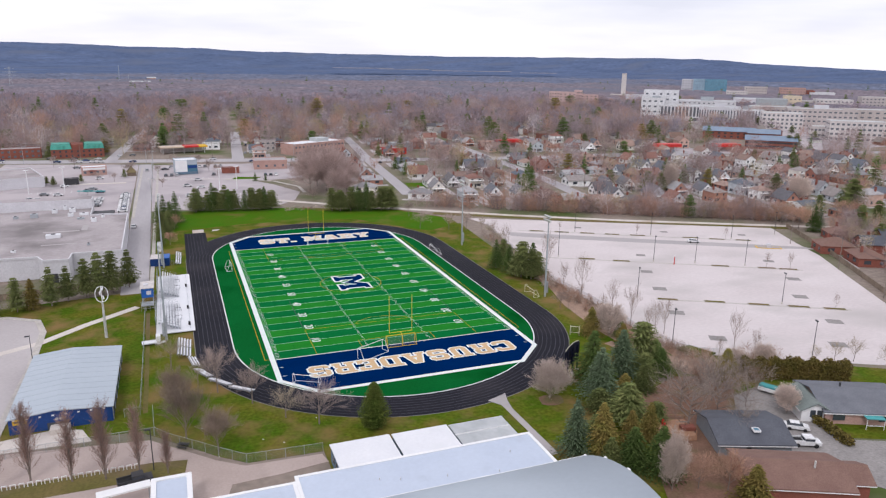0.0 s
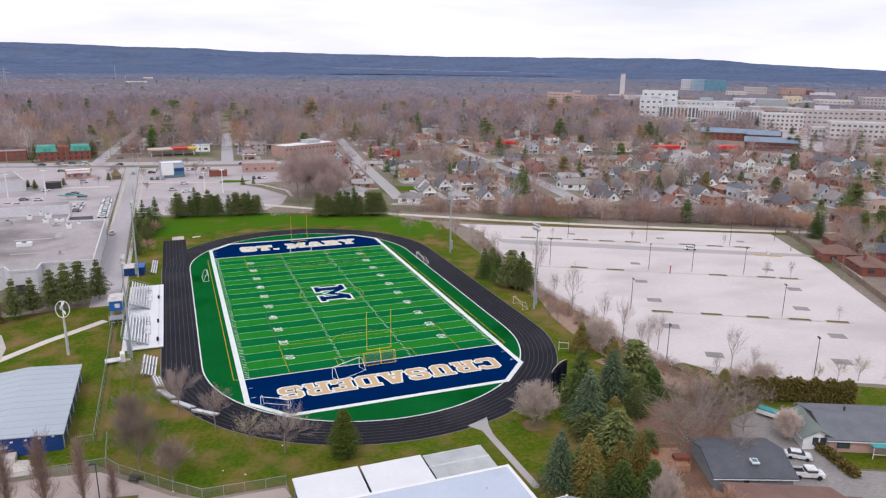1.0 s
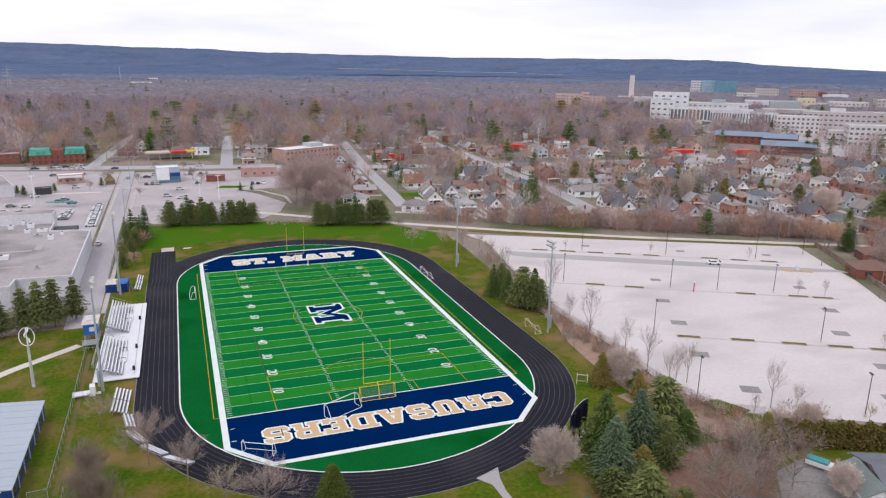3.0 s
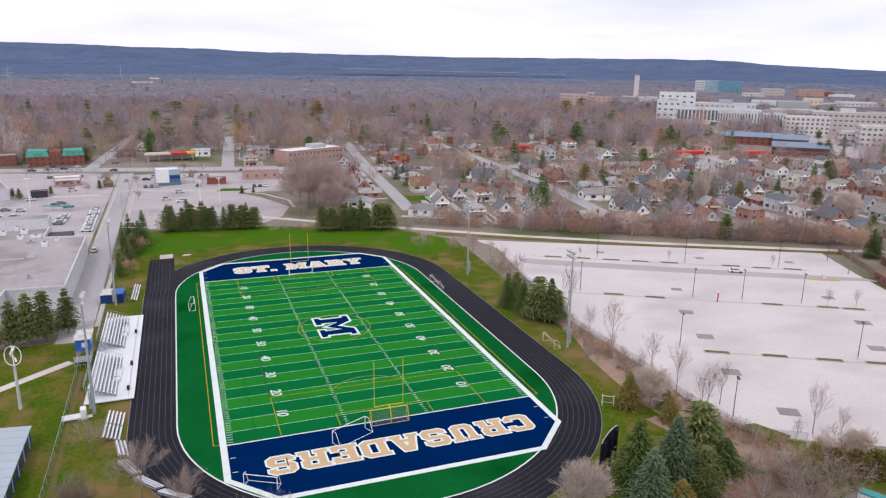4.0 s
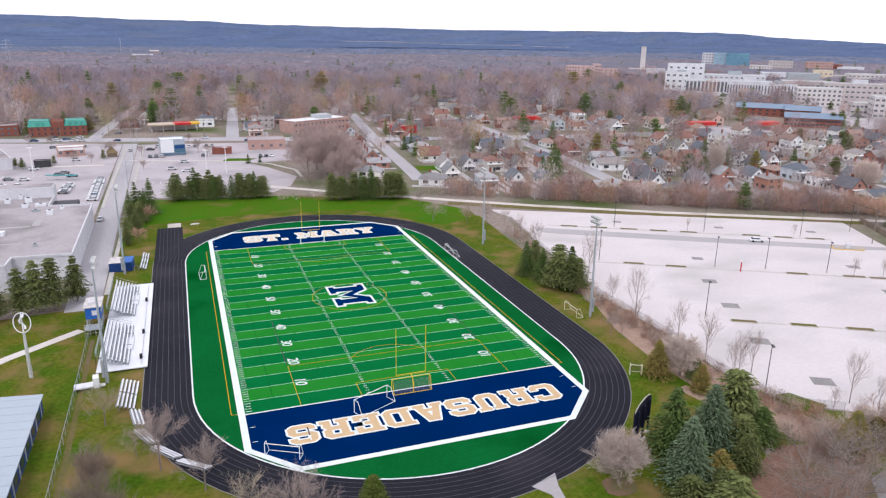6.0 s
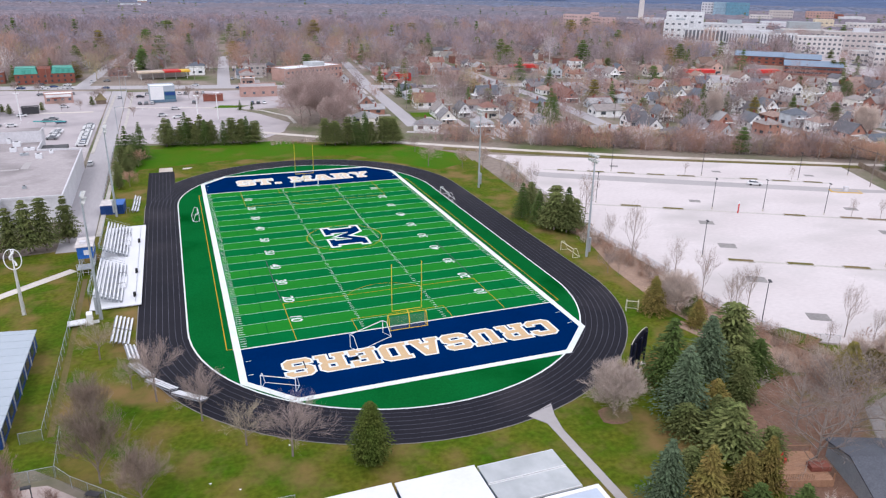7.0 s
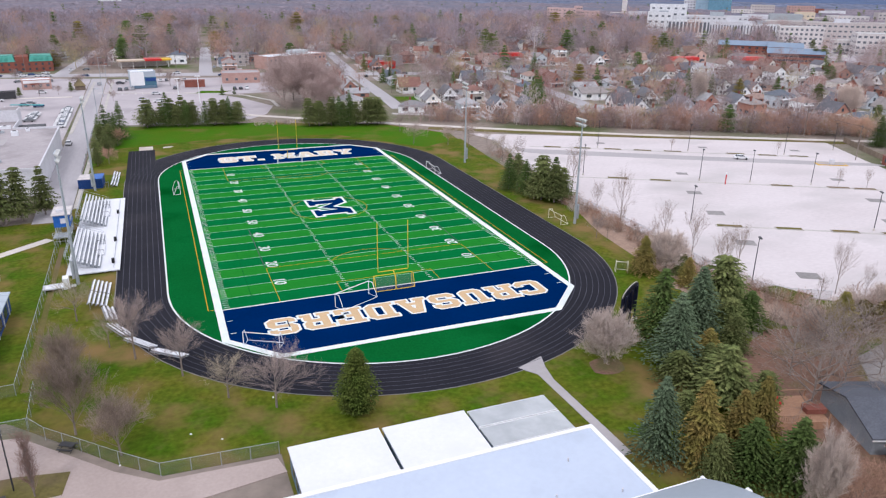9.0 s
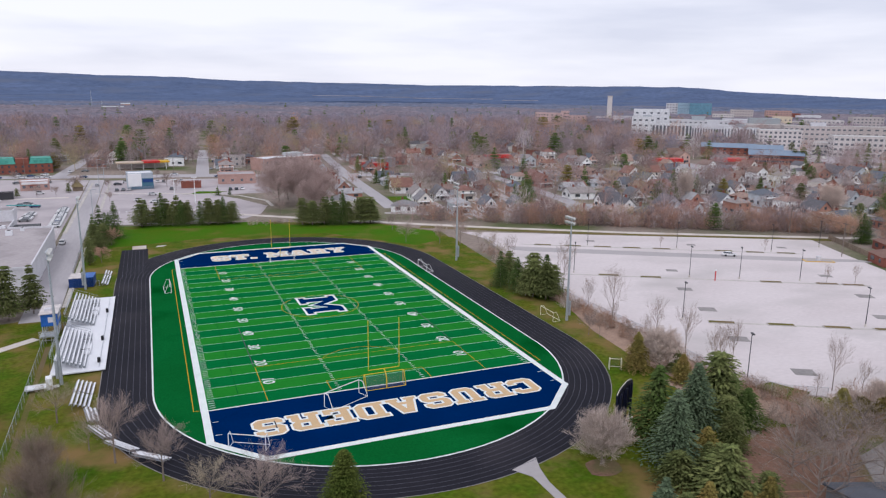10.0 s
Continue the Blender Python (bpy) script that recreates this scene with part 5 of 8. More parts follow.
GABLEWHITE = house(6.6, 10, 3.2, 3.4, "gable", True, "house with a white gable and brick walls below", True, M_WHITE, M_SHINGLEG)
TAKEN, PLACED = [], []


def put_house(k, x, y, yaw, s=1.0):
    PLACED.append((k, x, y, yaw, s))
    TAKEN.append((x, y, 7.5 * s))


def house_free(x, y):
    return clear(x, y, 5.0) and all((x - a) ** 2 + (y - b) ** 2 > (r + 5.5) ** 2 for a, b, r in TAKEN)


for x, y, k, yaw in ((100.7, 115.5, -1, -8), (113.4, 111.9, -1, -8), (118, 147.9, -1, -8), (93.6, 154.9, -1, -6), (131.4, 181.5, -2, -6), (91.1, 197.5, 1, 80), (83.4, 158.5, 0, -6), (66.1, 126.5, 1, 62), (104.4, 148.5, 4, -8), (124, 103.5, -2, 82), (172.1, 159.5, 3, 82),
                     (48.7, 234.5, 3, 70), (44.5, 151.5, 1, 62), (181.2, 118.5, -1, -10), (170.2, 121.7, -1, -10), (178, 73.9, 0, -10), (198.3, 97.9, 0, -10), (209.8, 90.9, -1, -12), (250.1, 123.5, -1, -12), (254.9, 155.9, 0, -12), (306.7, 277.5, 0, -12),
                     (346.1, 152.5, 2, -14), (263.9, 57.5, 0, -14), (131.9, 91.1, 3, -98), (175.3, 163.5, 3, 82), (289.9, 226.1, 2, -12), (232.4, 172.9, -1, -10), (85.3, 112, 4, -8), (142.5, 85.5, 1, -98)):
    put_house(HOUSES[k] if k >= 0 else (BRICKHOUSE, GABLEWHITE)[k], x, y, yaw)
rng = Rand(5)
for (x0, y0), (x1, y1), w in STREETS[5:14]:
    a, b = Vector((x0, y0)), Vector((x1, y1))
    n = Vector((-(b - a).y, (b - a).x)).normalized()
    yaw = math.degrees(math.atan2(n.y, n.x)) - 90
    steps = int((b - a).length / 14.5)
    for i in range(steps):
        for s in (-1, 1):
            p = a.lerp(b, (i + 0.5) / steps) + n * s * (15 + rng.sign(1.5))
            if house_free(p.x, p.y) and rng.random() < 0.93:
                put_house(HOUSES[rng.choice((0, 0, 0, 1, 2, 3, 4))], p.x, p.y, yaw + 90 * (s < 0) * 2 + 90 + (90 if rng.random() < 0.4 else 0), rng.uniform(0.9, 1.12))
# further houses behind the rows, half hidden by trees
for i in range(640):
    x, y = rng.uniform(70, 620), rng.uniform(20, 560)
    if i % 3 == 0:
        x, y = rng.uniform(-330, 150), rng.uniform(360, 800)
    if i % 5 == 4:
        x, y = rng.uniform(-200, 900), rng.uniform(560, 1150)
    if house_free(x, y) and y > 140 - 0.5 * x:
        put_house(HOUSES[rng.choice((0, 0, 0, 1, 2, 3, 4))], x, y, rng.choice((-8, 82, 172, 262)) + rng.sign(5), rng.uniform(0.9, 1.15))
for x, y, k, yaw in ((176.7, -18.4, BRICKHOUSE, 62), (174.1, -33.7, BRICKHOUSE, 152), (186.9, -26.3, DARKHOUSE, 62), (191.3, -43.6, HOUSES[1], 62), (176.3, -51.8, BRICKHOUSE, 62), (166.7, -64.1, HOUSES[3], 62), (195.9, -5.5, BRICKHOUSE, 62), (203.2, -21.1, DARKHOUSE, 62), (181.3, -70.1, HOUSES[2], 62), (155.7, -85, BRICKHOUSE, 62), (170.4, -89, HOUSES[3], 62)):
    put_house(k, x, y, yaw)
PLACED.sort(key=lambda h: (h[1] + 40) ** 2 + (h[2] + 170) ** 2)
for k, x, y, yaw, q in PLACED[:225]:
    copy_thing(k, pose(x, y, 0, 0, 0, yaw)).scale = (q, q, q)


def far_houses(rows):
    """The small far houses that only show as roofs and gables between trees."""
    bm = bmesh.new()
    for k, x, y, yaw, q in rows:
        m = pose(x, y, 0, 0, 0, yaw)
        for o in k.children:
            if o.name.startswith(("wall", "roof")):
                n0, f0 = len(bm.verts), len(bm.faces)
                bm.from_mesh(o.data)
                bm.verts.ensure_lookup_table()
                bm.faces.ensure_lookup_table()
                for v in bm.verts[n0:]:
                    v.co = m @ (v.co * q)
                for f in bm.faces[f0:]:
                    f.material_index = int(o.name.startswith("roof"))
    ob = mesh_object("far_houses", bm, M_SIDING2)
    ob.data.materials.append(M_SHINGLE2)
    tagged(ob, "small far houses between the bare trees", "houses", kind="stuff")


far_houses(PLACED[225:])


def driveways(rows):
    """Pale drives and garden paths beside the houses."""
    bm = bmesh.new()
    for i, (k, x, y, yaw, q) in enumerate(rows):
        m = pose(x, y, 0, 0, 0, yaw)
        n0 = len(bm.verts)
        s = (-1, 1)[i % 2]
        box(bm, s * 6.4 - 1.5, s * 6.4 + 1.5, -12.5, 2 + 3 * (i % 3), -0.05, 0.035)
        box(bm, s * 2 - 0.6, s * 2 + 0.6, -12.5, -6.5, -0.05, 0.03)
        bm.verts.ensure_lookup_table()
        for v in bm.verts[n0:]:
            v.co = m @ v.co
    tagged(mesh_object("driveways", bm, M_LOT2), "pale driveways and garden paths between the houses", "driveways", kind="stuff")


driveways(PLACED)
for k in HOUSES + [GABLEWHITE, BRICKHOUSE, DARKHOUSE]:
    for o in [*k.children_recursive, k]:
        bpy.data.objects.remove(o)

# ---- woods ----
rng = Rand(8)
T_BARE = [crown(rng, 16 + i, 36, 13.5 + i % 3, 5.0 + 0.5 * (i % 3), 1.7, 0.05, wild=0.5) for i in range(7)]
T_LOW = [crown(rng, 10, 30, 5.5, 2.7, 1.3, 0.038, 0.06, 0.42, wild=0.5) for i in range(4)]
T_CON = [merged(conifer_meshes(140 + i, 12, 3.9, 14, 15, 0.62, 0.22, 0.04, 0.85, 4, ragged=0.2)) for i in range(4)]
T_PINE = [merged(conifer_meshes(150 + i, 11.5, 4.6, 13, 17, 0.7, -0.1, 0.05, 0.5, 4, oval_form=i % 2 == 0, ragged=0.35)) for i in range(4)]
T_MID = [crown(rng, 11, 17, 13.5, 5.8, 2.2, 0.24, 0.2, 0.42, False, 0.6) for i in range(7)]
T_FARCON = [merged(conifer_meshes(160 + i, 14, 4.2, 8, 8, 0.95, 0.1, 0.04, 0.7, 3, ragged=0.3)) for i in range(4)]


def near_house(x, y, r):
    return any((x - a) ** 2 + (y - b) ** 2 < (q * 0.62 + r) ** 2 for a, b, q in TAKEN)


near, shrubs, cons, pines, mid, farcon = [], [], [], [], [], []


def town_tree(x, y, s):
    f = rng.random()
    if f < 0.11:
        (cons if f < 0.05 else pines).append((x, y, max(0.75, s * 1.15)))
    else:
        near.append((x, y, s))


while len(near) < 1250:
    x, y = rng.uniform(-350, 700), rng.uniform(20, 700)
    if not (400 < x < 560 and 300 < y < 560 and rng.random() < 0.75) and (y > 128 - 0.5 * x or x > 215) and clear(x, y, -0.8) and not near_house(x, y, 2.4) and y > 0.42 * abs(x) - 60:
        if (y > 340 or x > 60) and rng.random() < 0.3 + y / 450:
            town_tree(x, y, rng.triangular(0.5, 1.7, 0.9) * (1.15 if y > 320 else 0.9))
for i in range(330):
    f = rng.random()
    x, y = 57.3 + f * 154.0, 101.8 - 86.3 * f + rng.uniform(3.5, 12)
    if not near_house(x, y, 1.0) and rng.random() < 0.2 + 0.8 * min(1, f * 2.0):
        shrubs.append((x, y, rng.triangular(0.5, 1.9, 1.1)))
for i in range(400):
    x, y = rng.uniform(60, 430), rng.uniform(20, 290)
    if y > 116 - 0.5 * x and clear(x, y, 0.5) and not near_house(x, y, 0.8):
        town_tree(x, y, rng.triangular(0.35, 1.2, 0.6))
    x, y = rng.uniform(-130, 130), rng.uniform(335, 520)
    if clear(x, y, -1.0) and not near_house(x, y, 0.5) and i % 3 == 0:
        town_tree(x, y, rng.uniform(0.7, 1.4))
# the tree belt along the far side of the main street
for i in range(150):
    x = rng.uniform(-330, 190)
    y = 279 - 0.15 * (x - 16) + rng.uniform(14, 60)
    if clear(x, y, 1.0) and not near_house(x, y, 1.0):
        town_tree(x, y, rng.uniform(0.55, 1.1))
brush = []
for i in range(210):
    f = rng.random()
    x, y = np.interp(f, [0, 0.2, 0.8, 1], [66.2, 59.4, 58.7, 64]) + rng.uniform(-4.5, 0.6), np.interp(f, [0, 0.2, 0.8, 1], [42.6, -15.2, -68.1, -85.8]) + rng.sign(1.5)
    brush.append((x, y, rng.uniform(0.18, 0.6)))
for i in range(90):
    brush.append((rng.uniform(52, 80), -88 - 0.35 * rng.uniform(0, 20) + rng.sign(4), rng.uniform(0.3, 0.75)))
for i in range(26):
    brush.append((rng.uniform(-2, 20), 115 - 0.45 * rng.uniform(0, 6) + rng.sign(1.2), rng.uniform(0.2, 0.4)))
scatter("fence_thicket", T_LOW, brush, [M_TWIGR, M_TWIGB, M_TWIGR, M_TWIGP], "low leafless thicket along the car park fence", "shrubs", 7)
for i in range(110):
    x, y = rng.uniform(-330, -90), rng.uniform(345, 420)
    town_tree(x, y, rng.uniform(0.7, 1.3))
for i in range(120):
    f = rng.random()
    x, y = 196 - f * 55 + rng.uniform(2, 26), 9 - f * 104 + rng.uniform(-8, 14)
    if not near_house(x, y, 1.5):
        near.append((x, y, rng.uniform(0.4, 0.8)))
for i in range(30):
    f = rng.random()
    (cons, pines)[i % 2].append((193 - f * 41 + rng.uniform(6, 45), -20 - f * 76 + rng.uniform(-6, 6), rng.uniform(0.6, 1.1)))
while len(mid) < 3300:
    r = 640 + 560 * rng.random() ** 0.85
    a = radians(rng.uniform(-18, 62))
    x, y = -45 + r * math.sin(a), -190 + r * math.cos(a)
    if clear(x, y, 4) and y > 330 and not near_house(x, y, 0) and not (540 < x < 1400 and y < 0.95 * x + 60 and rng.random() < 0.72) and not (390 < x < 560 and 300 < y < 560 and rng.random() < 0.8):
        thin = noise.noise(Vector((x * 0.006, y * 0.006, 3)))
        s = rng.triangular(0.55, 1.6, 0.9)
        if thin > -0.32:
            (farcon if rng.random() < 0.02 + 0.12 * max(0, thin) else mid).append((x, y, s))
for i in range(120):
    r = 1150 + 900 * rng.random()
    a = radians(rng.uniform(-16, 60))
    farcon.append((-45 + r * math.sin(a), -190 + r * math.cos(a), rng.uniform(0.9, 1.5)))


def canopy(name, r0, r1, rows, mat, label):
    """The closed roof of far leafless woods, humped crown by crown."""
    bm, prev = bmesh.new(), None
    az = np.linspace(-22, 70, 520)
    for r in np.linspace(r0, r1, rows):
        row = []
        for a in az:
            x, y = -45 + r * math.sin(radians(a)), -190 + r * math.cos(radians(a))
            h = 10 + 3.0 * noise.noise(Vector((x * 0.012, y * 0.006, 1))) + 3.4 * noise.noise(Vector((x * 0.06, y * 0.03, 4))) + 2.2 * noise.noise(Vector((x * 0.16, y * 0.08, 7)))
            row.append(bm.verts.new((x, y, max(-0.3, h) if r0 < r < r1 and clear(x, y) else -0.5)))
        if prev:
            for i in range(1, len(az)):
                bm.faces.new((prev[i - 1], prev[i], row[i], row[i - 1])).smooth = True
        prev = row
    tagged(mesh_object(name, bm, mat), label, "woods", kind="stuff")


canopy("wood_canopy", 1060, 2050, 110, M_CANOPY, "closed crowns of bare woods beyond the town, greyed with painted haze")
canopy("far_wood_canopy", 2040, 2760, 44, M_CANOPYFAR, "closed crowns of the woods below the hills, blue-grey with painted haze")
MIX = [0.30, 0.16, 0.17, 0.05, 0.05, 0.27]
scatter("bare_garden_trees", T_BARE, near, M_WOODS, "leafless brown garden and street trees among the houses", "trees", 1, MIX, patch=14.0)
scatter("russet_thicket", T_LOW, shrubs, M_WOODS, "russet-brown leafless thicket along the trail", "shrubs", 2, [0.2, 0.3, 0.1, 0.1, 0.1, 0.2])
scatter("garden_conifers", T_CON, cons, [M_SPRUCE, M_PINE], "dark green conifers among the bare trees", "trees", 3)
scatter("garden_pines", T_PINE, pines, [M_PINE, M_SPRUCE, M_OLIVE], "bushy dark green pines among the bare trees", "trees", 9, [0.5, 0.3, 0.2])
scatter("bare_woods", T_MID, mid, M_WOODSMID, "leafless woods beyond the town, mauve with painted haze", "woods", 4, [0.35, 0.15, 0.2, 0.3], patch=70.0)
scatter("wood_conifers", T_FARCON, farcon, [M_SPRUCE, M_PINE], "dark green conifers in the bare woods", "trees", 5)


# ---- football ground furniture ----
def goal_post(y, s):
    t = thing("goal_post", 0, y, 0.1, 0, "tall yellow gooseneck football goal post", "goal post", "football goal posts")
    part("gooseneck", tubes([((0, s * 1.6, 0), (0, s * 1.6, 1.5)), ((0, s * 1.6, 1.5), (0, s * 1.1, 2.6)), ((0, s * 1.1, 2.6), (0, 0, 3.05))], 0.1, 8), M_GOALYELLOW, t)
    part("crossbar", tubes([((-2.82, 0, 3.05), (2.82, 0, 3.05))], 0.07, 8), M_GOALYELLOW, t)
    for x in (-2.82, 2.82):
        part("upright", tubes([((x, 0, 3.05), (x, 0, 12.2))], 0.055, 6), M_GOALYELLOW, t)


M_GOALYELLOW = material("yellow_goal_paint", (0.72, 0.50, 0.03), (0.65, 0.45, 0.03), 0.4, 0.5, 5.0)
M_CREAMPIPE = material("cream_pipe", (0.70, 0.66, 0.50), None, 0.5, 0.5, 5.0)


def net_material():
    m = bpy.data.materials.new("open_mesh")
    m.use_nodes = True
    p = m.node_tree.nodes["Principled BSDF"]
    p.inputs["Base Color"].default_value = (0.22, 0.23, 0.22, 1)
    p.inputs["Alpha"].default_value = 0.22
    p.inputs["Roughness"].default_value = 0.7
    return m


M_NET = net_material()


def soccer_goal(x, y, yaw, w=7.3, h=2.4, deep=1.8, paint=None, net=False, label="white tubular soccer goal", z=0.1, r=0.07):
    t = thing("soccer_goal", x, y, z, yaw, label, "soccer goal", "soccer goals")
    mat, hw = paint or M_WHITE, w / 2
    part("goal_mouth", tubes([((-hw, 0, 0), (-hw, 0, h)), ((-hw, 0, h), (hw, 0, h)), ((hw, 0, h), (hw, 0, 0))], r, 6), mat, t)
    for sx in (-hw, hw):
        part("side_stay", tubes([((sx, 0, h), (sx, deep * 0.45, h)), ((sx, deep * 0.45, h), (sx, deep, 0)), ((sx, 0, 0), (sx, deep, 0))], r * 0.8, 6), mat, t)
    part("ground_bar", tubes([((-hw, deep, 0.05), (hw, deep, 0.05))], r * 0.8, 6), mat, t)
    if net:
        bm = bmesh.new()
        bm.faces.new([bm.verts.new(p) for p in ((-hw, deep * 0.45, h), (hw, deep * 0.45, h), (hw, deep, 0.06), (-hw, deep, 0.06))])
        part("net", bm, M_NET, t, "fine pale goal net")


goal_post(-HL, -1)
goal_post(HL + 4, 1)
soccer_goal(-0.1, -50.4, 180, 7.2, 2.4, 1.6, M_GOALYELLOW, True, "yellow soccer goal with a net on the goal line")
soccer_goal(-0.4, 49, 0, 7.3, 2.4, 1.8, None, False)
soccer_goal(-8.5, -53.8, 206.6, 7.6, 2.4, 2.2, None, False, "white tubular soccer goal turned askew in the end zone")
soccer_goal(-25.5, -65.3, -29, 5.6, 2.2, 1.6, None, False, "white tubular soccer goal at the corner of the end zone")
soccer_goal(-33.0, 27.6, 92, 6.0, 2.1, 1.6, None, False, "small white soccer goal beside the sideline")
soccer_goal(36.1, 25.9, -90, 7.0, 2.2, 2.0, None, False, "white soccer goal parked against the track kerb")
soccer_goal(46.7, -27.3, -90, 5.6, 2.2, 1.9, M_CREAMPIPE, False, "cream soccer goal on the grass beside the track", 0.05)
soccer_goal(42.8, -59.2, -30, 2.2, 2.2, 1.6, M_CREAMPIPE, True, "small upright practice goal beside the track", 0.05)


def light_mast(x, y, face):
    t = thing("floodlight_mast", x, y, 0.03, face, "tall grey steel floodlight mast beside the track", "floodlight mast", "floodlight masts round the track")
    part("mast", tube(bmesh.new(), (0, 0, 0), (0, 0, 24), 0.32, 0.13, 10), M_STEEL, t)
    part("service_box", boxm(-0.75, -0.32, -0.3, 0.3, 1.2, 4.6), M_STEEL, t, "tall grey control box")
    for z in (22.9, 24.0):
        arm = part("crossarm", boxm(-0.09, 0.09, -1.7, 1.7, z - 0.09, z + 0.09), M_STEEL, t)
        for k in range(4):
            bm = bmesh.new()
            yy = -1.5 + k
            tube(bm, (0.1, yy, z + 0.05), (0.62, yy, z - 0.22), 0.2, 0.4, 8)
            part("lamp_head", bm, M_POLEWHITE, arm, "pale round lamp head")


light_mast(50.3, -30.2, 180)
light_mast(50, 32.8, 180)
light_mast(-52.7, -29.9, 0)
light_mast(-53.3, 35.6, 0)


def scoreboard():
    t = thing("scoreboard", 30.1, -78.3, 0.04, 35.5, "dark navy scoreboard with an arched top on three posts", "scoreboard")
    prof = [(-3.1, 2.2), (4.1, 2.2), (4.1, 5.9)] + [(0.5 + 3.6 * math.cos(a), 5.9 + 0.85 * math.sin(a)) for a in np.linspace(0.25, math.pi - 0.25, 9)] + [(-3.1, 5.9)]
    bm = bmesh.new()
    lo, hi = [[bm.verts.new((x, y, z)) for x, z in prof] for y in (-0.25, 0.1)]
    bm.faces.new(lo)
    bm.faces.new(hi[::-1])
    for k in range(len(prof)):
        bm.faces.new((lo[k - 1], hi[k - 1], hi[k], lo[k]))
    bmesh.ops.recalc_face_normals(bm, faces=bm.faces)
    part("panel", bm, M_SCORE, t, "large navy panel")
    part("top_trim", tubes([((a[0], -0.08, a[1] + 0.06), (b[0], -0.08, b[1] + 0.06)) for a, b in zip(prof[2:], prof[3:])], 0.06, 5), M_CREAMPIPE, t, "pale trim along the arched top")
    for k in range(6):
        part("panel_rib", boxm(-2.7 + k * 1.25, -2.58 + k * 1.25, -0.42, -0.26, 2.1, 5.9), M_SCORE, t)
    for x in (-2.65, 0.0, 2.55):
        p = part("post", boxm(x - 0.15, x + 0.15, -0.72, -0.44, 0, 6.2), M_SCORE, t)
        part("footing", boxm(x - 0.4, x + 0.4, -0.98, -0.2, -0.1, 0.4), M_CONC, p, "white concrete footing")


scoreboard()


# ---- bleachers, press box and small things on the west side ----
def bleacher():
    t = thing("bleacher", -50.6, -0.9, 0.03, 0, "white aluminium bleacher deck with two banks of benches", "bleacher")
    part("deck", boxm(-4.4, 4.7, -25.2, 25.2, 0.3, 0.5), M_ROOFW, t, "white deck")
    bm = bmesh.new()
    for i in range(9):
        for x in (-4.4, 0, 4.4):
            box(bm, x - 0.08, x + 0.08, -24 + i * 6 - 0.08, -24 + i * 6 + 0.08, 0, 0.3)
    part("deck_feet", bm, M_STEEL, t)
    for y0, y1 in ((-23.5, -3.2), (2.6, 23.5)):
        for k in range(8):
            x = 1.3 - k * 0.66
            z = 0.5 + 0.26 * (k + 1)
            part("footboard", boxm(x - 0.36, x + 0.02, y0, y1, z - 0.24, z - 0.2), M_STEEL, t)
            part("riser", boxm(x - 0.37, x - 0.33, y0, y1, z - 0.2, z + 0.14), M_SHADE, t)
            part("bench", boxm(x - 0.33, x - 0.05, y0, y1, z + 0.14, z + 0.2), M_ROOFW, t, "white bench plank")
        runs = []
        for yy in (y0, y1):
            runs += [((1.0, yy, 0.5), (1.0, yy, 1.5)), ((-4.4, yy, 0.5), (-4.4, yy, 3.8)), ((1.0, yy, 1.5), (-4.4, yy, 3.8)), ((1.0, yy, 1.0), (-4.4, yy, 3.2))]
        runs += [((-4.4, y0, z), (-4.4, y1, z)) for z in (3.0, 3.4, 3.8)]
        for k in range(8):
            yy = y0 + (y1 - y0) * k / 7
            runs.append(((-4.4, yy, 0.5), (-4.4, yy, 3.8)))
        part("back_rail", tubes(runs, 0.035, 4), M_STEEL, t)
        mid = (y0 + y1) / 2
        part("stair_well", boxm(0.3, 1.7, mid - 3.2, mid + 2.8, 0.5, 0.86), M_ROOFW, t)
        part("stair_rail", tubes([((0.3, mid - 3.2, 0.86), (0.3, mid - 3.2, 1.8)), ((1.7, mid - 3.2, 0.86), (1.7, mid - 3.2, 1.8)), ((0.3, mid - 3.2, 1.8), (1.7, mid - 3.2, 1.8)),
                                  ((0.3, mid + 2.8, 0.86), (0.3, mid + 2.8, 1.8)), ((1.7, mid + 2.8, 0.86), (1.7, mid + 2.8, 1.8)), ((0.3, mid + 2.8, 1.8), (1.7, mid + 2.8, 1.8))], 0.04, 4), M_DARKSTEEL, t)
    part("front_rail", tubes([((3.6, -24, 0.6), (3.6, 24, 0.6))], 0.05, 4), M_STEEL, t)
    for yy in (-21, -8, 12):
        part("litter_bin", boxm(3.2, 3.7, yy - 0.4, yy + 0.4, 0.5, 1.3), M_BLACK, t, "small black bin")


# grey for risers and footboards, the shade below the benches put into it
M_SHADE = material("riser_shade_grey", (0.30, 0.31, 0.34), None, 0.6, 0.6, 5.0)
bleacher()


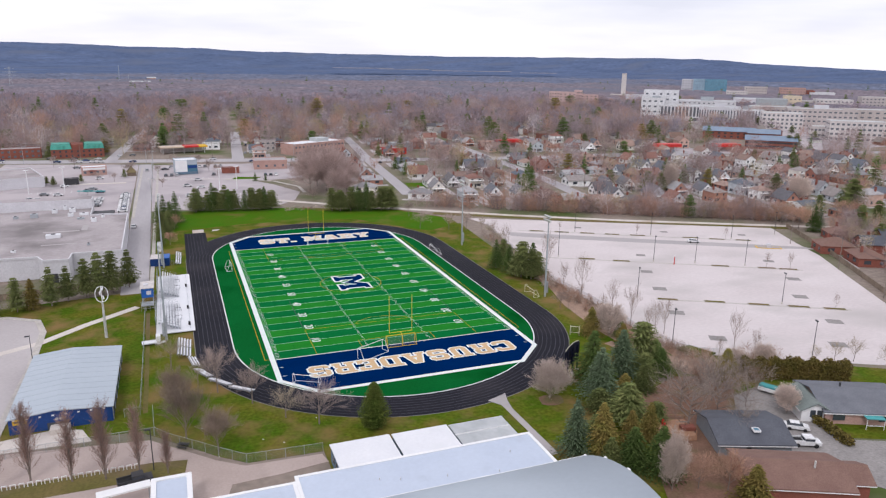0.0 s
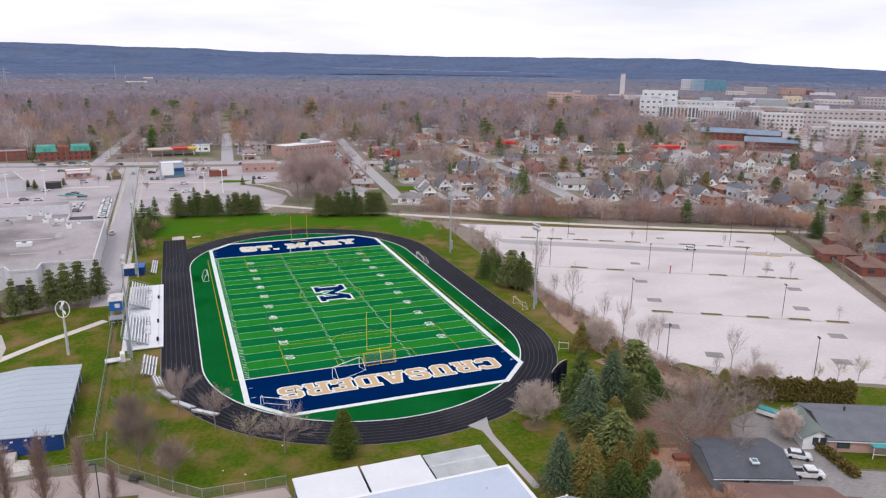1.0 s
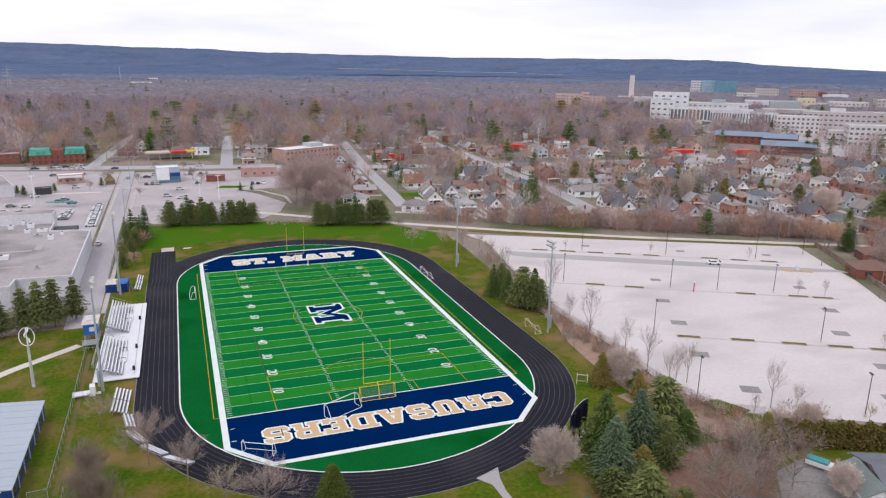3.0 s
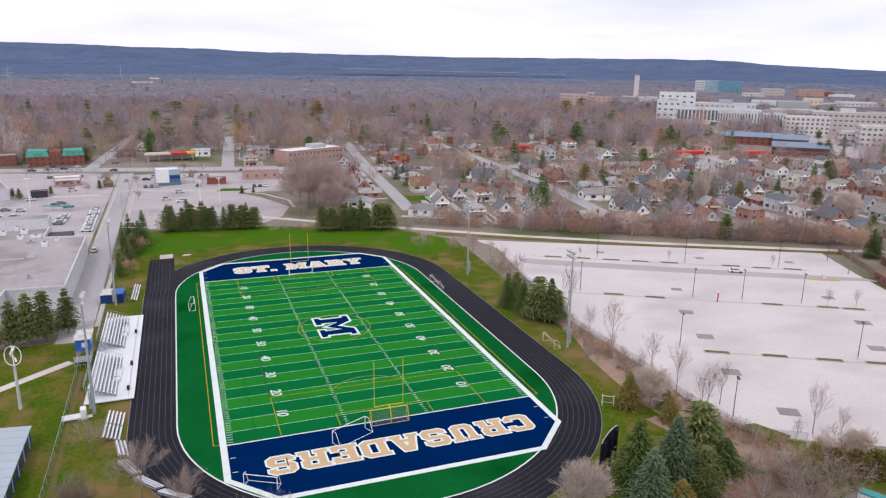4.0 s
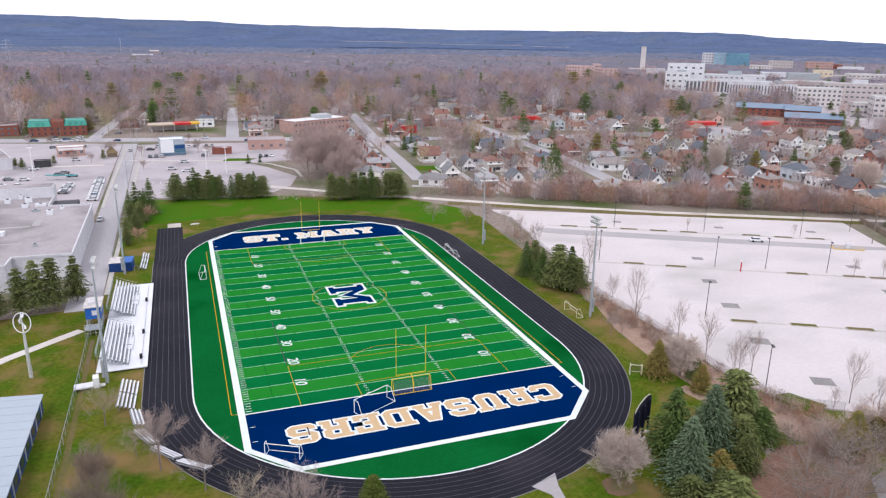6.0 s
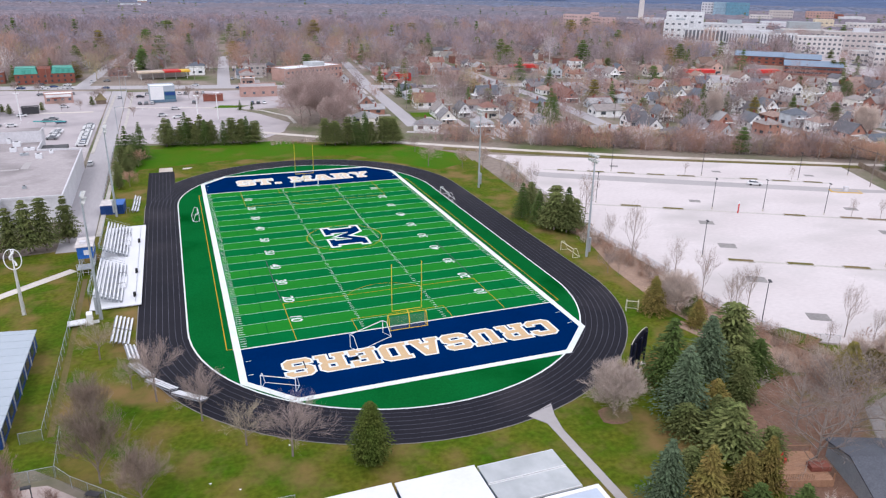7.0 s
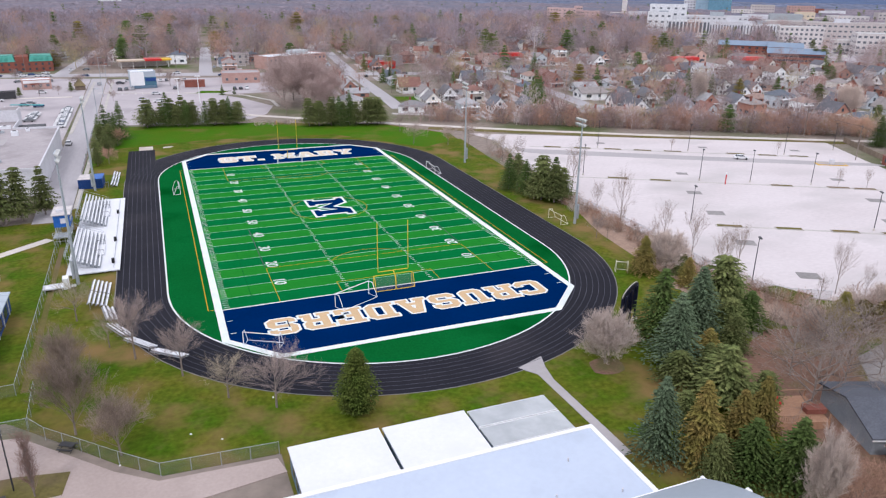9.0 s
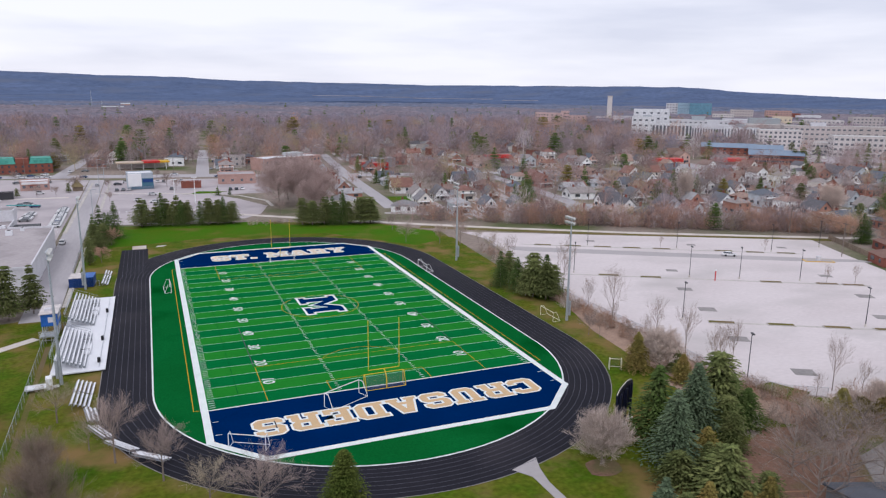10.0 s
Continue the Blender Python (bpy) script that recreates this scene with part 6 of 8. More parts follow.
def press_box():
    t = thing("press_box", -57.2, 0.1, 0.03, 0, "blue press box on stilts behind the bleacher", "press box")
    part("cabin", boxm(-1.5, 1.5, -3.0, 3.0, 2.7, 5.3), M_BLUEWALL2, t, "bright blue panelled cabin")
    part("roof", boxm(-1.8, 1.8, -3.3, 3.3, 5.3, 5.5), M_CREAM, t, "flat cream roof")
    part("roof_hatch", boxm(-0.9, 0.3, -1.5, -0.3, 5.5, 6.0), M_PALEWALL, t)
    part("window", boxm(1.5, 1.56, -2.4, 2.4, 3.6, 4.7), M_WIN, t)
    part("window", boxm(-0.2, 1.0, -3.06, -3.0, 3.5, 4.6), M_PALEWALL, t, "pale framed window")
    for x in (-1.35, 1.35):
        for y in (-2.8, 0, 2.8):
            part("stilt", boxm(x - 0.1, x + 0.1, y - 0.1, y + 0.1, 0, 2.7), M_STEEL, t)
    part("landing", boxm(-1.6, 1.6, -6.2, -3.0, 1.3, 1.5), M_STEEL, t)
    for z in (0.7, 1.5, 2.1, 2.6):
        part("rail", tubes([((-1.6, -6.2, z), (1.6, -6.2, z))], 0.05, 4), M_POLEWHITE, t)
    for x in (-1.6, -0.5, 0.5, 1.6):
        part("rail_post", tubes([((x, -6.2, 0), (x, -6.2, 2.6))], 0.05, 4), M_POLEWHITE, t)


M_BLUEWALL2 = material("bright_blue_panel", (0.02, 0.12, 0.42), (0.018, 0.10, 0.36), 0.5, 0.6, 5.0)
press_box()
t = thing("equipment_container", -54.3, 40.8, 0.03, -3, "blue shipping container with a half white half blue roof", "container")
part("body", boxm(-2.9, 2.9, -2.8, 2.8, 0, 2.5), M_BLUEWALL, t, "ribbed dark blue body")
part("roof", boxm(-2.95, 0.4, -2.85, 2.85, 2.5, 2.62), M_CREAM, t, "cream half of the roof")
part("roof", boxm(0.4, 2.95, -2.85, 2.85, 2.5, 2.62), M_BLUEWALL2, t, "bright blue half of the roof")
for k in range(12):
    part("rib", boxm(-2.8 + k * 0.5, -2.65 + k * 0.5, -2.9, -2.8, 0.1, 2.45), M_BLUEWALL, t)
part("door_frame", tubes([((3.4, -2.6, 0), (3.4, -2.6, 1.4)), ((3.4, -2.6, 1.4), (4.2, -2.2, 1.4)), ((4.2, -2.2, 1.4), (4.2, -2.2, 0))], 0.05, 4), M_STEEL, t)


def small_bleacher(x, y, yaw, rows=3, length=4.5):
    t = thing("portable_bleacher", x, y, 0.05, yaw, "small portable bleacher with pale aluminium benches", "bleacher", "portable bleachers beside the track")
    for k in range(rows):
        part("bench", boxm(k * 0.62, k * 0.62 + 0.28, -length / 2, length / 2, 0.36 + 0.22 * k, 0.42 + 0.22 * k), M_ROOFW, t, "pale bench plank")
        part("footboard", boxm(k * 0.62 + 0.3, k * 0.62 + 0.52, -length / 2, length / 2, 0.2 + 0.2 * k, 0.24 + 0.2 * k), M_SHADE, t)
    for s in (-0.42, 0.42):
        part("side_frame", tubes([((0.1, s * length, 0), (0.1, s * length, 0.36)), ((rows * 0.62 - 0.5, s * length, 0), (rows * 0.62 - 0.5, s * length, 0.36 + 0.22 * (rows - 1))), ((0.1, s * length, 0.3), (rows * 0.62 - 0.5, s * length, 0.3 + 0.22 * (rows - 1)))], 0.04, 4), M_STEEL, t)


for x, y, yaw, n, L in ((-48, 40, 178, 3, 4.5), (-47.8, 45, 178, 3, 4.5), (-47.7, 50.2, 178, 3, 4.5), (-47.2, -34.6, 178, 5, 5.0), (-47.4, -40, 178, 5, 5.0), (-46.1, -45.9, 190, 3, 5.5), (-44.6, -52.5, 207, 3, 5.5), (-41.6, -58.1, 219, 3, 5.5), (-37.8, -62.8, 229, 3, 5.5)):
    small_bleacher(x, y, yaw, n, L)
t = thing("utility_shelter", -56.1, -31.4, 0.03, 5, "low white platform with a white cabinet", "shelter")
part("platform", boxm(-2.0, 1.2, -1.0, 1.0, 0.5, 0.75), M_ROOFW, t)
part("cabinet", boxm(1.2, 2.2, -0.6, 1.2, 0, 2.0), M_WHITE, t, "upright white cabinet")
part("side_table", boxm(2.2, 3.2, -1.0, 0.2, 0.4, 0.5), M_POLEWHITE, t)
for x in (-1.8, 0.9):
    part("leg", boxm(x, x + 0.15, -0.9, 0.9, 0, 0.5), M_POLEWHITE, t)


def wind_turbine():
    t = thing("wind_turbine", -66.3, -23.2, 0.03, 0, "small white vertical-axis wind turbine on a tapered post", "wind turbine")
    part("post", tube(bmesh.new(), (0, 0, 0), (0, 0, 9.2), 0.36, 0.22, 12), M_POLEWHITE, t)
    for s in (-1, 1):
        bm, rings = bmesh.new(), []
        for k in range(19):
            a = k / 18 * math.pi
            c = Vector((s * 1.4 * math.sin(a) ** 0.9 if k < 18 else 0.0, 0, 9.15 + 1.95 * (1 - math.cos(a))))
            d = Vector((s * math.cos(a), 0, math.sin(a) + 0.05)).normalized()
            u = d.cross(Vector((0, 1, 0))).normalized()
            w = 0.1 if k < 12 else 0.07
            rings.append([bm.verts.new(c + u * (w * math.cos(q)) + Vector((0, w * math.sin(q), 0))) for q in (0, 1.05, 2.09, 3.14, 4.19, 5.24)])
        for p, q in zip(rings, rings[1:]):
            for n in range(6):
                bm.faces.new((p[n - 1], p[n], q[n], q[n - 1])).smooth = True
        part("fork_arm", bm, M_WHITE, t, "curved white fork arm")
    part("shaft", tubes([((0, 0, 9.2), (0, 0, 13.0))], 0.12, 8), M_WHITE, t)
    for k in range(5):
        a = k * 1.3
        bm = bmesh.new()
        tube(bm, (0.42 * math.cos(a), 0.42 * math.sin(a), 9.8 + 0.6 * k), (0.42 * math.cos(a + 0.9), 0.42 * math.sin(a + 0.9), 10.5 + 0.6 * k), 0.2, 0.16, 6)
        part("rotor_blade", bm, M_WHITE, t, "curved white rotor blade")


wind_turbine()


# ---- fences ----
def chain_fence(points, h=1.8, label="grey chain-link fence on steel posts", step=3.0):
    a = Vector(points[0])
    t = thing("chain_link_fence", a.x, a.y, 0.03, 0, label, "fence", "chain-link fences")
    runs, bm = [], bmesh.new()
    for p, q in zip(points, points[1:]):
        p, q = Vector(p) - a, Vector(q) - a
        n = max(1, round((q - p).length / step))
        for k in range(n + (q == Vector(points[-1]) - a)):
            s = p.lerp(q, k / n)
            part("post", tubes([((s.x, s.y, 0), (s.x, s.y, h))], 0.035, 5), M_STEEL, t)
        runs.append(((p.x, p.y, h - 0.03), (q.x, q.y, h - 0.03)))
        v = [bm.verts.new(c) for c in ((p.x, p.y, 0.05), (q.x, q.y, 0.05), (q.x, q.y, h), (p.x, p.y, h))]
        bm.faces.new(v)
    part("top_rail", tubes(runs, 0.03, 5), M_STEEL, t)
    part("wire_mesh", bm, M_NET, t, "open wire mesh")


chain_fence([(-55.2, -67.7), (-54.8, -76.8), (-52.7, -79.7), (-44.5, -87.7), (-40.2, -91.6), (-27.4, -92.3)])
chain_fence([(-81.3, -76.8), (-69.1, -76.8), (-54.9, -76.9)])
chain_fence([(-58.3, 8.1), (-57.9, -8), (-57.6, -33.2), (-57.4, -67.7), (-60.2, -67.8)])
chain_fence([(71, 57.2), (66.3, 29.8), (59.8, -17.2), (60.8, -44.7), (59.5, -62.3), (61.1, -75.5), (64, -79.5), (69.7, -82.9)], 1.9)
chain_fence([(-57.7, 52.4), (-58.5, 123.4)], 1.5)
slab("worn_strip", strip([(-57.2, -8.1), (-56.8, -38.2), (-56.6, -67.2)], 0.9), 0.045, M_ROUGH, "worn bare strip beside the fence", "soil")


def board_fence(points, h, label, mat=None):
    a = Vector(points[0])
    t = thing("board_fence", a.x, a.y, 0.02, 0, label, "fence", "board fences")
    me = bpy.data.meshes.new("fence_panel")
    bm = boxm(0, 2.36, -0.03, 0.03, 0.05, h)
    box(bm, 2.36, 2.46, -0.06, 0.06, 0, h + 0.12)
    bm.to_mesh(me)
    bm.free()
    me.materials.append(mat or M_FENCEWOOD)
    for p, q in zip(points, points[1:]):
        p, q = Vector(p) - a, Vector(q) - a
        n = int((q - p).length / 2.46)
        yaw = math.degrees(math.atan2((q - p).y, (q - p).x))
        for k in range(n):
            s = p.lerp(q, k / n)
            share("fence_panel", me, t, pose(s.x, s.y, 0, 0, 0, yaw))


board_fence([(191.3, 17.6), (181.9, -0.8), (173.1, -19.2), (163.6, -35.4), (148.1, -61.8), (137.3, -80)], 1.8, "weathered wooden board fence at the car park edge")
board_fence([(-121.2, 14.1), (-92.3, 15.4), (-61.2, 21.3)], 2.0, "dark brown wooden fence behind the pines")

# ---- the car park ----
LAMPS = [(62.6, -71.9), (88.1, -89.9), (75.8, -39.3), (111.6, -58), (104.4, -8.8), (116.8, -15.1), (131, -23.1), (154.2, 8.8), (76.2, 7.3), (101.4, 38.1), (127.3, 23.6), (175.8, 8.5)]


def lot_lamp():
    t = thing("car_park_lamp", 0, 0, 0.08, 0, "slim dark lamp post with a flat head", "lamp post", "lamp posts of the car park")
    part("post", tube(bmesh.new(), (0, 0, 0.5), (0, 0, 9.0), 0.1, 0.07, 6), M_DARKSTEEL, t)
    part("base", tube(bmesh.new(), (0, 0, 0), (0, 0, 0.6), 0.25, 0.25, 8), M_CONC, t, "round concrete base")
    part("lamp_head", boxm(-0.2, 1.0, -0.22, 0.22, 8.9, 9.08), M_DARKSTEEL, t)
    return t


first = lot_lamp()
for i, (x, y) in enumerate(LAMPS):
    m = pose(x, y, 0.08, 0, 0, 62 if i % 2 else -118)
    if i:
        copy_thing(first, m)
    else:
        first.matrix_basis = m
PLANTERS = [(87.1, 43.8), (95.9, 39), (104.7, 34.1), (113.2, 29.3), (121.8, 24.6), (139.5, 14.9), (148, 9.7), (156.7, 5), (83.9, 1.1), (93.9, -5.1), (122.4, -21.1), (135.7, -28.1), (141.5, -31.6),
            (82.8, -44.2), (94.3, -50.4), (104.8, -56.4), (114.2, -61.6), (122.4, -66.4)]


def planter():
    t = thing("planter", 0, 0, 0.08, 0, "narrow kerbed planting island with dull grass", "planter", "planting islands of the car park")
    part("kerb", boxm(-3.0, 3.0, -0.85, 0.85, 0, 0.14), M_KERB, t, "pale concrete kerb")
    part("grass", boxm(-2.75, 2.75, -0.62, 0.62, 0.1, 0.2), M_ROUGH, t, "dull olive grass")
    return t


first = planter()
for i, (x, y) in enumerate(PLANTERS):
    m = pose(x, y, 0.08, 0, 0, -29.2)
    if i:
        copy_thing(first, m)
    else:
        first.matrix_basis = m
for a, b, c in (((80.9, -43.1), (126.1, -68.5), 0.9), ((71.2, 7.6), (145.5, -33.9), 0.9), ((80.5, 47.5), (161.2, 2.4), 0.9)):
    slab("island_strip", strip([a, b], c), 0.1, M_KERB, "pale concrete kerb strip between parking rows", "kerb", 0.0)
for x, y, s in ((106.8, 43.5, 1), (136.4, 26, 1), (163.1, 11.8, 1), (105.4, -1.3, 1.1), (143.5, -22.1, 1.2), (94.9, -19.2, 1.3), (134.9, -41.3, 1.4), (87.5, -35.8, 1.4), (122.5, -55.6, 1.4), (78.5, -55, 1.4), (114.2, -74.6, 1.4), (76, -73.8, 1.4), (101.4, -86.9, 1.4)):
    c, q = Vector((x, y)), 1.45 * s
    slab("asphalt_patch", [tuple(c + U * q * a + V * q * 0.8 * b) for a, b in ((-1.4, -0.7), (0.6, -0.7), (0.6, 1.3), (-1.4, 1.3))], 0.1, M_PATCH, "square grey asphalt patch round a drain", "patch", 0.0)
slab("grass_corner", [(61.1, -74.5), (65.4, -74.6), (68.3, -80.5), (64, -81.9)], 0.3, M_LAWN, "small grassy mound at the car park corner", "mound")
t = thing("marker_post", 108.6, -14.4, 0.08, 0, "red and white marker post in the car park", "marker post")
part("post", tube(bmesh.new(), (0, 0, 0), (0, 0, 2.8), 0.16, 0.16, 8), M_RED, t)
part("cap", tube(bmesh.new(), (0, 0, 2.8), (0, 0, 3.3), 0.16, 0.14, 8), M_WHITE, t)
t = thing("barrier_island", 157.5, -6.8, 0.1, -28, "yellow-edged barrier island at the car park gate", "island")
part("kerb", boxm(-4.5, 4.5, -1.6, 1.6, 0, 0.15), M_YELLOWSIGN, t, "yellow painted kerb")
part("paving", boxm(-4.1, 4.1, -1.2, 1.2, 0.1, 0.2), M_LANEGREY, t)
part("booth", boxm(-0.6, 0.6, -0.5, 0.5, 0.2, 1.6), M_PALEWALL, t)


def stall_lines():
    bm = bmesh.new()
    for x0, y0, n, dx, ln in ((-48.9, 139.2, 14, 2.9, 5), (-49.1, 161.6, 14, 2.9, 5), (-116.5, 163.6, 9, 3.0, 5), (-112.2, 151, 9, 3.0, 5), (-114.8, 192.5, 9, 3.0, 5), (-53.7, 217, 9, 3.0, 5)):
        for i in range(n):
            box(bm, x0 + i * dx - 0.06, x0 + i * dx + 0.06, y0 - ln / 2, y0 + ln / 2, 0.05, 0.062)
    for i in range(24):
        box(bm, -73.5, -68.2, 98.9 + i * 2.9, 99.02 + i * 2.9, 0.05, 0.062)
    ob = mesh_object("stall_lines", bm, M_LINE)
    tagged(ob, "thin white parking stall lines on the asphalt", "road marking", kind="stuff")


stall_lines()


# ---- cars ----
def car(body=None, label="parked passenger car on grey asphalt", name="car"):
    t = thing(name, 0, 0, -60, 0, label, "car", "parked cars")
    bm = bmesh.new()
    prof = [(-2.2, 0.35), (-2.25, 0.75), (-2.1, 0.95), (-1.2, 1.0), (1.0, 0.98), (2.0, 0.82), (2.2, 0.6), (2.2, 0.35)]
    a = [bm.verts.new((x, -0.88, z)) for x, z in prof]
    b = [bm.verts.new((x, 0.88, z)) for x, z in prof]
    bm.faces.new(a)
    bm.faces.new(b[::-1])
    for i in range(len(prof)):
        bm.faces.new((a[i], a[i - 1], b[i - 1], b[i]))
    part("body", bm, body or M_CARPAINT, t)
    cab = bmesh.new()
    lo = [cab.verts.new(p) for p in ((-1.75, -0.8, 0.97), (1.05, -0.8, 0.97), (1.05, 0.8, 0.97), (-1.75, 0.8, 0.97))]
    hi = [cab.verts.new(p) for p in ((-1.3, -0.64, 1.42), (0.35, -0.64, 1.42), (0.35, 0.64, 1.42), (-1.3, 0.64, 1.42))]
    for i in range(4):
        cab.faces.new((lo[i - 1], lo[i], hi[i], hi[i - 1]))
    cab.faces.new(hi)
    part("window_band", cab, M_WIN, t, "dark glazed cabin")
    part("roof", boxm(-1.32, 0.36, -0.66, 0.66, 1.41, 1.47), body or M_CARPAINT, t)
    for x in (-1.35, 1.35):
        for y in (-0.82, 0.82):
            part("wheel", tube(bmesh.new(), (x, y - 0.1, 0.33), (x, y + 0.1, 0.33), 0.33, 0.33, 10), M_BLACK, t)
    return t


stock = car()
white_car = car(M_CARWHITE, "white passenger car parked on asphalt")
CARS = [(-89, 190.7, 0), (-87.2, 195.4, 2), (-83.1, 186, 5), (-107.7, 184.4, 0), (-101.4, 182, 2), (-101.2, 168.3, 0), (-108.2, 170.9, 5), (-41.5, 191.9, 2), (-41.1, 163.3, 0), (-37.4, 134.8, 90), (-35.5, 210.3, 0), (-94.5, 251.7, 95), (-86.5, 230.7, 4), (-102.7, 276.3, 10),
        (-64.6, 99.3, 90), (-73.5, 330.5, 172), (-26.1, 228.3, 80), (-22.7, 296.5, 172), (9.2, 289.6, 172), (56.4, 273.3, 172), (-42.8, 292.1, 172), (1, 323, 85), (6.6, 373.6, 85), (9.2, 424.7, 265), (-81.9, 328.7, 95), (-62.7, 255.4, 90), (-94.1, 316.3, 172), (-108.7, 320.8, 172), (-123.3, 324.2, 172), (80.6, 250.2, 83), (-52.6, 255.9, 0), (-48.6, 263.8, 0), (-40.6, 267.2, 0)]
for x, y, yaw in CARS:
    copy_thing(stock, pose(x, y, 0.09, 0, 0, yaw))
for x, y, yaw in ((-35.1, 185, 180), (-36.3, 151.3, 178), (-101.6, 208.3, 4), (-112, 172.4, 0)):
    copy_thing(white_car, pose(x, y, 0.09, 0, 0, yaw))
for i in range(15):
    copy_thing(white_car if i % 4 != 2 else stock, pose(-70.3 - 0.05 * i, 132.7 + i * 3.0, 0.09, 0, 0, 172))
for i in range(6):
    copy_thing(white_car if i % 3 else stock, pose(-82.4 + 0.05 * i, 149.2 + i * 3.1, 0.09, 0, 0, 172))
rng = Rand(12)
for x0, y0, n, dx, yaw in ((-52.2, 231, 4, 3.0, 88), (-32.5, 262.5, 5, 3.1, 88), (-87.5, 277.3, 3, 3.0, 90), (2.1, 218.2, 3, 3.0, 86)):
    for i in range(n):
        if rng.random() < 0.72:
            copy_thing(white_car if rng.random() < 0.35 else stock, pose(x0 + i * dx, y0 + rng.sign(0.4), 0.09, 0, 0, yaw + 180 * rng.randrange(2)))
copy_thing(white_car, pose(57.6, -114.2, 0.08, 0, 0, -38))
copy_thing(white_car, pose(135.7, 8.4, 0.1, 0, 0, -28))
rng = Rand(77)
for i in range(24):
    x = rng.uniform(-170, 190)
    copy_thing(white_car if rng.random() < 0.35 else stock, pose(x, np.interp(x, [-265.2, -132.6, 13.2, 94.9, 207], [347, 314.6, 280.1, 262, 246.8]) + rng.choice((-3.6, 3.2)), 0.1, 0, 0, 172 + 180 * (i % 2)))
for k in (stock, white_car):
    for o in [*k.children_recursive, k]:
        bpy.data.objects.remove(o)


def pickup(x, y, yaw, paint, label):
    t = thing("pickup_truck", x, y, 0.08, yaw, label, "truck")
    part("body", boxm(-2.6, 2.6, -0.95, 0.95, 0.45, 1.05), paint, t)
    part("cab", boxm(-0.4, 1.3, -0.85, 0.85, 1.05, 1.85), paint, t)
    part("window_band", boxm(-0.44, 1.36, -0.88, 0.88, 1.25, 1.65), M_WIN, t, "dark cab windows")
    part("load_bed", boxm(-2.5, -0.5, -0.8, 0.8, 1.05, 1.1), M_BLACK, t, "dark open load bed")
    for s in (-0.9, 0.9):
        part("bed_side", boxm(-2.6, -0.4, s - 0.06, s + 0.06, 1.05, 1.4), paint, t)
    for xx in (-1.6, 1.7):
        for yy in (-0.88, 0.88):
            part("wheel", tube(bmesh.new(), (xx, yy - 0.12, 0.42), (xx, yy + 0.12, 0.42), 0.42, 0.42, 10), M_BLACK, t)


pickup(54.2, -119.2, -25, M_CARWHITE, "white pickup truck on the driveway")
pickup(-57.5, -92, 10, M_DARKSTEEL, "dark pickup truck by the school")
t = thing("motor_boat", 64.6, -101.2, 0.07, -62, "white motor boat under a turquoise cover on a trailer", "boat")
part("hull", prism(bmesh.new(), [(-2.6, -0.9), (1.4, -0.95), (2.9, 0), (1.4, 0.95), (-2.6, 0.9)], 0.5, 1.25), M_WHITE, t)
part("cover", prism(bmesh.new(), [(-2.5, -0.8), (0.9, -0.85), (0.9, 0.85), (-2.5, 0.8)], 1.25, 1.6), M_TURQ, t, "turquoise cover")
part("trailer", boxm(-2.4, 2.6, -0.6, 0.6, 0.3, 0.5), M_DARKSTEEL, t)


# ---- school buildings ----
def portable(x0, x1, y0, y1, roof, label):
    t = thing("portable_classroom", (x0 + x1) / 2, (y0 + y1) / 2, 0.03, 0, label, "portable classroom", "portable classrooms behind the school")
    w, d = (x1 - x0) / 2, (y1 - y0) / 2
    part("wall", boxm(-w + 0.15, w - 0.15, -d + 0.15, d - 0.15, 0, 3.0), M_TEALWALL, t, "blue-grey clad walls")
    part("roof", boxm(-w, w, -d, d, 3.0, 3.2), roof, t)
    part("roof_rim", boxm(-w - 0.03, w + 0.03, d - 0.02, d + 0.05, 2.96, 3.22), M_WHITE, t)
    part("roof_rim", boxm(-w - 0.03, w + 0.03, -d - 0.05, -d + 0.02, 2.96, 3.22), M_WHITE, t)
    for k in range(3):
        part("window", boxm(-w + 0.09, -w + 0.16, -d + 1 + k * 2, -d + 2 + k * 2, 1.1, 2.2) if d > 2.5 else boxm(-w + 0.09, -w + 0.16, -d + 0.5 + k, -d + 1.1 + k, 1.1, 2.2), M_WIN, t)
    part("door", boxm(-0.5, 0.5, d - 0.15, d - 0.09, 0, 2.1), M_PALEWALL, t)


portable(-26.9, -16.5, -103.8, -95.8, M_ROOFW, "white flat-roofed portable classroom beside another")
portable(-16.1, -5.9, -104.0, -96.0, M_ROOFW, "white flat-roofed portable classroom beside another")
portable(-5.6, 4.8, -99.7, -96.4, M_ROOFG, "narrow grey-roofed portable classroom by the path")
portable(-5.6, 4.8, -103.7, -100.0, M_ROOFG, "narrow grey-roofed portable classroom by the path")


def flat_block(name, x0, x1, y0, y1, h, roof, wall, rim, label, category="school building", rimw=0.5, rimh=0.35):
    t = thing(name, (x0 + x1) / 2, (y0 + y1) / 2, 0.0, 0, label, category)
    w, d = (x1 - x0) / 2, (y1 - y0) / 2
    part("wall", boxm(-w, w, -d, d, 0, h - 0.3), wall, t)
    part("roof", boxm(-w + rimw, w - rimw, -d + rimw, d - rimw, h - 0.3, h - 0.05), roof, t)
    for a in ((-w - 0.05, w + 0.05, d - rimw, d + 0.05), (-w - 0.05, w + 0.05, -d - 0.05, -d + rimw), (-w - 0.05, -w + rimw, -d + rimw, d - rimw), (w - rimw, w + 0.05, -d + rimw, d - rimw)):
        part("parapet", boxm(*a, h - 0.3, h + rimh - 0.3), rim, t, "white parapet coping")
    return t


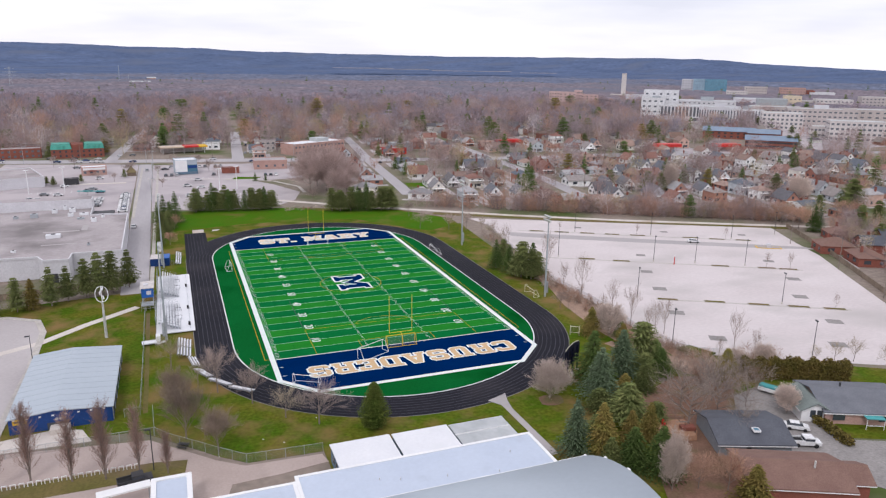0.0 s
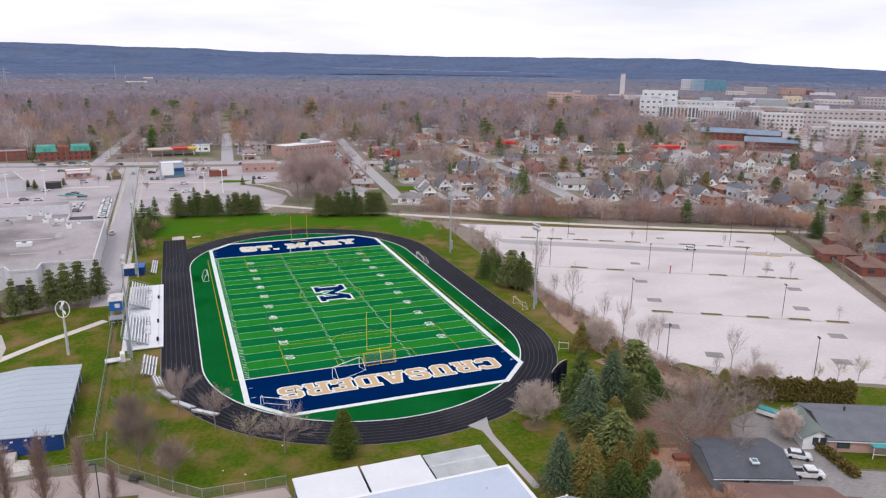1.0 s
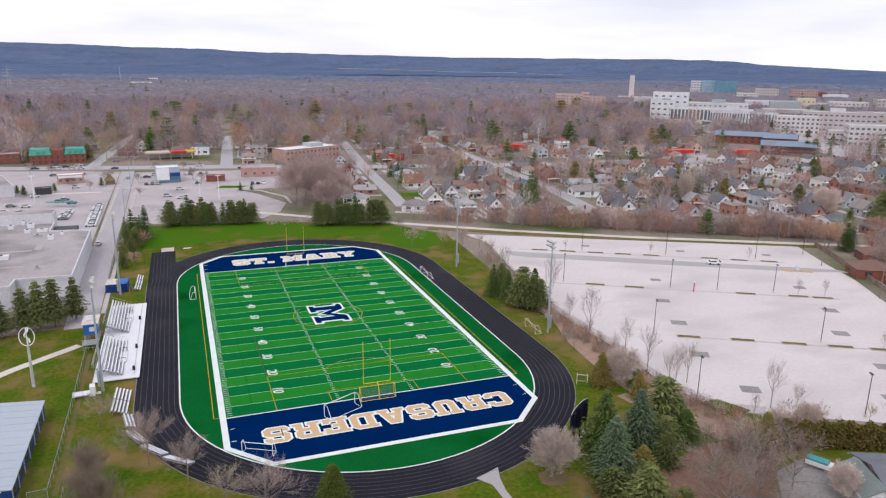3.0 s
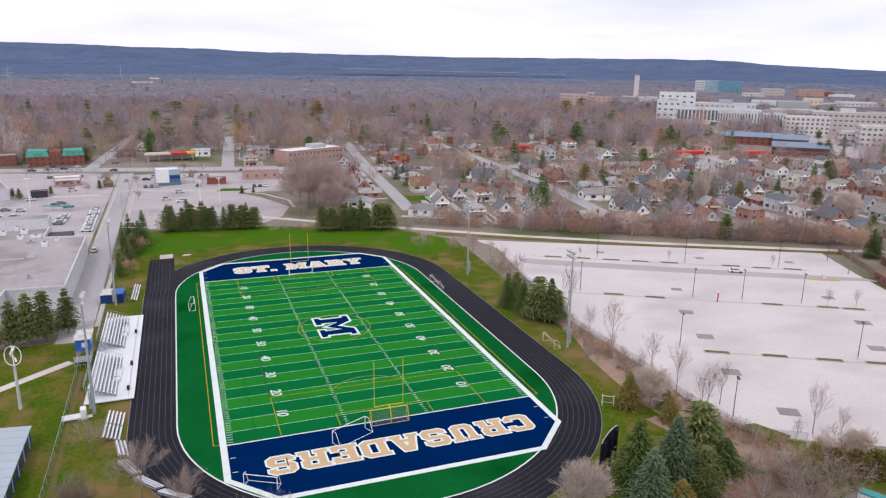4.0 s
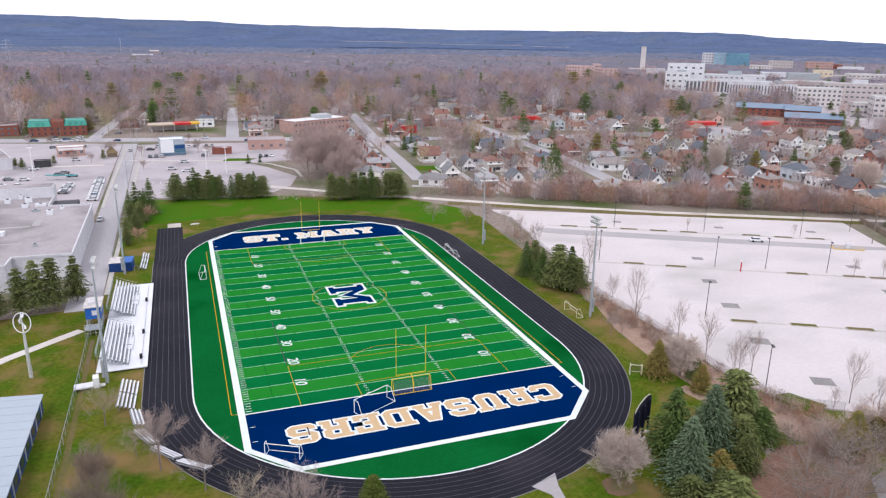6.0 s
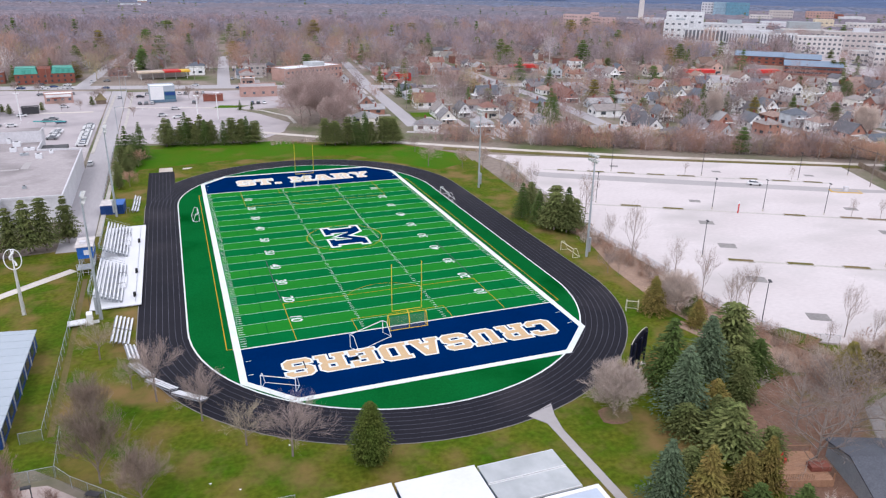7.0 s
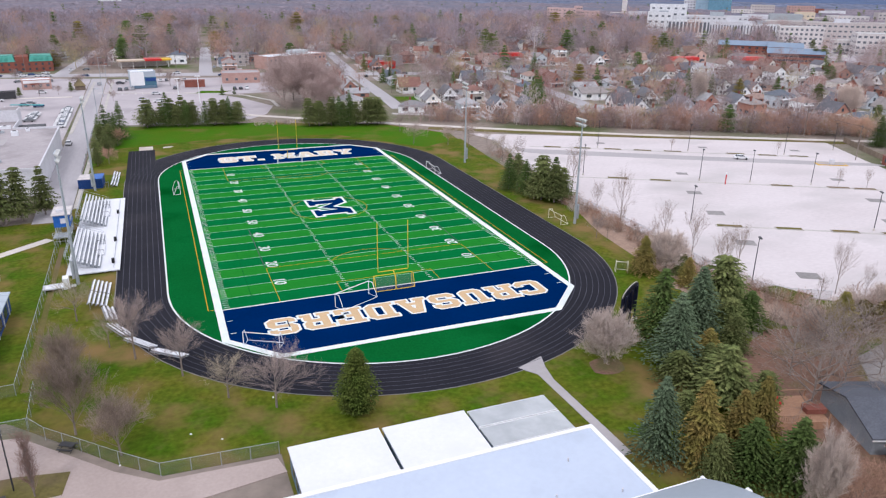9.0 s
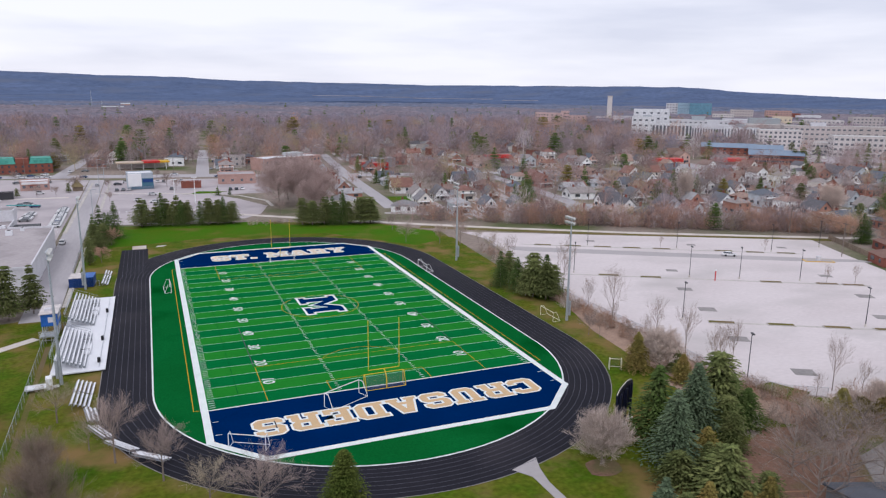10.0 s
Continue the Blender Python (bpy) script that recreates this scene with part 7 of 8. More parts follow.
gym = flat_block("school_wing", -34.4, 5.3, -122.5, -106.1, 5.0, M_ROOFB, M_PALEWALL, M_WHITE, "flat pale blue-grey roofed school wing with white parapet")
flat_block("school_wing", -74, -34.5, -128.5, -107.4, 4.9, M_ROOFB, M_PALEWALL, M_WHITE, "flat pale blue-grey roofed school wing with white parapet")
for x, y in ((6.0, -3.4), (-12.3, -3.2)):
    hatch = part("roof_hatch", boxm(x - 1.5, x + 1.5, y - 1.2, y + 1.2, 4.9, 5.6), M_WHITE, gym, "white skylight kerb")
    part("skylight", boxm(x - 1.1, x + 1.1, y - 0.85, y + 0.85, 5.6, 5.66), M_ROOFG, hatch, "grey skylight")
for x, y in ((14, 3.5), (10, -1), (-5, 2), (-8, 3), (2, 0.5), (-15, -2), (16.5, -2.5)):
    part("vent_pipe", tube(bmesh.new(), (x, y, 4.9), (x, y, 5.35), 0.09, 0.09, 8), M_PALEWALL, gym)


def gym_hall():
    """A hall under a shallow barrel roof that runs east to west."""
    t = thing("gym_hall", 0, 0, 0, 0, "tall school hall under a smooth pale barrel roof", "school building")
    yc, half, eave, rise = -136.8, 13.9, 10.0, 4.05
    r = (half * half + rise * rise) / (2 * rise)
    top = math.asin(half / r)
    arc = [(yc - r * math.sin(a), eave + rise - r + r * math.cos(a)) for a in np.linspace(-top, top, 33)]
    x0, x1 = -33.0, 5.6
    bm = bmesh.new()
    rows = [[bm.verts.new((x, y, z + dz)) for y, z in arc] for x, dz in ((x0, 0), (x1, 0), (x1, -0.3), (x0, -0.3))]
    for k in range(4):
        a, b = rows[k], rows[(k + 1) % 4]
        for i in range(1, len(arc)):
            f = bm.faces.new((a[i - 1], b[i - 1], b[i], a[i]))
            f.smooth = k == 0
    for i in (0, -1):
        bm.faces.new([q[i] for q in rows])
    part("roof", bm, M_ROOFS, t, "smooth pale grey barrel roof")
    lo = bmesh.new()
    base = [(arc[0][0] - 0.2, 0.0)] + [(y * 1.0, z - 0.31) for y, z in arc] + [(arc[-1][0] + 0.2, 0.0)]
    ends = [[lo.verts.new((x, y, z)) for y, z in base] for x in (x0 + 0.3, x1 - 0.25)]
    lo.faces.new(ends[0])
    lo.faces.new(ends[1][::-1])
    for i in range(len(base)):
        lo.faces.new((ends[0][i - 1], ends[1][i - 1], ends[1][i], ends[0][i]))
    part("wall", lo, M_PALEWALL, t)
    for y, z in (arc[0], arc[6], arc[12]):
        part("eave_bracket", boxm(x1 - 0.05, x1 + 0.25, y - 0.25, y + 0.25, z - 0.35, z + 0.05), M_WHITE, t, "small white eave bracket")
    part("gutter", boxm(x0, x1, arc[0][0] - 0.02, arc[0][0] + 0.22, eave - 0.3, eave - 0.08), M_WHITE, t, "white gutter")


gym_hall()
t = flat_block("entrance_canopy", -54.7, -49.0, -106.3, -98.2, 4.0, M_ROOFB, M_WHITE, M_WHITE, "small flat entrance block with a wide white rim", "school building", 0.7, 0.5)
t = thing("side_canopy", -58.5, -97.5, 0, 8, "long low white canopy beside the entrance", "canopy")
part("roof", boxm(-4, 3.6, -0.9, 0.9, 2.7, 3.0), M_WHITE, t)
for x in (-3.6, 3.2):
    part("post", boxm(x, x + 0.15, -0.1, 0.1, 0, 2.7), M_STEEL, t)
for i in range(17):
    t0 = thing("bicycle_stand", -76.6 + i * 1.2, -87.0, 0.05, 0, "short pale hoop bicycle stand", "bicycle stand", "row of bicycle stands")
    part("hoop", tubes([((-0.35, 0, 0), (-0.35, 0, 0.8)), ((-0.35, 0, 0.8), (0.35, 0, 0.8)), ((0.35, 0, 0.8), (0.35, 0, 0))], 0.07, 5), M_WHITE, t0)


def yard_lamp(x, y):
    t = thing("yard_lamp", x, y, 0.05, 0, "dark lamp post with a flat box head in the school yard", "lamp post", "lamp posts of the school yard")
    part("post", tube(bmesh.new(), (0, 0, 0), (0, 0, 7.5), 0.1, 0.07, 6), M_DARKSTEEL, t)
    part("lamp_head", boxm(-0.9, 0.1, -0.2, 0.2, 7.4, 7.6), M_DARKSTEEL, t)


for x, y in ((-54.8, -88.6), (-79.8, -37.4), (-79.8, -79.6)):
    yard_lamp(x, y)
t = thing("picnic_bench", -50.1, -82.7, 0.05, -30, "dark picnic bench on the yard", "bench")
part("top", boxm(-0.9, 0.9, -0.4, 0.4, 0.7, 0.76), M_DARKSTEEL, t)
for s in (-0.7, 0.7):
    part("seat", boxm(-0.9, 0.9, s - 0.14, s + 0.14, 0.42, 0.46), M_DARKSTEEL, t)
part("frame", tubes([((-0.7, -0.7, 0), (-0.7, 0.7, 0.7)), ((-0.7, 0.7, 0), (-0.7, -0.7, 0.7)), ((0.7, -0.7, 0), (0.7, 0.7, 0.7)), ((0.7, 0.7, 0), (0.7, -0.7, 0.7))], 0.04, 5), M_DARKSTEEL, t)


def seam_bar(y):
    """A standing seam that follows both slopes of the shed roof."""
    bm = bmesh.new()
    for (x0, z0), (x1, z1) in (((-8.8, 3.13), (-1.0, 3.93)), ((-1.0, 3.93), (8.8, 3.13))):
        v = [bm.verts.new(p) for p in ((x0, y, z0 + 0.04), (x1, y, z1 + 0.04), (x1, y + 0.05, z1 + 0.04), (x0, y + 0.05, z0 + 0.04))]
        w = [bm.verts.new((q.co.x, q.co.y, q.co.z - 0.06)) for q in v]
        bm.faces.new(v)
        for i in range(4):
            bm.faces.new((v[i - 1], w[i - 1], w[i], v[i]))
    return bm


def sports_shed():
    t = thing("sports_shed", -70.6, -53.1, 0.03, 0, "blue clad sports shed with a pale grey-green sheet roof", "shed")
    part("wall", boxm(-8.5, 8.5, -15.1, 15.1, 0, 3.0), M_BLUEWALL, t, "deep blue clad walls")
    bm = bmesh.new()
    prof = [(-8.8, 2.95), (-1.0, 3.75), (8.8, 2.95)]
    for dz in (0.0,):
        a = [bm.verts.new((x, 15.4, z)) for x, z in prof] + [bm.verts.new((x, 15.4, z + 0.18)) for x, z in reversed(prof)]
        b = [bm.verts.new((v.co.x, -15.4, v.co.z)) for v in a]
        bm.faces.new(a[::-1])
        bm.faces.new(b)
        for i in range(6):
            bm.faces.new((a[i - 1], a[i], b[i], b[i - 1]))
    part("roof", bm, M_ROOFS, t)
    part("gable_wall", prism_y([(-8.5, 3.0), (8.5, 3.0), (-1.0, 3.7)], -15.1, 15.1), M_BLUEWALL, t)
    for k in range(12):
        part("roof_seam", seam_bar(-14.2 + 2.55 * k), M_ROOFS, t)
    part("sign", boxm(-7.8, -5.6, -15.2, -15.12, 1.9, 2.9), M_YELLOWSIGN, t, "yellow sign board")
    part("sign_bar", boxm(-7.6, -5.8, -15.25, -15.2, 2.3, 2.55), M_DARKSTEEL, t)
    for x in (-0.8, -0.1):
        part("round_emblem", tube(bmesh.new(), (x, -15.11, 2.0), (x, -15.16, 2.0), 0.28, 0.28, 12), M_POLEWHITE, t, "white round emblem")
    for k in range(8):
        part("wall_lamp", boxm(-7.8 + k * 2.1, -7.4 + k * 2.1, -15.3, -15.1, 2.75, 2.95), M_WHITE, t)
    for k in range(7):
        part("pilaster", boxm(8.5, 8.62, -14.6 + k * 4.6, -14.3 + k * 4.6, 0, 2.9), M_POLEWHITE, t, "pale steel column")
        if k < 6:
            part("window", boxm(8.5, 8.56, -13.4 + k * 4.6, -11.2 + k * 4.6, 0.7, 2.2), M_WIN, t)
    part("door", boxm(-2.4, 1.2, -15.18, -15.1, 0, 1.4), M_WIN, t, "dark doorway")
    part("step_block", boxm(-1.8, 1.4, -17.4, -15.2, 0, 1.0), M_CONC, t, "pale concrete steps")


def prism_y(prof, y0, y1):
    bm = bmesh.new()
    a = [bm.verts.new((x, y0, z)) for x, z in prof]
    b = [bm.verts.new((x, y1, z)) for x, z in prof]
    bm.faces.new(a)
    bm.faces.new(b[::-1])
    for i in range(len(prof)):
        bm.faces.new((a[i], a[i - 1], b[i - 1], b[i]))
    return bm


sports_shed()
slab("shed_path", [(-81.3, -74.6), (-65.2, -75.1), (-67.2, -70.1), (-72.2, -68.5), (-81.3, -70.1)], 0.06, M_CONC, "pale concrete apron before the shed", "path")


rng = Rand(21)
for i in range(5):
    x, y = rng.uniform(-52, -20), rng.uniform(-88, -72)
    ob = mesh_object("paper_scrap", boxm(-0.13, 0.13, -0.09, 0.09, 0, 0.03), M_WHITE)
    ob.matrix_basis = pose(x, y, 0.035, 0, 0, rng.uniform(0, 180))
    tagged(ob, "small white paper scrap on the lawn", "litter", "litter on the lawn")

# ---- the store and the plaza ----
def store():
    t = thing("store", 0, 0, 0, 0, "large flat-roofed store with pale walls and a stained gravel roof", "store")
    poly = [(-65.3, 35.6), (-66, 94.6), (-79.2, 96.3), (-79.8, 117.8), (-154.1, 121.1), (-152.9, 37.7), (-88.6, 34.7), (-86.4, 29.7), (-79.5, 29.1), (-79.3, 36.2)]
    part("wall", prism(bmesh.new(), poly, 0, 6.5), M_PALEWALL, t, "pale painted block walls")
    part("roof", prism(bmesh.new(), grown(poly, -0.35), 6.4, 6.62), M_GRAVELROOF, t, "stained grey gravel roof")
    bm = bmesh.new()
    for i in range(len(poly)):
        p, q = Vector(poly[i - 1]), Vector(poly[i])
        n = Vector(((q - p).y, -(q - p).x)).normalized() * 0.2
        if area(poly) < 0:
            n = -n
        prism(bm, [tuple(p + n), tuple(q + n), tuple(q - n), tuple(p - n)], 6.5, 7.15)
    part("parapet", bm, M_PALEWALL, t, "pale parapet")
    part("raised_hall", boxm(-152, -79.6, 111.2, 117.9, 6.6, 10.4), M_PALEWALL, t, "raised pale wall of the front hall")
    part("raised_roof", boxm(-151.6, -80.0, 111.6, 117.5, 10.4, 10.5), M_GRAVELROOF, t)
    part("entrance_canopy", boxm(-79.4, -71.6, 98.5, 110.0, 4.4, 5.6), M_DARKSTEEL, t, "dark flat entrance canopy")
    for c in (99.2, 109.3):
        part("column", boxm(-72.3, -72.0, c - 0.15, c + 0.15, 0, 4.4), M_STEEL, t)
    for x0, y0, x1, y1 in ((-92, 69.5, -80.5, 71.0), (-80.2, 70.5, -78.2, 79.5), (-90, 50.6, -79.5, 51.6)):
        part("roof_patch", boxm(x0, x1, y0, y1, 6.6, 6.64), M_LANEGREY, t, "paler repaired strip of the roof")
    rng = Rand(4)
    for x, y, w, d, h in ((-87.6, 61.5, 4.4, 2.2, 1.2), (-86.1, 96.9, 1.8, 1.5, 1.3), (-86.4, 105.6, 2.2, 1.8, 1.5), (-81.7, 98, 3.2, 1.4, 0.9), (-77.1, 84.6, 1.8, 1.5, 1.5), (-74.5, 91.4, 1.1, 1.1, 0.9), (-82, 90.3, 2.4, 1.2, 0.7), (-98.7, 98.4, 2.4, 2, 1.4), (-104.7, 97.6, 1.6, 1.2, 1.0), (-92.6, 105.2, 1.8, 1.5, 1.4), (-89.6, 111.2, 1.2, 1.2, 1.6), (-111.4, 83.8, 3, 2, 1.4), (-119.8, 59.4, 2, 2, 1.2), (-104.8, 46.7, 2, 1.2, 0.8), (-96.6, 44.3, 1.4, 0.8, 0.6), (-75.6, 47.2, 0.9, 0.9, 0.7), (-113.7, 106.5, 2, 1.6, 1.2)):
        u = part("rooftop_unit", boxm(x - w / 2, x + w / 2, y - d / 2, y + d / 2, 6.6, 6.6 + h), M_ROOFW if rng.random() < 0.6 else M_STEEL, t, "pale rooftop air handling unit")
        part("fan", tube(bmesh.new(), (x, y, 6.6 + h), (x, y, 6.75 + h), min(w, d) * 0.32, min(w, d) * 0.32, 10), M_DARKSTEEL, u, "dark fan cowl")
    part("loading_door", boxm(-85.2, -82.7, 28.4, 28.55, 0, 3), M_DARKSTEEL, t, "dark loading door")


store()


def building(name, x, y, yaw, w, d, h, wall, roof, label, category="building", floors=0, cols=0, sides=0, win=(1.4, 1.3), rimh=0.5, roof_label=""):
    """A flat-roofed block with its own windows on the fronts."""
    t = thing(name, x, y, 0, yaw, label, category)
    part("wall", boxm(-w / 2, w / 2, -d / 2, d / 2, 0, h), wall, t)
    part("roof", boxm(-w / 2 + 0.3, w / 2 - 0.3, -d / 2 + 0.3, d / 2 - 0.3, h, h + 0.12), roof, t, roof_label)
    bm = bmesh.new()
    for a in ((-w / 2 - 0.1, w / 2 + 0.1, -d / 2 - 0.1, -d / 2 + 0.25), (-w / 2 - 0.1, w / 2 + 0.1, d / 2 - 0.25, d / 2 + 0.1), (-w / 2 - 0.1, -w / 2 + 0.25, -d / 2 + 0.25, d / 2 - 0.25), (w / 2 - 0.25, w / 2 + 0.1, -d / 2 + 0.25, d / 2 - 0.25)):
        box(bm, *a, h, h + rimh)
    part("parapet", bm, wall, t)
    if floors:
        me = pane_mesh(*win, M_WINPALE)
        for f in range(floors):
            z = h * (f + 0.3) / floors
            for c in range(cols):
                share("window", me, t, pose(-w / 2 + w * (c + 0.5) / cols, -d / 2 - 0.03, z))
            for c in range(sides):
                share("window", me, t, pose(-w / 2 - 0.03, -d / 2 + d * (c + 0.5) / sides, z, 0, 0, 90))
    return t


t = thing("mansard_building", -107.8, 336.4, 0, 7, "red brick building with a green mansard roof", "building")
part("wall", boxm(-16, 16, -7, 7, 0, 6.2), M_BRICK, t)
bm = bmesh.new()
for x0, x1 in ((-16.3, -3.5), (3.5, 16.3)):
    v = [bm.verts.new(p) for p in ((x0, -7.4, 6.0), (x1, -7.4, 6.0), (x1, 7.4, 6.0), (x0, 7.4, 6.0), (x0 + 1, -6, 9.4), (x1 - 1, -6, 9.4), (x1 - 1, 6, 9.4), (x0 + 1, 6, 9.4))]
    for f in ((3, 2, 1, 0), (4, 5, 6, 7), (0, 1, 5, 4), (1, 2, 6, 5), (2, 3, 7, 6), (3, 0, 4, 7)):
        bm.faces.new([v[i] for i in f])
part("roof", bm, M_GREENROOF, t, "green mansard roof")
part("centre_bay", boxm(-3.5, 3.5, -7.3, 7, 6.2, 9.0), M_BRICK, t)
for f in range(2):
    for c in range(9):
        share("window", WINDOW, t, pose(-14 + c * 3.5, -7.03, 1.0 + f * 2.8))
for c in (-11, -8, 7, 10, 13):
    part("dormer", boxm(c - 0.8, c + 0.8, -7.3, -5.6, 6.6, 8.4), M_GREENROOF, t)
building("brick_block", -142.4, 341.7, 8, 24, 14, 6, M_BRICK, M_GRAVELROOF, "low red brick block with a dark roof", "building", 2, 7)
t = building("restaurant", -91, 250.5, 8, 13, 9, 4.4, M_BRICKP, M_ROOFW, "small red-brown restaurant with a pale flat roof", "restaurant", 1, 4)
part("fascia", boxm(-5.8, 5.8, -4.8, -4.5, 3.2, 4.4), M_WHITE, t, "white fascia band")
part("canopy", boxm(-3, 1, -6.5, -4.6, 2.6, 3.0), M_BRICK, t)
building("shop", -129.3, 226.6, 18, 26, 38, 5, M_PALEWALL, M_GRAVELROOF, "low pale shop with a flat grey roof", "shop")
building("kiosk", -99.1, 216.2, 5, 7, 4, 3, M_DARKSTEEL, M_GRAVELROOF, "low dark flat-roofed kiosk", "kiosk")
t = building("bank_branch", -41.3, 240.7, 6, 12, 11, 8.0, M_ROOFS, M_ROOFW, "pale blue-white bank branch with a glazed corner", "bank", 0, 0)
part("upper_wall", boxm(-6.1, 0.4, -5.75, -5.5, 0.3, 8.3), M_WHITE, t, "white front wall")
part("lower_band", boxm(-6.2, 6.2, -5.9, -5.76, 0.2, 1.6), M_TEALWALL, t, "grey-blue lower band")
part("glazed_corner", boxm(0.5, 6.1, -5.7, -5.4, 0.3, 5.6), M_GLASSB, t, "blue glazed front")
part("sign_panel", boxm(1.0, 5.8, -5.85, -5.7, 3.6, 5.2), M_BLUEWALL, t, "blue sign panel")
M_THATCH = material("olive_brown_roof", (0.24, 0.19, 0.10), (0.19, 0.15, 0.08), 0.9, 0.6, 5.0)
M_TANFASCIA = material("tan_fascia", (0.58, 0.46, 0.36), None, 0.6, 0.3, 3.0)
t = thing("cart_shelter", -86.4, 179.1, 0.05, -17, "low teal cart shelter in the store forecourt", "shelter")
part("roof", boxm(-6.6, 6.6, -0.9, 0.9, 2.1, 2.3), M_TURQ, t, "teal roof sheet")
for x in (-6, -2, 2, 6):
    part("post", tube(bmesh.new(), (x, 0, 0), (x, 0, 2.1), 0.06, 0.06, 6), M_STEEL, t)
t = thing("garden_hut", -70.6, 239.5, 0.1, 10, "small hut with a steep olive-brown roof by the street", "hut")
part("wall", boxm(-2.2, 2.2, -2.2, 2.2, 0, 2.0), M_FENCEWOOD, t)
part("roof", hip(bmesh.new(), 4.4, 4.5, 2.0, 3.6, 0.5), M_THATCH, t, "steep olive-brown roof")
t = thing("fuel_station", -40.2, 338.2, 0, 8, "fuel station canopy with yellow and red fascia", "fuel station")
part("canopy", boxm(-16, 0, -5, 5, 4.2, 5.0), M_TANFASCIA, t, "pale tan canopy")
part("canopy", boxm(0.1, 10, -5, 5, 4.2, 5.4), M_REDROOF, t, "red canopy")
part("canopy", boxm(10.1, 16, -5, 5, 4.2, 5.2), M_YELLOWSIGN, t, "yellow canopy")
part("kiosk", boxm(-14, 14, 6, 14, 0, 4.2), M_CREAM, t)
for x in (-14, -7, 0, 7, 14):
    part("column", boxm(x - 0.2, x + 0.2, -3, -2.6, 0, 4.3), M_WHITE, t)
building("beige_house_block", 17.7, 343.8, -4, 15, 11, 7, M_BEIGE, M_GRAVELROOF, "beige flat-roofed block at the street corner", "building", 2, 4)
building("shop", 9, 251, -4, 20, 16, 5.0, M_BRICKP, M_GRAVELROOF, "pinkish flat-roofed shop with rooftop units", "shop", 1, 4)
building("kiosk", -16.2, 234.6, -4, 10, 4, 3.0, M_BRICK, M_GRAVELROOF, "low dark brick drive-through shelter", "kiosk")
t = building("old_school", 49.3, 319.4, 28, 46, 16, 7.5, M_BRICKP, M_ROOFW, "long two-storey brick school with a pale roof edge", "school", 2, 14)
part("upper_roof", boxm(2, 13, -2, 7, 7.5, 10), M_ROOFG, t, "blue-grey raised roof")
building("low_shop", 103.4, 293.3, 5, 16, 9, 4.2, M_REDROOF, M_GRAVELROOF, "low shop with a red front", "shop", 1, 4)
building("depot", 113.8, 310.3, 5, 16, 10, 6, M_STEEL, M_ROOFG, "grey clad flat-roofed depot", "building")
for x, y, w in ((-63.9, 290.8, 0), (-58.8, 210.2, 0), (-59.3, 261.6, 0), (-115.3, 190.4, 1), (-100.4, 197.7, 1), (-26.6, 170.3, 1), (-17.7, 176.9, 1), (27.1, 269.8, 0), (-135.6, 306.5, 0), (95, 254.1, 0), (-58.6, 154, 0)):
    t = thing("street_lamp", x, y, 0.05, 0, "tall white lot lamp post" if w else "tall grey street pole with a lamp arm", "lamp post", "street lamps of the plaza")
    part("post", tube(bmesh.new(), (0, 0, 0), (0, 0, 12 if w else 11), 0.22 if w else 0.13, 0.14 if w else 0.09, 8), M_WHITE if w else M_STEEL, t)
    part("lamp_head", boxm(-1.2, 1.2, -0.3, 0.3, 11.8, 12.1) if w else boxm(-0.1, 2.2, -0.12, 0.12, 10.8, 11.0), M_WHITE if w else M_STEEL, t)


def utility_line(points, label):
    tops = []
    for x, y in points:
        t = thing("utility_pole", x, y, 0.02, 0, label, "utility pole", "utility poles along the streets")
        part("pole", tube(bmesh.new(), (0, 0, 0), (0, 0, 11.5), 0.16, 0.11, 6), M_BARK, t)
        part("crossarm", boxm(-0.08, 0.08, -1.1, 1.1, 10.7, 10.85), M_BARK, t)
        tops.append(Vector((x, y, 10.9)))
    for p, q in zip(tops, tops[1:]):
        for s in (-0.9, 0.9):
            w = thing("overhead_wire", p.x, p.y + s, p.z, 0, "thin dark overhead power wire between poles", "wire", "overhead wires")
            d = q - p
            pts = [d * f + Vector((0, 0, -0.9 * 4 * f * (1 - f))) for f in (0, 0.25, 0.5, 0.75, 1)]
            part("cable", tubes(list(zip(pts, pts[1:])), 0.035, 3), M_DARKSTEEL, w)


utility_line([(-189, 338.8), (-146.4, 327.9), (-104.5, 317.8), (-63.3, 307.8), (-22.7, 298), (17.1, 288.4), (58.3, 278.2), (98.7, 269.7), (138.5, 263.8), (179.5, 258.4)], "brown wooden utility pole along the main street")
utility_line([(74.2, 181.8), (79.8, 220.3), (85.4, 262.9)], "brown wooden utility pole along a side street")
utility_line([(161, 160.4), (157.4, 121.6), (151.8, 87.8)], "brown wooden utility pole along a side street")
utility_line([(144.7, -63.8), (157.6, -37.1), (170.3, -4.8), (185, 29.3)], "brown wooden utility pole behind the car park")

# ---- hospital quarter and other far buildings ----
def far_block(x, y, w, d, h, wall, label, floors=0, cols=0, sides=0, yaw=-40.0, win=(3.0, 2.0), roof=None, category="building", name="far_building"):
    return building(name, x, y, yaw, w, d, h, wall, roof or M_ROOFG, label + " of the hospital quarter", category, floors, cols, sides, win, 0.8)


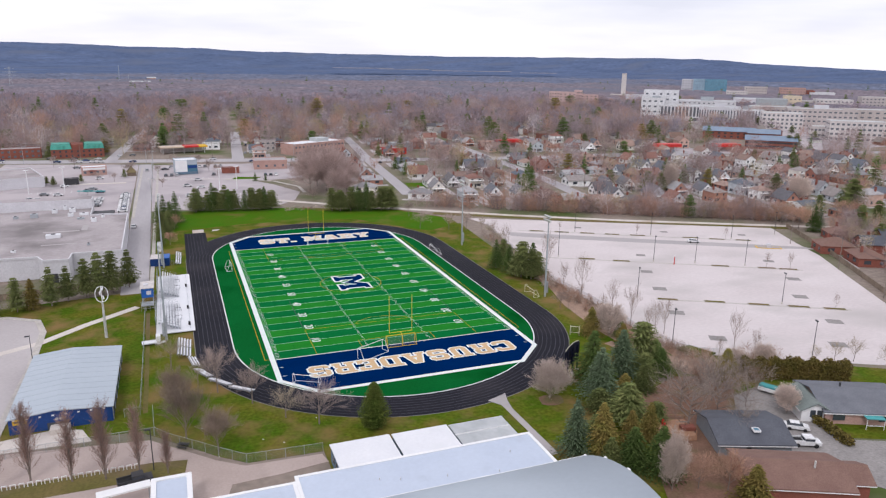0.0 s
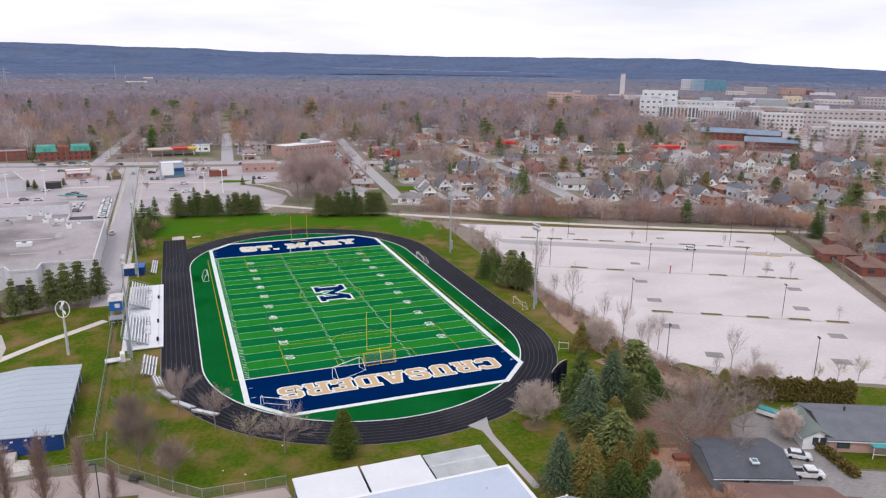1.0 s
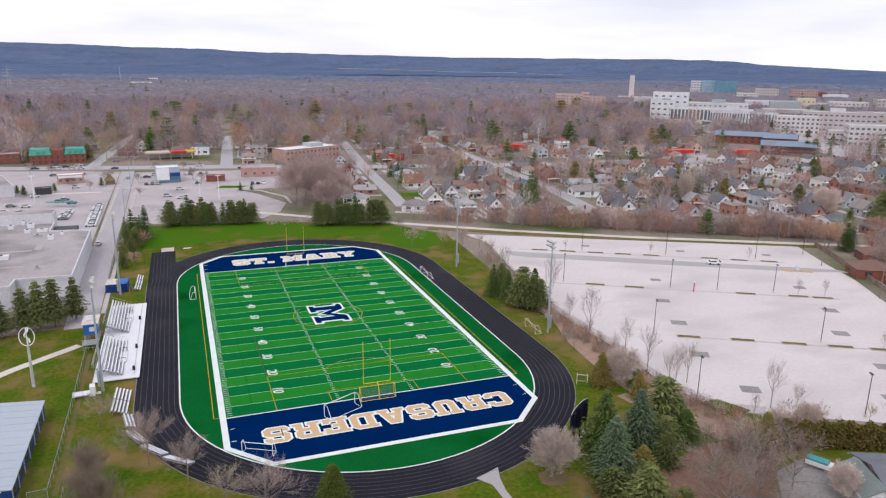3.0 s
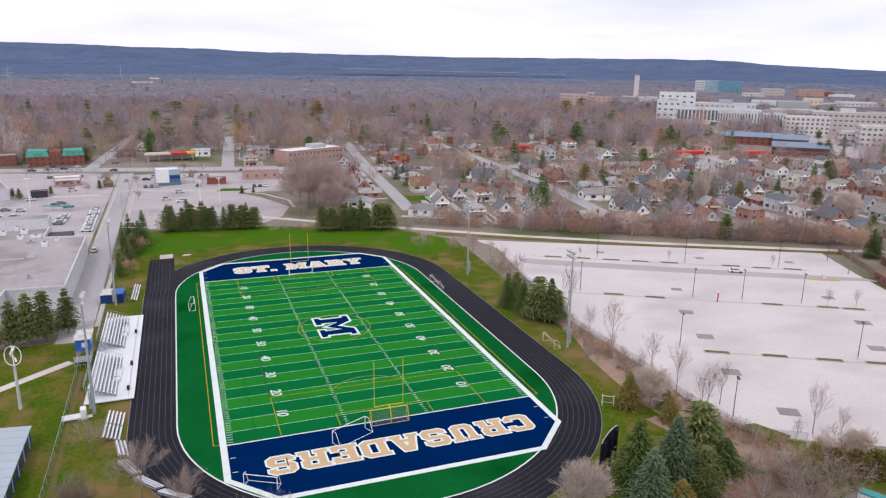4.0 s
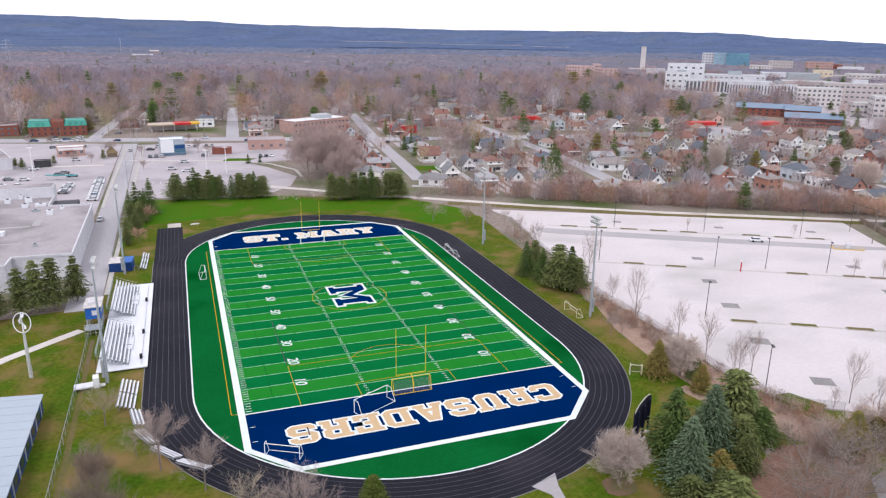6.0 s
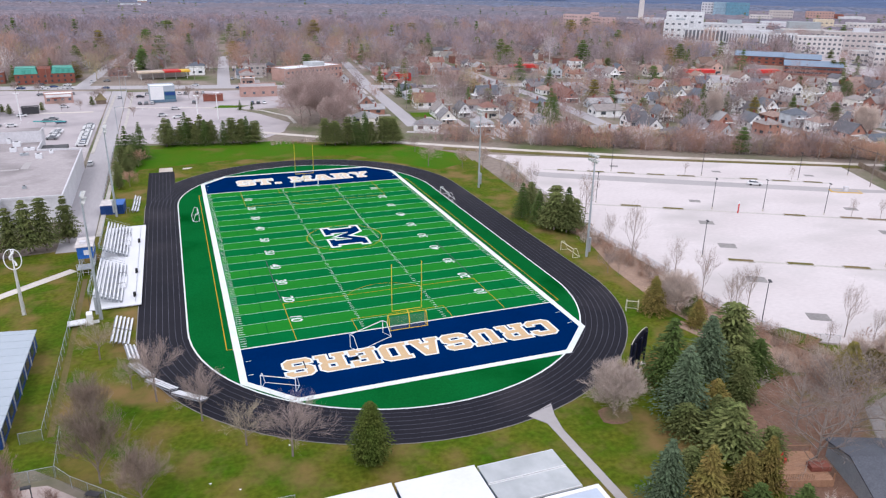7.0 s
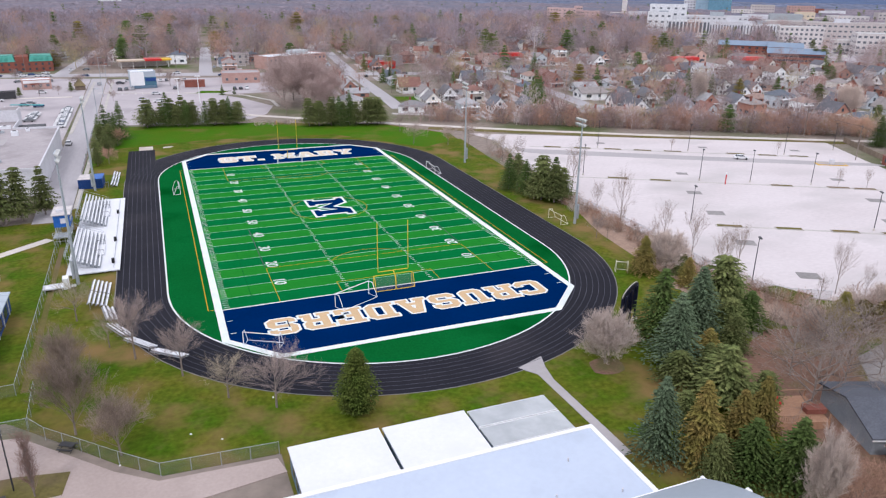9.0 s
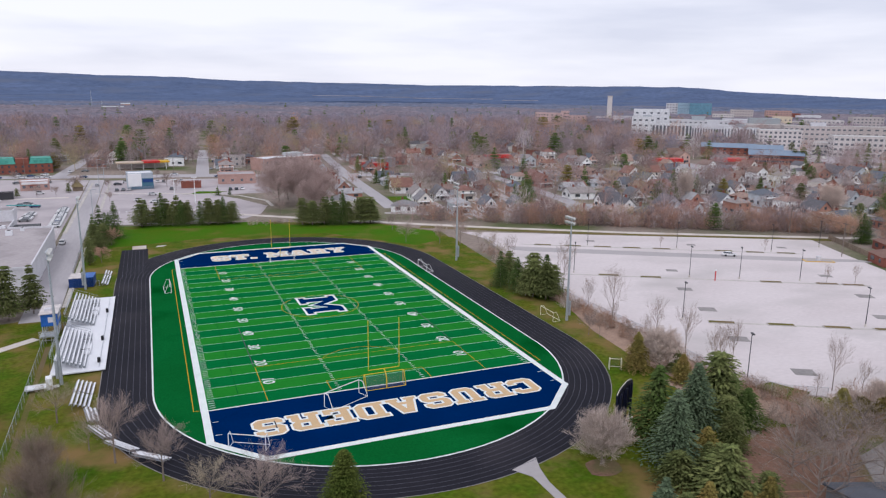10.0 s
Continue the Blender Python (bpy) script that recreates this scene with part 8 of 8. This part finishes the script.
HOSP = dict(category="hospital", name="hospital_block")
M_GLASSP = material("pale_curtain_glass", (0.22, 0.33, 0.42), (0.30, 0.42, 0.50), 0.25, 0.02, 0.3, spec=0.6)
M_WHITEWALL = material("white_facade", (0.68, 0.68, 0.70), (0.62, 0.62, 0.64), 0.8, 0.05, 0.6)
M_GLASSB2 = material("blue_tower_glass", (0.10, 0.24, 0.33), (0.14, 0.29, 0.38), 0.25, 0.02, 0.3, spec=0.6)
M_TANWALL = material("sandy_wall", (0.66, 0.56, 0.42), (0.60, 0.50, 0.37), 0.85, 0.05, 1.0)
far_block(517, 544, 27, 30, 24.9, M_WHITEWALL, "white hospital block with a stepped front", 4, 4, 3, **HOSP)
far_block(542, 562, 42, 26, 32.8, M_WHITEWALL, "tall white hospital tower", 5, 5, 2, **HOSP)
far_block(540, 514, 54, 26, 16.9, M_WHITEWALL, "white hospital wing with tall window bays", 1, 13, 3, win=(2.6, 11), **HOSP)
far_block(606, 552, 70, 34, 20.0, M_PALEWALL, "pale grey upper hospital wing", 5, 12, 2, win=(2.4, 1.3), **HOSP)
far_block(563, 479, 46, 26, 17.3, M_PALEWALL, "grey-white hospital wing with narrow bays", 1, 16, 2, win=(1.3, 9), **HOSP)
far_block(580, 454, 36, 26, 15.8, M_WHITEWALL, "white hospital wing with upright fins", 1, 11, 4, win=(1.2, 10), **HOSP)
far_block(544, 458, 20, 8, 9.6, M_BEIGE, "low hospital entrance with dark openings", 1, 5, 2, win=(2.8, 4.5), **HOSP)
far_block(622, 454, 55, 30, 18.5, M_BEIGE, "beige hospital wing further back", 3, 10, 2, win=(3.0, 1.2), **HOSP)
far_block(566, 388, 40, 26, 16.5, M_CREAM, "cream office block with square windows", 4, 9, 4, win=(2.2, 2.0))
far_block(626, 392, 70, 26, 19.6, M_BEIGE, "long beige office block with window bands", 4, 14, 3, win=(2.8, 1.6))
far_block(537, 273, 47, 24, 17.2, M_CREAM, "cream parking building with square openings", 4, 11, 4, win=(2.4, 1.8))
far_block(538, 308, 26, 18, 9.6, M_CREAM, "low cream podium", 2, 8, 3, win=(2.2, 1.6))
far_block(675, 370, 58, 30, 19.5, M_BEIGE, "beige office block behind the parking building", 4, 8, 2, win=(3.2, 1.6))
far_block(697, 534, 36, 24, 22.3, M_STEEL, "grey plant floors", 0, 0)
far_block(789, 648, 73, 40, 16.2, M_PALEWALL, "long low grey block", 2, 12, 0, win=(3.6, 1.4))
far_block(1046, 1122, 30, 24, 32.5, M_PALEWALL, "pale grey tower slab", 6, 5, 0, win=(3.2, 2.2))
far_block(1057, 1098, 30, 26, 33.5, M_GLASSP, "blue-grey glass tower block", 5, 7, 0, win=(2.6, 0.5))
far_block(1077, 1072, 45, 24, 33.4, M_GLASSB2, "blue glass tower block with pale bands", 5, 9, 0, win=(2.6, 0.5))
far_block(992, 915, 38, 24, 15.6, M_CREAM, "cream residence block", 4, 8, 0, win=(2.2, 1.4))
far_block(1033, 910, 40, 24, 23.6, M_BEIGE, "beige residence block", 5, 8, 0, win=(2.2, 1.4))
far_block(1117, 900, 46, 24, 22.1, M_BRICKP, "pink brick residence block", 5, 9, 0, win=(2.2, 1.4))
far_block(1153, 896, 24, 24, 17.0, M_BRICK, "dark brick residence block", 4, 4, 0, win=(2.2, 1.4))
far_block(1170, 877, 45, 30, 13.9, M_WHITEWALL, "white campus hall", 1, 6, 0, win=(3.6, 2.0))
far_block(837, 633, 24, 24, 20.5, M_TANWALL, "sandy yellow campus wing", 3, 4, 2, win=(2.2, 1.6))
far_block(867, 631, 35, 30, 13.4, M_BEIGE, "beige campus wing", 3, 7, 0, win=(2.6, 1.4))
far_block(887, 604, 50, 30, 16.6, M_CREAM, "cream campus wing", 4, 9, 0, win=(2.6, 1.4))
far_block(925, 565, 40, 30, 21.8, M_BEIGE, "tall beige campus block", 5, 8, 0, win=(2.2, 1.6))
far_block(636, 749, 26, 20, 18.0, M_PALEWALL, "pale boiler house beside the chimney", 0, 0)
far_block(559, 719, 49, 20, 12.2, M_DARKSTEEL, "dark glazed plant hall", 1, 9, 0, win=(4.0, 1.0))
far_block(518, 664, 28, 16, 10.0, M_BRICK, "low red brick hall", 1, 5, 2)
far_block(646, 855, 52, 14, 6.6, M_PALEWALL, "long low pale service hall", 1, 9, 0, win=(3.0, 1.0))
far_block(523, 546, 10, 8, 26.0, M_STEEL, "rooftop plant room", 0, 0, name="plant_room")
far_block(566, 482, 12, 8, 20.5, M_PALEWALL, "rooftop plant room", 0, 0, name="plant_room")
far_block(584, 458, 9, 7, 18.6, M_STEEL, "rooftop plant room", 0, 0, name="plant_room")
far_block(630, 396, 14, 8, 23.0, M_PALEWALL, "rooftop plant room", 0, 0, name="plant_room")
far_block(612, 558, 16, 9, 24.0, M_STEEL, "rooftop plant room", 0, 0, name="plant_room")
M_PINKWALL = material("rosy_brick", (0.56, 0.40, 0.385), (0.49, 0.345, 0.33), 0.9, 0.2, 1.0)
for x, y, w, h in ((482, 729, 15, 24.1), (496, 715, 25, 23.9), (512, 713, 11, 26.5), (526, 705, 25, 20.5)):
    far_block(x, y, w, 18, h, M_PINKWALL, "pink brick apartment block", 6, 4, 2, yaw=-33, win=(1.8, 1.4), category="apartment block", name="apartment_block")
t = thing("chimney_stack", 717, 896.8, 0, -38, "tall square pale concrete chimney stack", "chimney")
part("shaft", boxm(-4.0, 4.0, -4.0, 4.0, 0, 47), M_CREAM, t)
part("crown", boxm(-4.3, 4.3, -4.3, 4.3, 47, 48.4), M_BEIGE, t)
part("plinth", boxm(-22, 22, -12, 12, 0, 12), M_BEIGE, t)
for x, y, w in ((436, 322, 44), (452, 296, 26), (404, 254, 18), (419, 242, 20)):
    t = thing("blue_roofed_school", x, y, 0, -43, "brick school with a blue-grey sheet roof", "school")
    part("wall", gable_walls(18, w, 7, 3), M_BRICK, t).rotation_euler = (0, 0, radians(90))
    part("roof", gable(bmesh.new(), 18, w, 7, 3, 0.8), M_BLUEROOF, t, "blue-grey sheet roof").rotation_euler = (0, 0, radians(90))
    for c in range(8):
        share("window", WIDEWIN, t, pose(-w / 2 + w * (c + 0.5) / 8, -9.05, 1.5))
        share("window", WIDEWIN, t, pose(-w / 2 + w * (c + 0.5) / 8, -9.05, 4.4))
for x, y, yaw in ((314, 254, -10), (361, 242, -10), (205, 314, -6)):
    t = thing("fuel_station", x, y, 0, yaw, "fuel station with a bright red canopy", "fuel station")
    part("canopy", boxm(-10, 10, -4.5, 4.5, 3.6, 5.8), M_REDROOF, t, "bright red canopy")
    part("kiosk", boxm(-8, 10, 7, 14, 0, 4), M_BRICKP, t)
    for c in (-7, 7):
        part("column", boxm(c - 0.25, c + 0.25, -0.25, 0.25, 0, 3.6), M_WHITE, t)
for x, y, h in ((-154.8, 1752.9, 46), (-140, 1900, 20)):
    t = thing("radio_mast", x, y, 0, 0, "pale lattice mast above the woods", "mast")
    part("mast", tubes([((s * 1.2, q * 1.2, 0), (s * 0.3, q * 0.3, h)) for s in (-1, 1) for q in (-1, 1)], 0.25, 4), M_STEEL, t)
    part("bracing", tubes([((-1.2 + 0.09 * k, -1.2 + 0.09 * k, h * k / 10), (1.2 - 0.09 * k, -1.2 + 0.09 * k, h * (k + 1) / 10)) for k in range(10)], 0.15, 4), M_STEEL, t)

t = thing("power_pylon", -319.7, 1357.9, 0, 10, "grey steel lattice power pylon above the woods", "pylon")
part("tower", tubes([((i * 3.5, k * 3.5, 0), (i * 0.5, k * 0.5, 46)) for i in (-1, 1) for k in (-1, 1)], 0.28, 4), M_STEEL, t)
part("bracing", tubes([((-3.5 + 0.32 * k, -3.5 + 0.32 * k, 4.8 * k), (3.5 - 0.32 * (k + 1), -3.5 + 0.32 * (k + 1), 4.8 * (k + 1))) for k in range(9)], 0.2, 4), M_STEEL, t)
for z0, w in ((30, 9), (36, 11), (42, 8)):
    part("crossarm", tubes([((-w, 0, z0), (w, 0, z0)), ((-w, 0, z0), (0, 0, z0 + 2.2)), ((w, 0, z0), (0, 0, z0 + 2.2))], 0.22, 4), M_STEEL, t)
for x, y, w, h in ((-104, 1608, 44, 11), (-84, 1884, 22, 13)):
    t = thing("far_hall", x, y, 0, 4, "long low pale hall among the far woods", "building", "far halls")
    part("wall", boxm(-w / 2, w / 2, -8, 8, 0, h), M_BRICKP, t)
    part("roof", gable(bmesh.new(), 16, w, h, 2.2, 0.5), M_ROOFG, t, "grey sheet roof").rotation_euler = (0, 0, radians(90))

# ---- houses and gardens beside the school ----
def bungalow(x, y, yaw, w, d, h, rise, wall, roof, label):
    t = thing("bungalow", x, y, 0.03, yaw, label, "house", "bungalows beside the school")
    part("wall", gable_walls(w, d, h, rise), wall, t)
    part("roof", gable(bmesh.new(), w, d, h, rise, 0.6, 0.2), roof, t)
    part("gutter", boxm(w / 2 + 0.55, w / 2 + 0.68, -d / 2 - 0.6, d / 2 + 0.6, h - 0.32, h - 0.2), M_WHITE, t, "white gutter")
    part("gutter", boxm(-w / 2 - 0.68, -w / 2 - 0.55, -d / 2 - 0.6, d / 2 + 0.6, h - 0.32, h - 0.2), M_WHITE, t, "white gutter")
    return t


t = bungalow(74.8, -111.9, -114.4, 13.0, 17, 2.6, 1.7, M_BRICKP, M_SHINGLEG, "long bungalow with a grey shingle roof and brick walls")
for yy in (-6, 2.5, 6):
    part("window", boxm(6.7, 6.76, yy - 1.1, yy + 1.1, 0.9, 2.1), M_WIN, t)
part("awning", boxm(6.7, 8.6, -1.8, 1.6, 2.2, 2.35), M_TURQ, t, "turquoise canvas awning")
part("porch_rail", tubes([((8.5, yy, 0), (8.5, yy, 2.2)) for yy in (-1.7, 1.5)] + [((8.5, -1.7, 0.9), (8.5, 1.5, 0.9))], 0.06, 5), M_WHITE, t)
part("roof_vent", tube(bmesh.new(), (-0.5, -3, 4.6), (-0.5, -3, 5.4), 0.2, 0.2, 8), M_DARKSTEEL, t)
M_SHINGLEGREEN = material("green_grey_shingles", (0.19, 0.22, 0.21), (0.155, 0.185, 0.175), 0.9, 0.6, 5.0, 0.02)
t = bungalow(64.8, -109.3, -24.4, 5.0, 8.5, 2.6, 1.3, M_WHITE, M_SHINGLEGREEN, "small side wing with a green-grey shingle roof and white walls")
for xx in (-0.9, 0.4):
    part("window", boxm(xx, xx + 1.0, -4.32, -4.26, 1.0, 2.4), M_WIN, t)
M_SIDEGREY = material("grey_siding", (0.30, 0.33, 0.36), (0.26, 0.29, 0.32), 0.7, 0.6, 6.0)
t = bungalow(44.9, -113.8, -111, 11.5, 12.5, 2.6, 1.5, M_SIDEGREY, M_SHINGLED, "bungalow with a charcoal shingle roof and a skylight")
sk = part("skylight_frame", boxm(2.6, 4.0, 0.2, 1.4, 3.7, 4.0), M_WHITE, t, "white skylight frame")
part("pane", boxm(2.8, 3.8, 0.35, 1.25, 4.0, 4.03), M_GLASSB, sk)
part("window", boxm(5.75, 5.81, -1.6, -0.8, 0.9, 2.3), M_WIN, t)
t = bungalow(41.7, -127.3, -115, 10.5, 15.5, 2.6, 1.6, M_BRICK, M_SHINGLEB, "bungalow with a reddish-brown shingle roof")
part("flue", tube(bmesh.new(), (1.5, 3.2, 4.0), (1.5, 3.2, 5.2), 0.16, 0.16, 8), M_POLEWHITE, t, "pale metal flue")
t = bungalow(48.8, -130.7, -115, 6, 7, 2.7, 1.3, M_BRICK, M_SHINGLEB, "side wing with a reddish-brown shingle roof")
part("window", boxm(-2.0, -0.8, 3.5, 3.56, 1.0, 2.2), M_WHITE, t)


def deck():
    t = thing("garden_deck", 34.6, -107.4, 0.03, -18, "reddish wooden garden deck with railing", "deck")
    for k in range(24):
        part("board", boxm(-3.4, 3.4, -3.0 + k * 0.25, -2.78 + k * 0.25, 1.0, 1.06), M_WOOD, t)
    for x in (-3.3, 3.3):
        for y in (-2.9, 0, 2.9):
            part("post", boxm(x - 0.07, x + 0.07, y - 0.07, y + 0.07, 0, 2.0), M_WOOD, t)
    part("rail", tubes([((-3.3, -2.9, 2.0), (-3.3, 2.9, 2.0)), ((-3.3, 2.9, 2.0), (3.3, 2.9, 2.0)), ((-3.3, -2.9, 2.0), (1.0, -2.9, 2.0))], 0.06, 4), M_WOOD, t)
    for k in range(20):
        part("baluster", boxm(-3.33, -3.27, -2.8 + k * 0.29, -2.74 + k * 0.29, 1.06, 2.0), M_WOOD, t)
    for k in range(14):
        part("baluster", boxm(-3.2 + k * 0.3, -3.14 + k * 0.3, -2.93, -2.87, 1.06, 2.0), M_WOOD, t)
    part("skirt", boxm(-3.4, 3.4, -3.0, -2.94, 0, 1.0), M_WOOD, t)


deck()
t = thing("garden_chair", 33.6, -106.2, 1.09, 20, "red plastic garden chair on the deck", "chair")
part("seat", boxm(-0.3, 0.3, -0.3, 0.3, 0.38, 0.44), M_RED, t)
part("backrest", boxm(-0.3, 0.3, 0.28, 0.36, 0.44, 1.1), M_RED, t)
for x in (-0.28, 0.22):
    for y in (-0.28, 0.22):
        part("leg", boxm(x, x + 0.06, y, y + 0.06, 0, 0.38), M_RED, t)
t = thing("covered_table", 36.7, -108.9, 1.09, -18, "dark red covered table on the deck", "table")
part("cover", boxm(-1.3, 1.3, -0.7, 0.7, 0.1, 0.75), M_BRICK, t)
part("foot", boxm(-1.0, 1.0, -0.4, 0.4, 0, 0.1), M_DARKSTEEL, t)


def hedge(points, width, h, label):
    """Leafy clumps packed round a line of stems."""
    a = Vector(points[0])
    t = thing("hedge", a.x, a.y, 0.03, 0, label, "hedge")
    rng = Rand(9)
    vs, fs, sv, sf = [], [], [], []
    for p, q in zip(points, points[1:]):
        p, q = Vector(p) - a, Vector(q) - a
        n = (q - p).orthogonal().normalized()
        L = (q - p).length
        for k in range(int(L * width * h * 46)):
            f, s, z = rng.random(), rng.sign(0.5), rng.random()
            edge = max(abs(s) * 2, z)
            if edge < 0.6 and rng.random() < 0.7:
                continue
            c = p.lerp(q, f) + n * s * width * (1 - 0.25 * z)
            c = Vector((c.x, c.y, 0.1 + z * h * (0.93 + 0.1 * math.sin(f * L * 1.9) + rng.sign(0.05))))
            d = Vector((rng.sign(1), rng.sign(1), rng.uniform(0.1, 1))).normalized()
            u = perp(d, rng)
            w = d.cross(u)
            r = rng.uniform(0.16, 0.3)
            i0 = len(vs)
            vs.extend((c + u * r, c + w * r * 0.8, c - u * r, c - w * r * 0.8, c + d * r * 0.4))
            fs.extend(((i0, i0 + 1, i0 + 4), (i0 + 1, i0 + 2, i0 + 4), (i0 + 2, i0 + 3, i0 + 4), (i0 + 3, i0, i0 + 4)))
        for k in range(int(L / 1.2)):
            c = p.lerp(q, (k + 0.5) / int(L / 1.2))
            cone3(sv, sf, Vector((c.x, c.y, 0)), Vector((c.x, c.y, h * 0.85)), 0.08, 0.03)
    for nme, v, f, mat in (("leaves", vs, fs, M_HEDGE), ("stems", sv, sf, M_BARK)):
        ob = new(nme, mesh_tri(nme, [tuple(x) for x in v], f, mat))
        ob.parent = t


hedge([(64.2, -92.6), (74.6, -97.0), (85.4, -101.9)], 2.8, 4.6, "tall clipped brownish-green hedge behind the bungalows")
hedge([(63.7, -111.6), (62.8, -117), (61.7, -122.4)], 2.0, 1.5, "low clipped brownish hedge beside the driveway")
plant(CEDAR[0], 59.7, -93.1, 0.95, 40, "rounded brown-green cedar at the end of the hedge", "", 1.5)
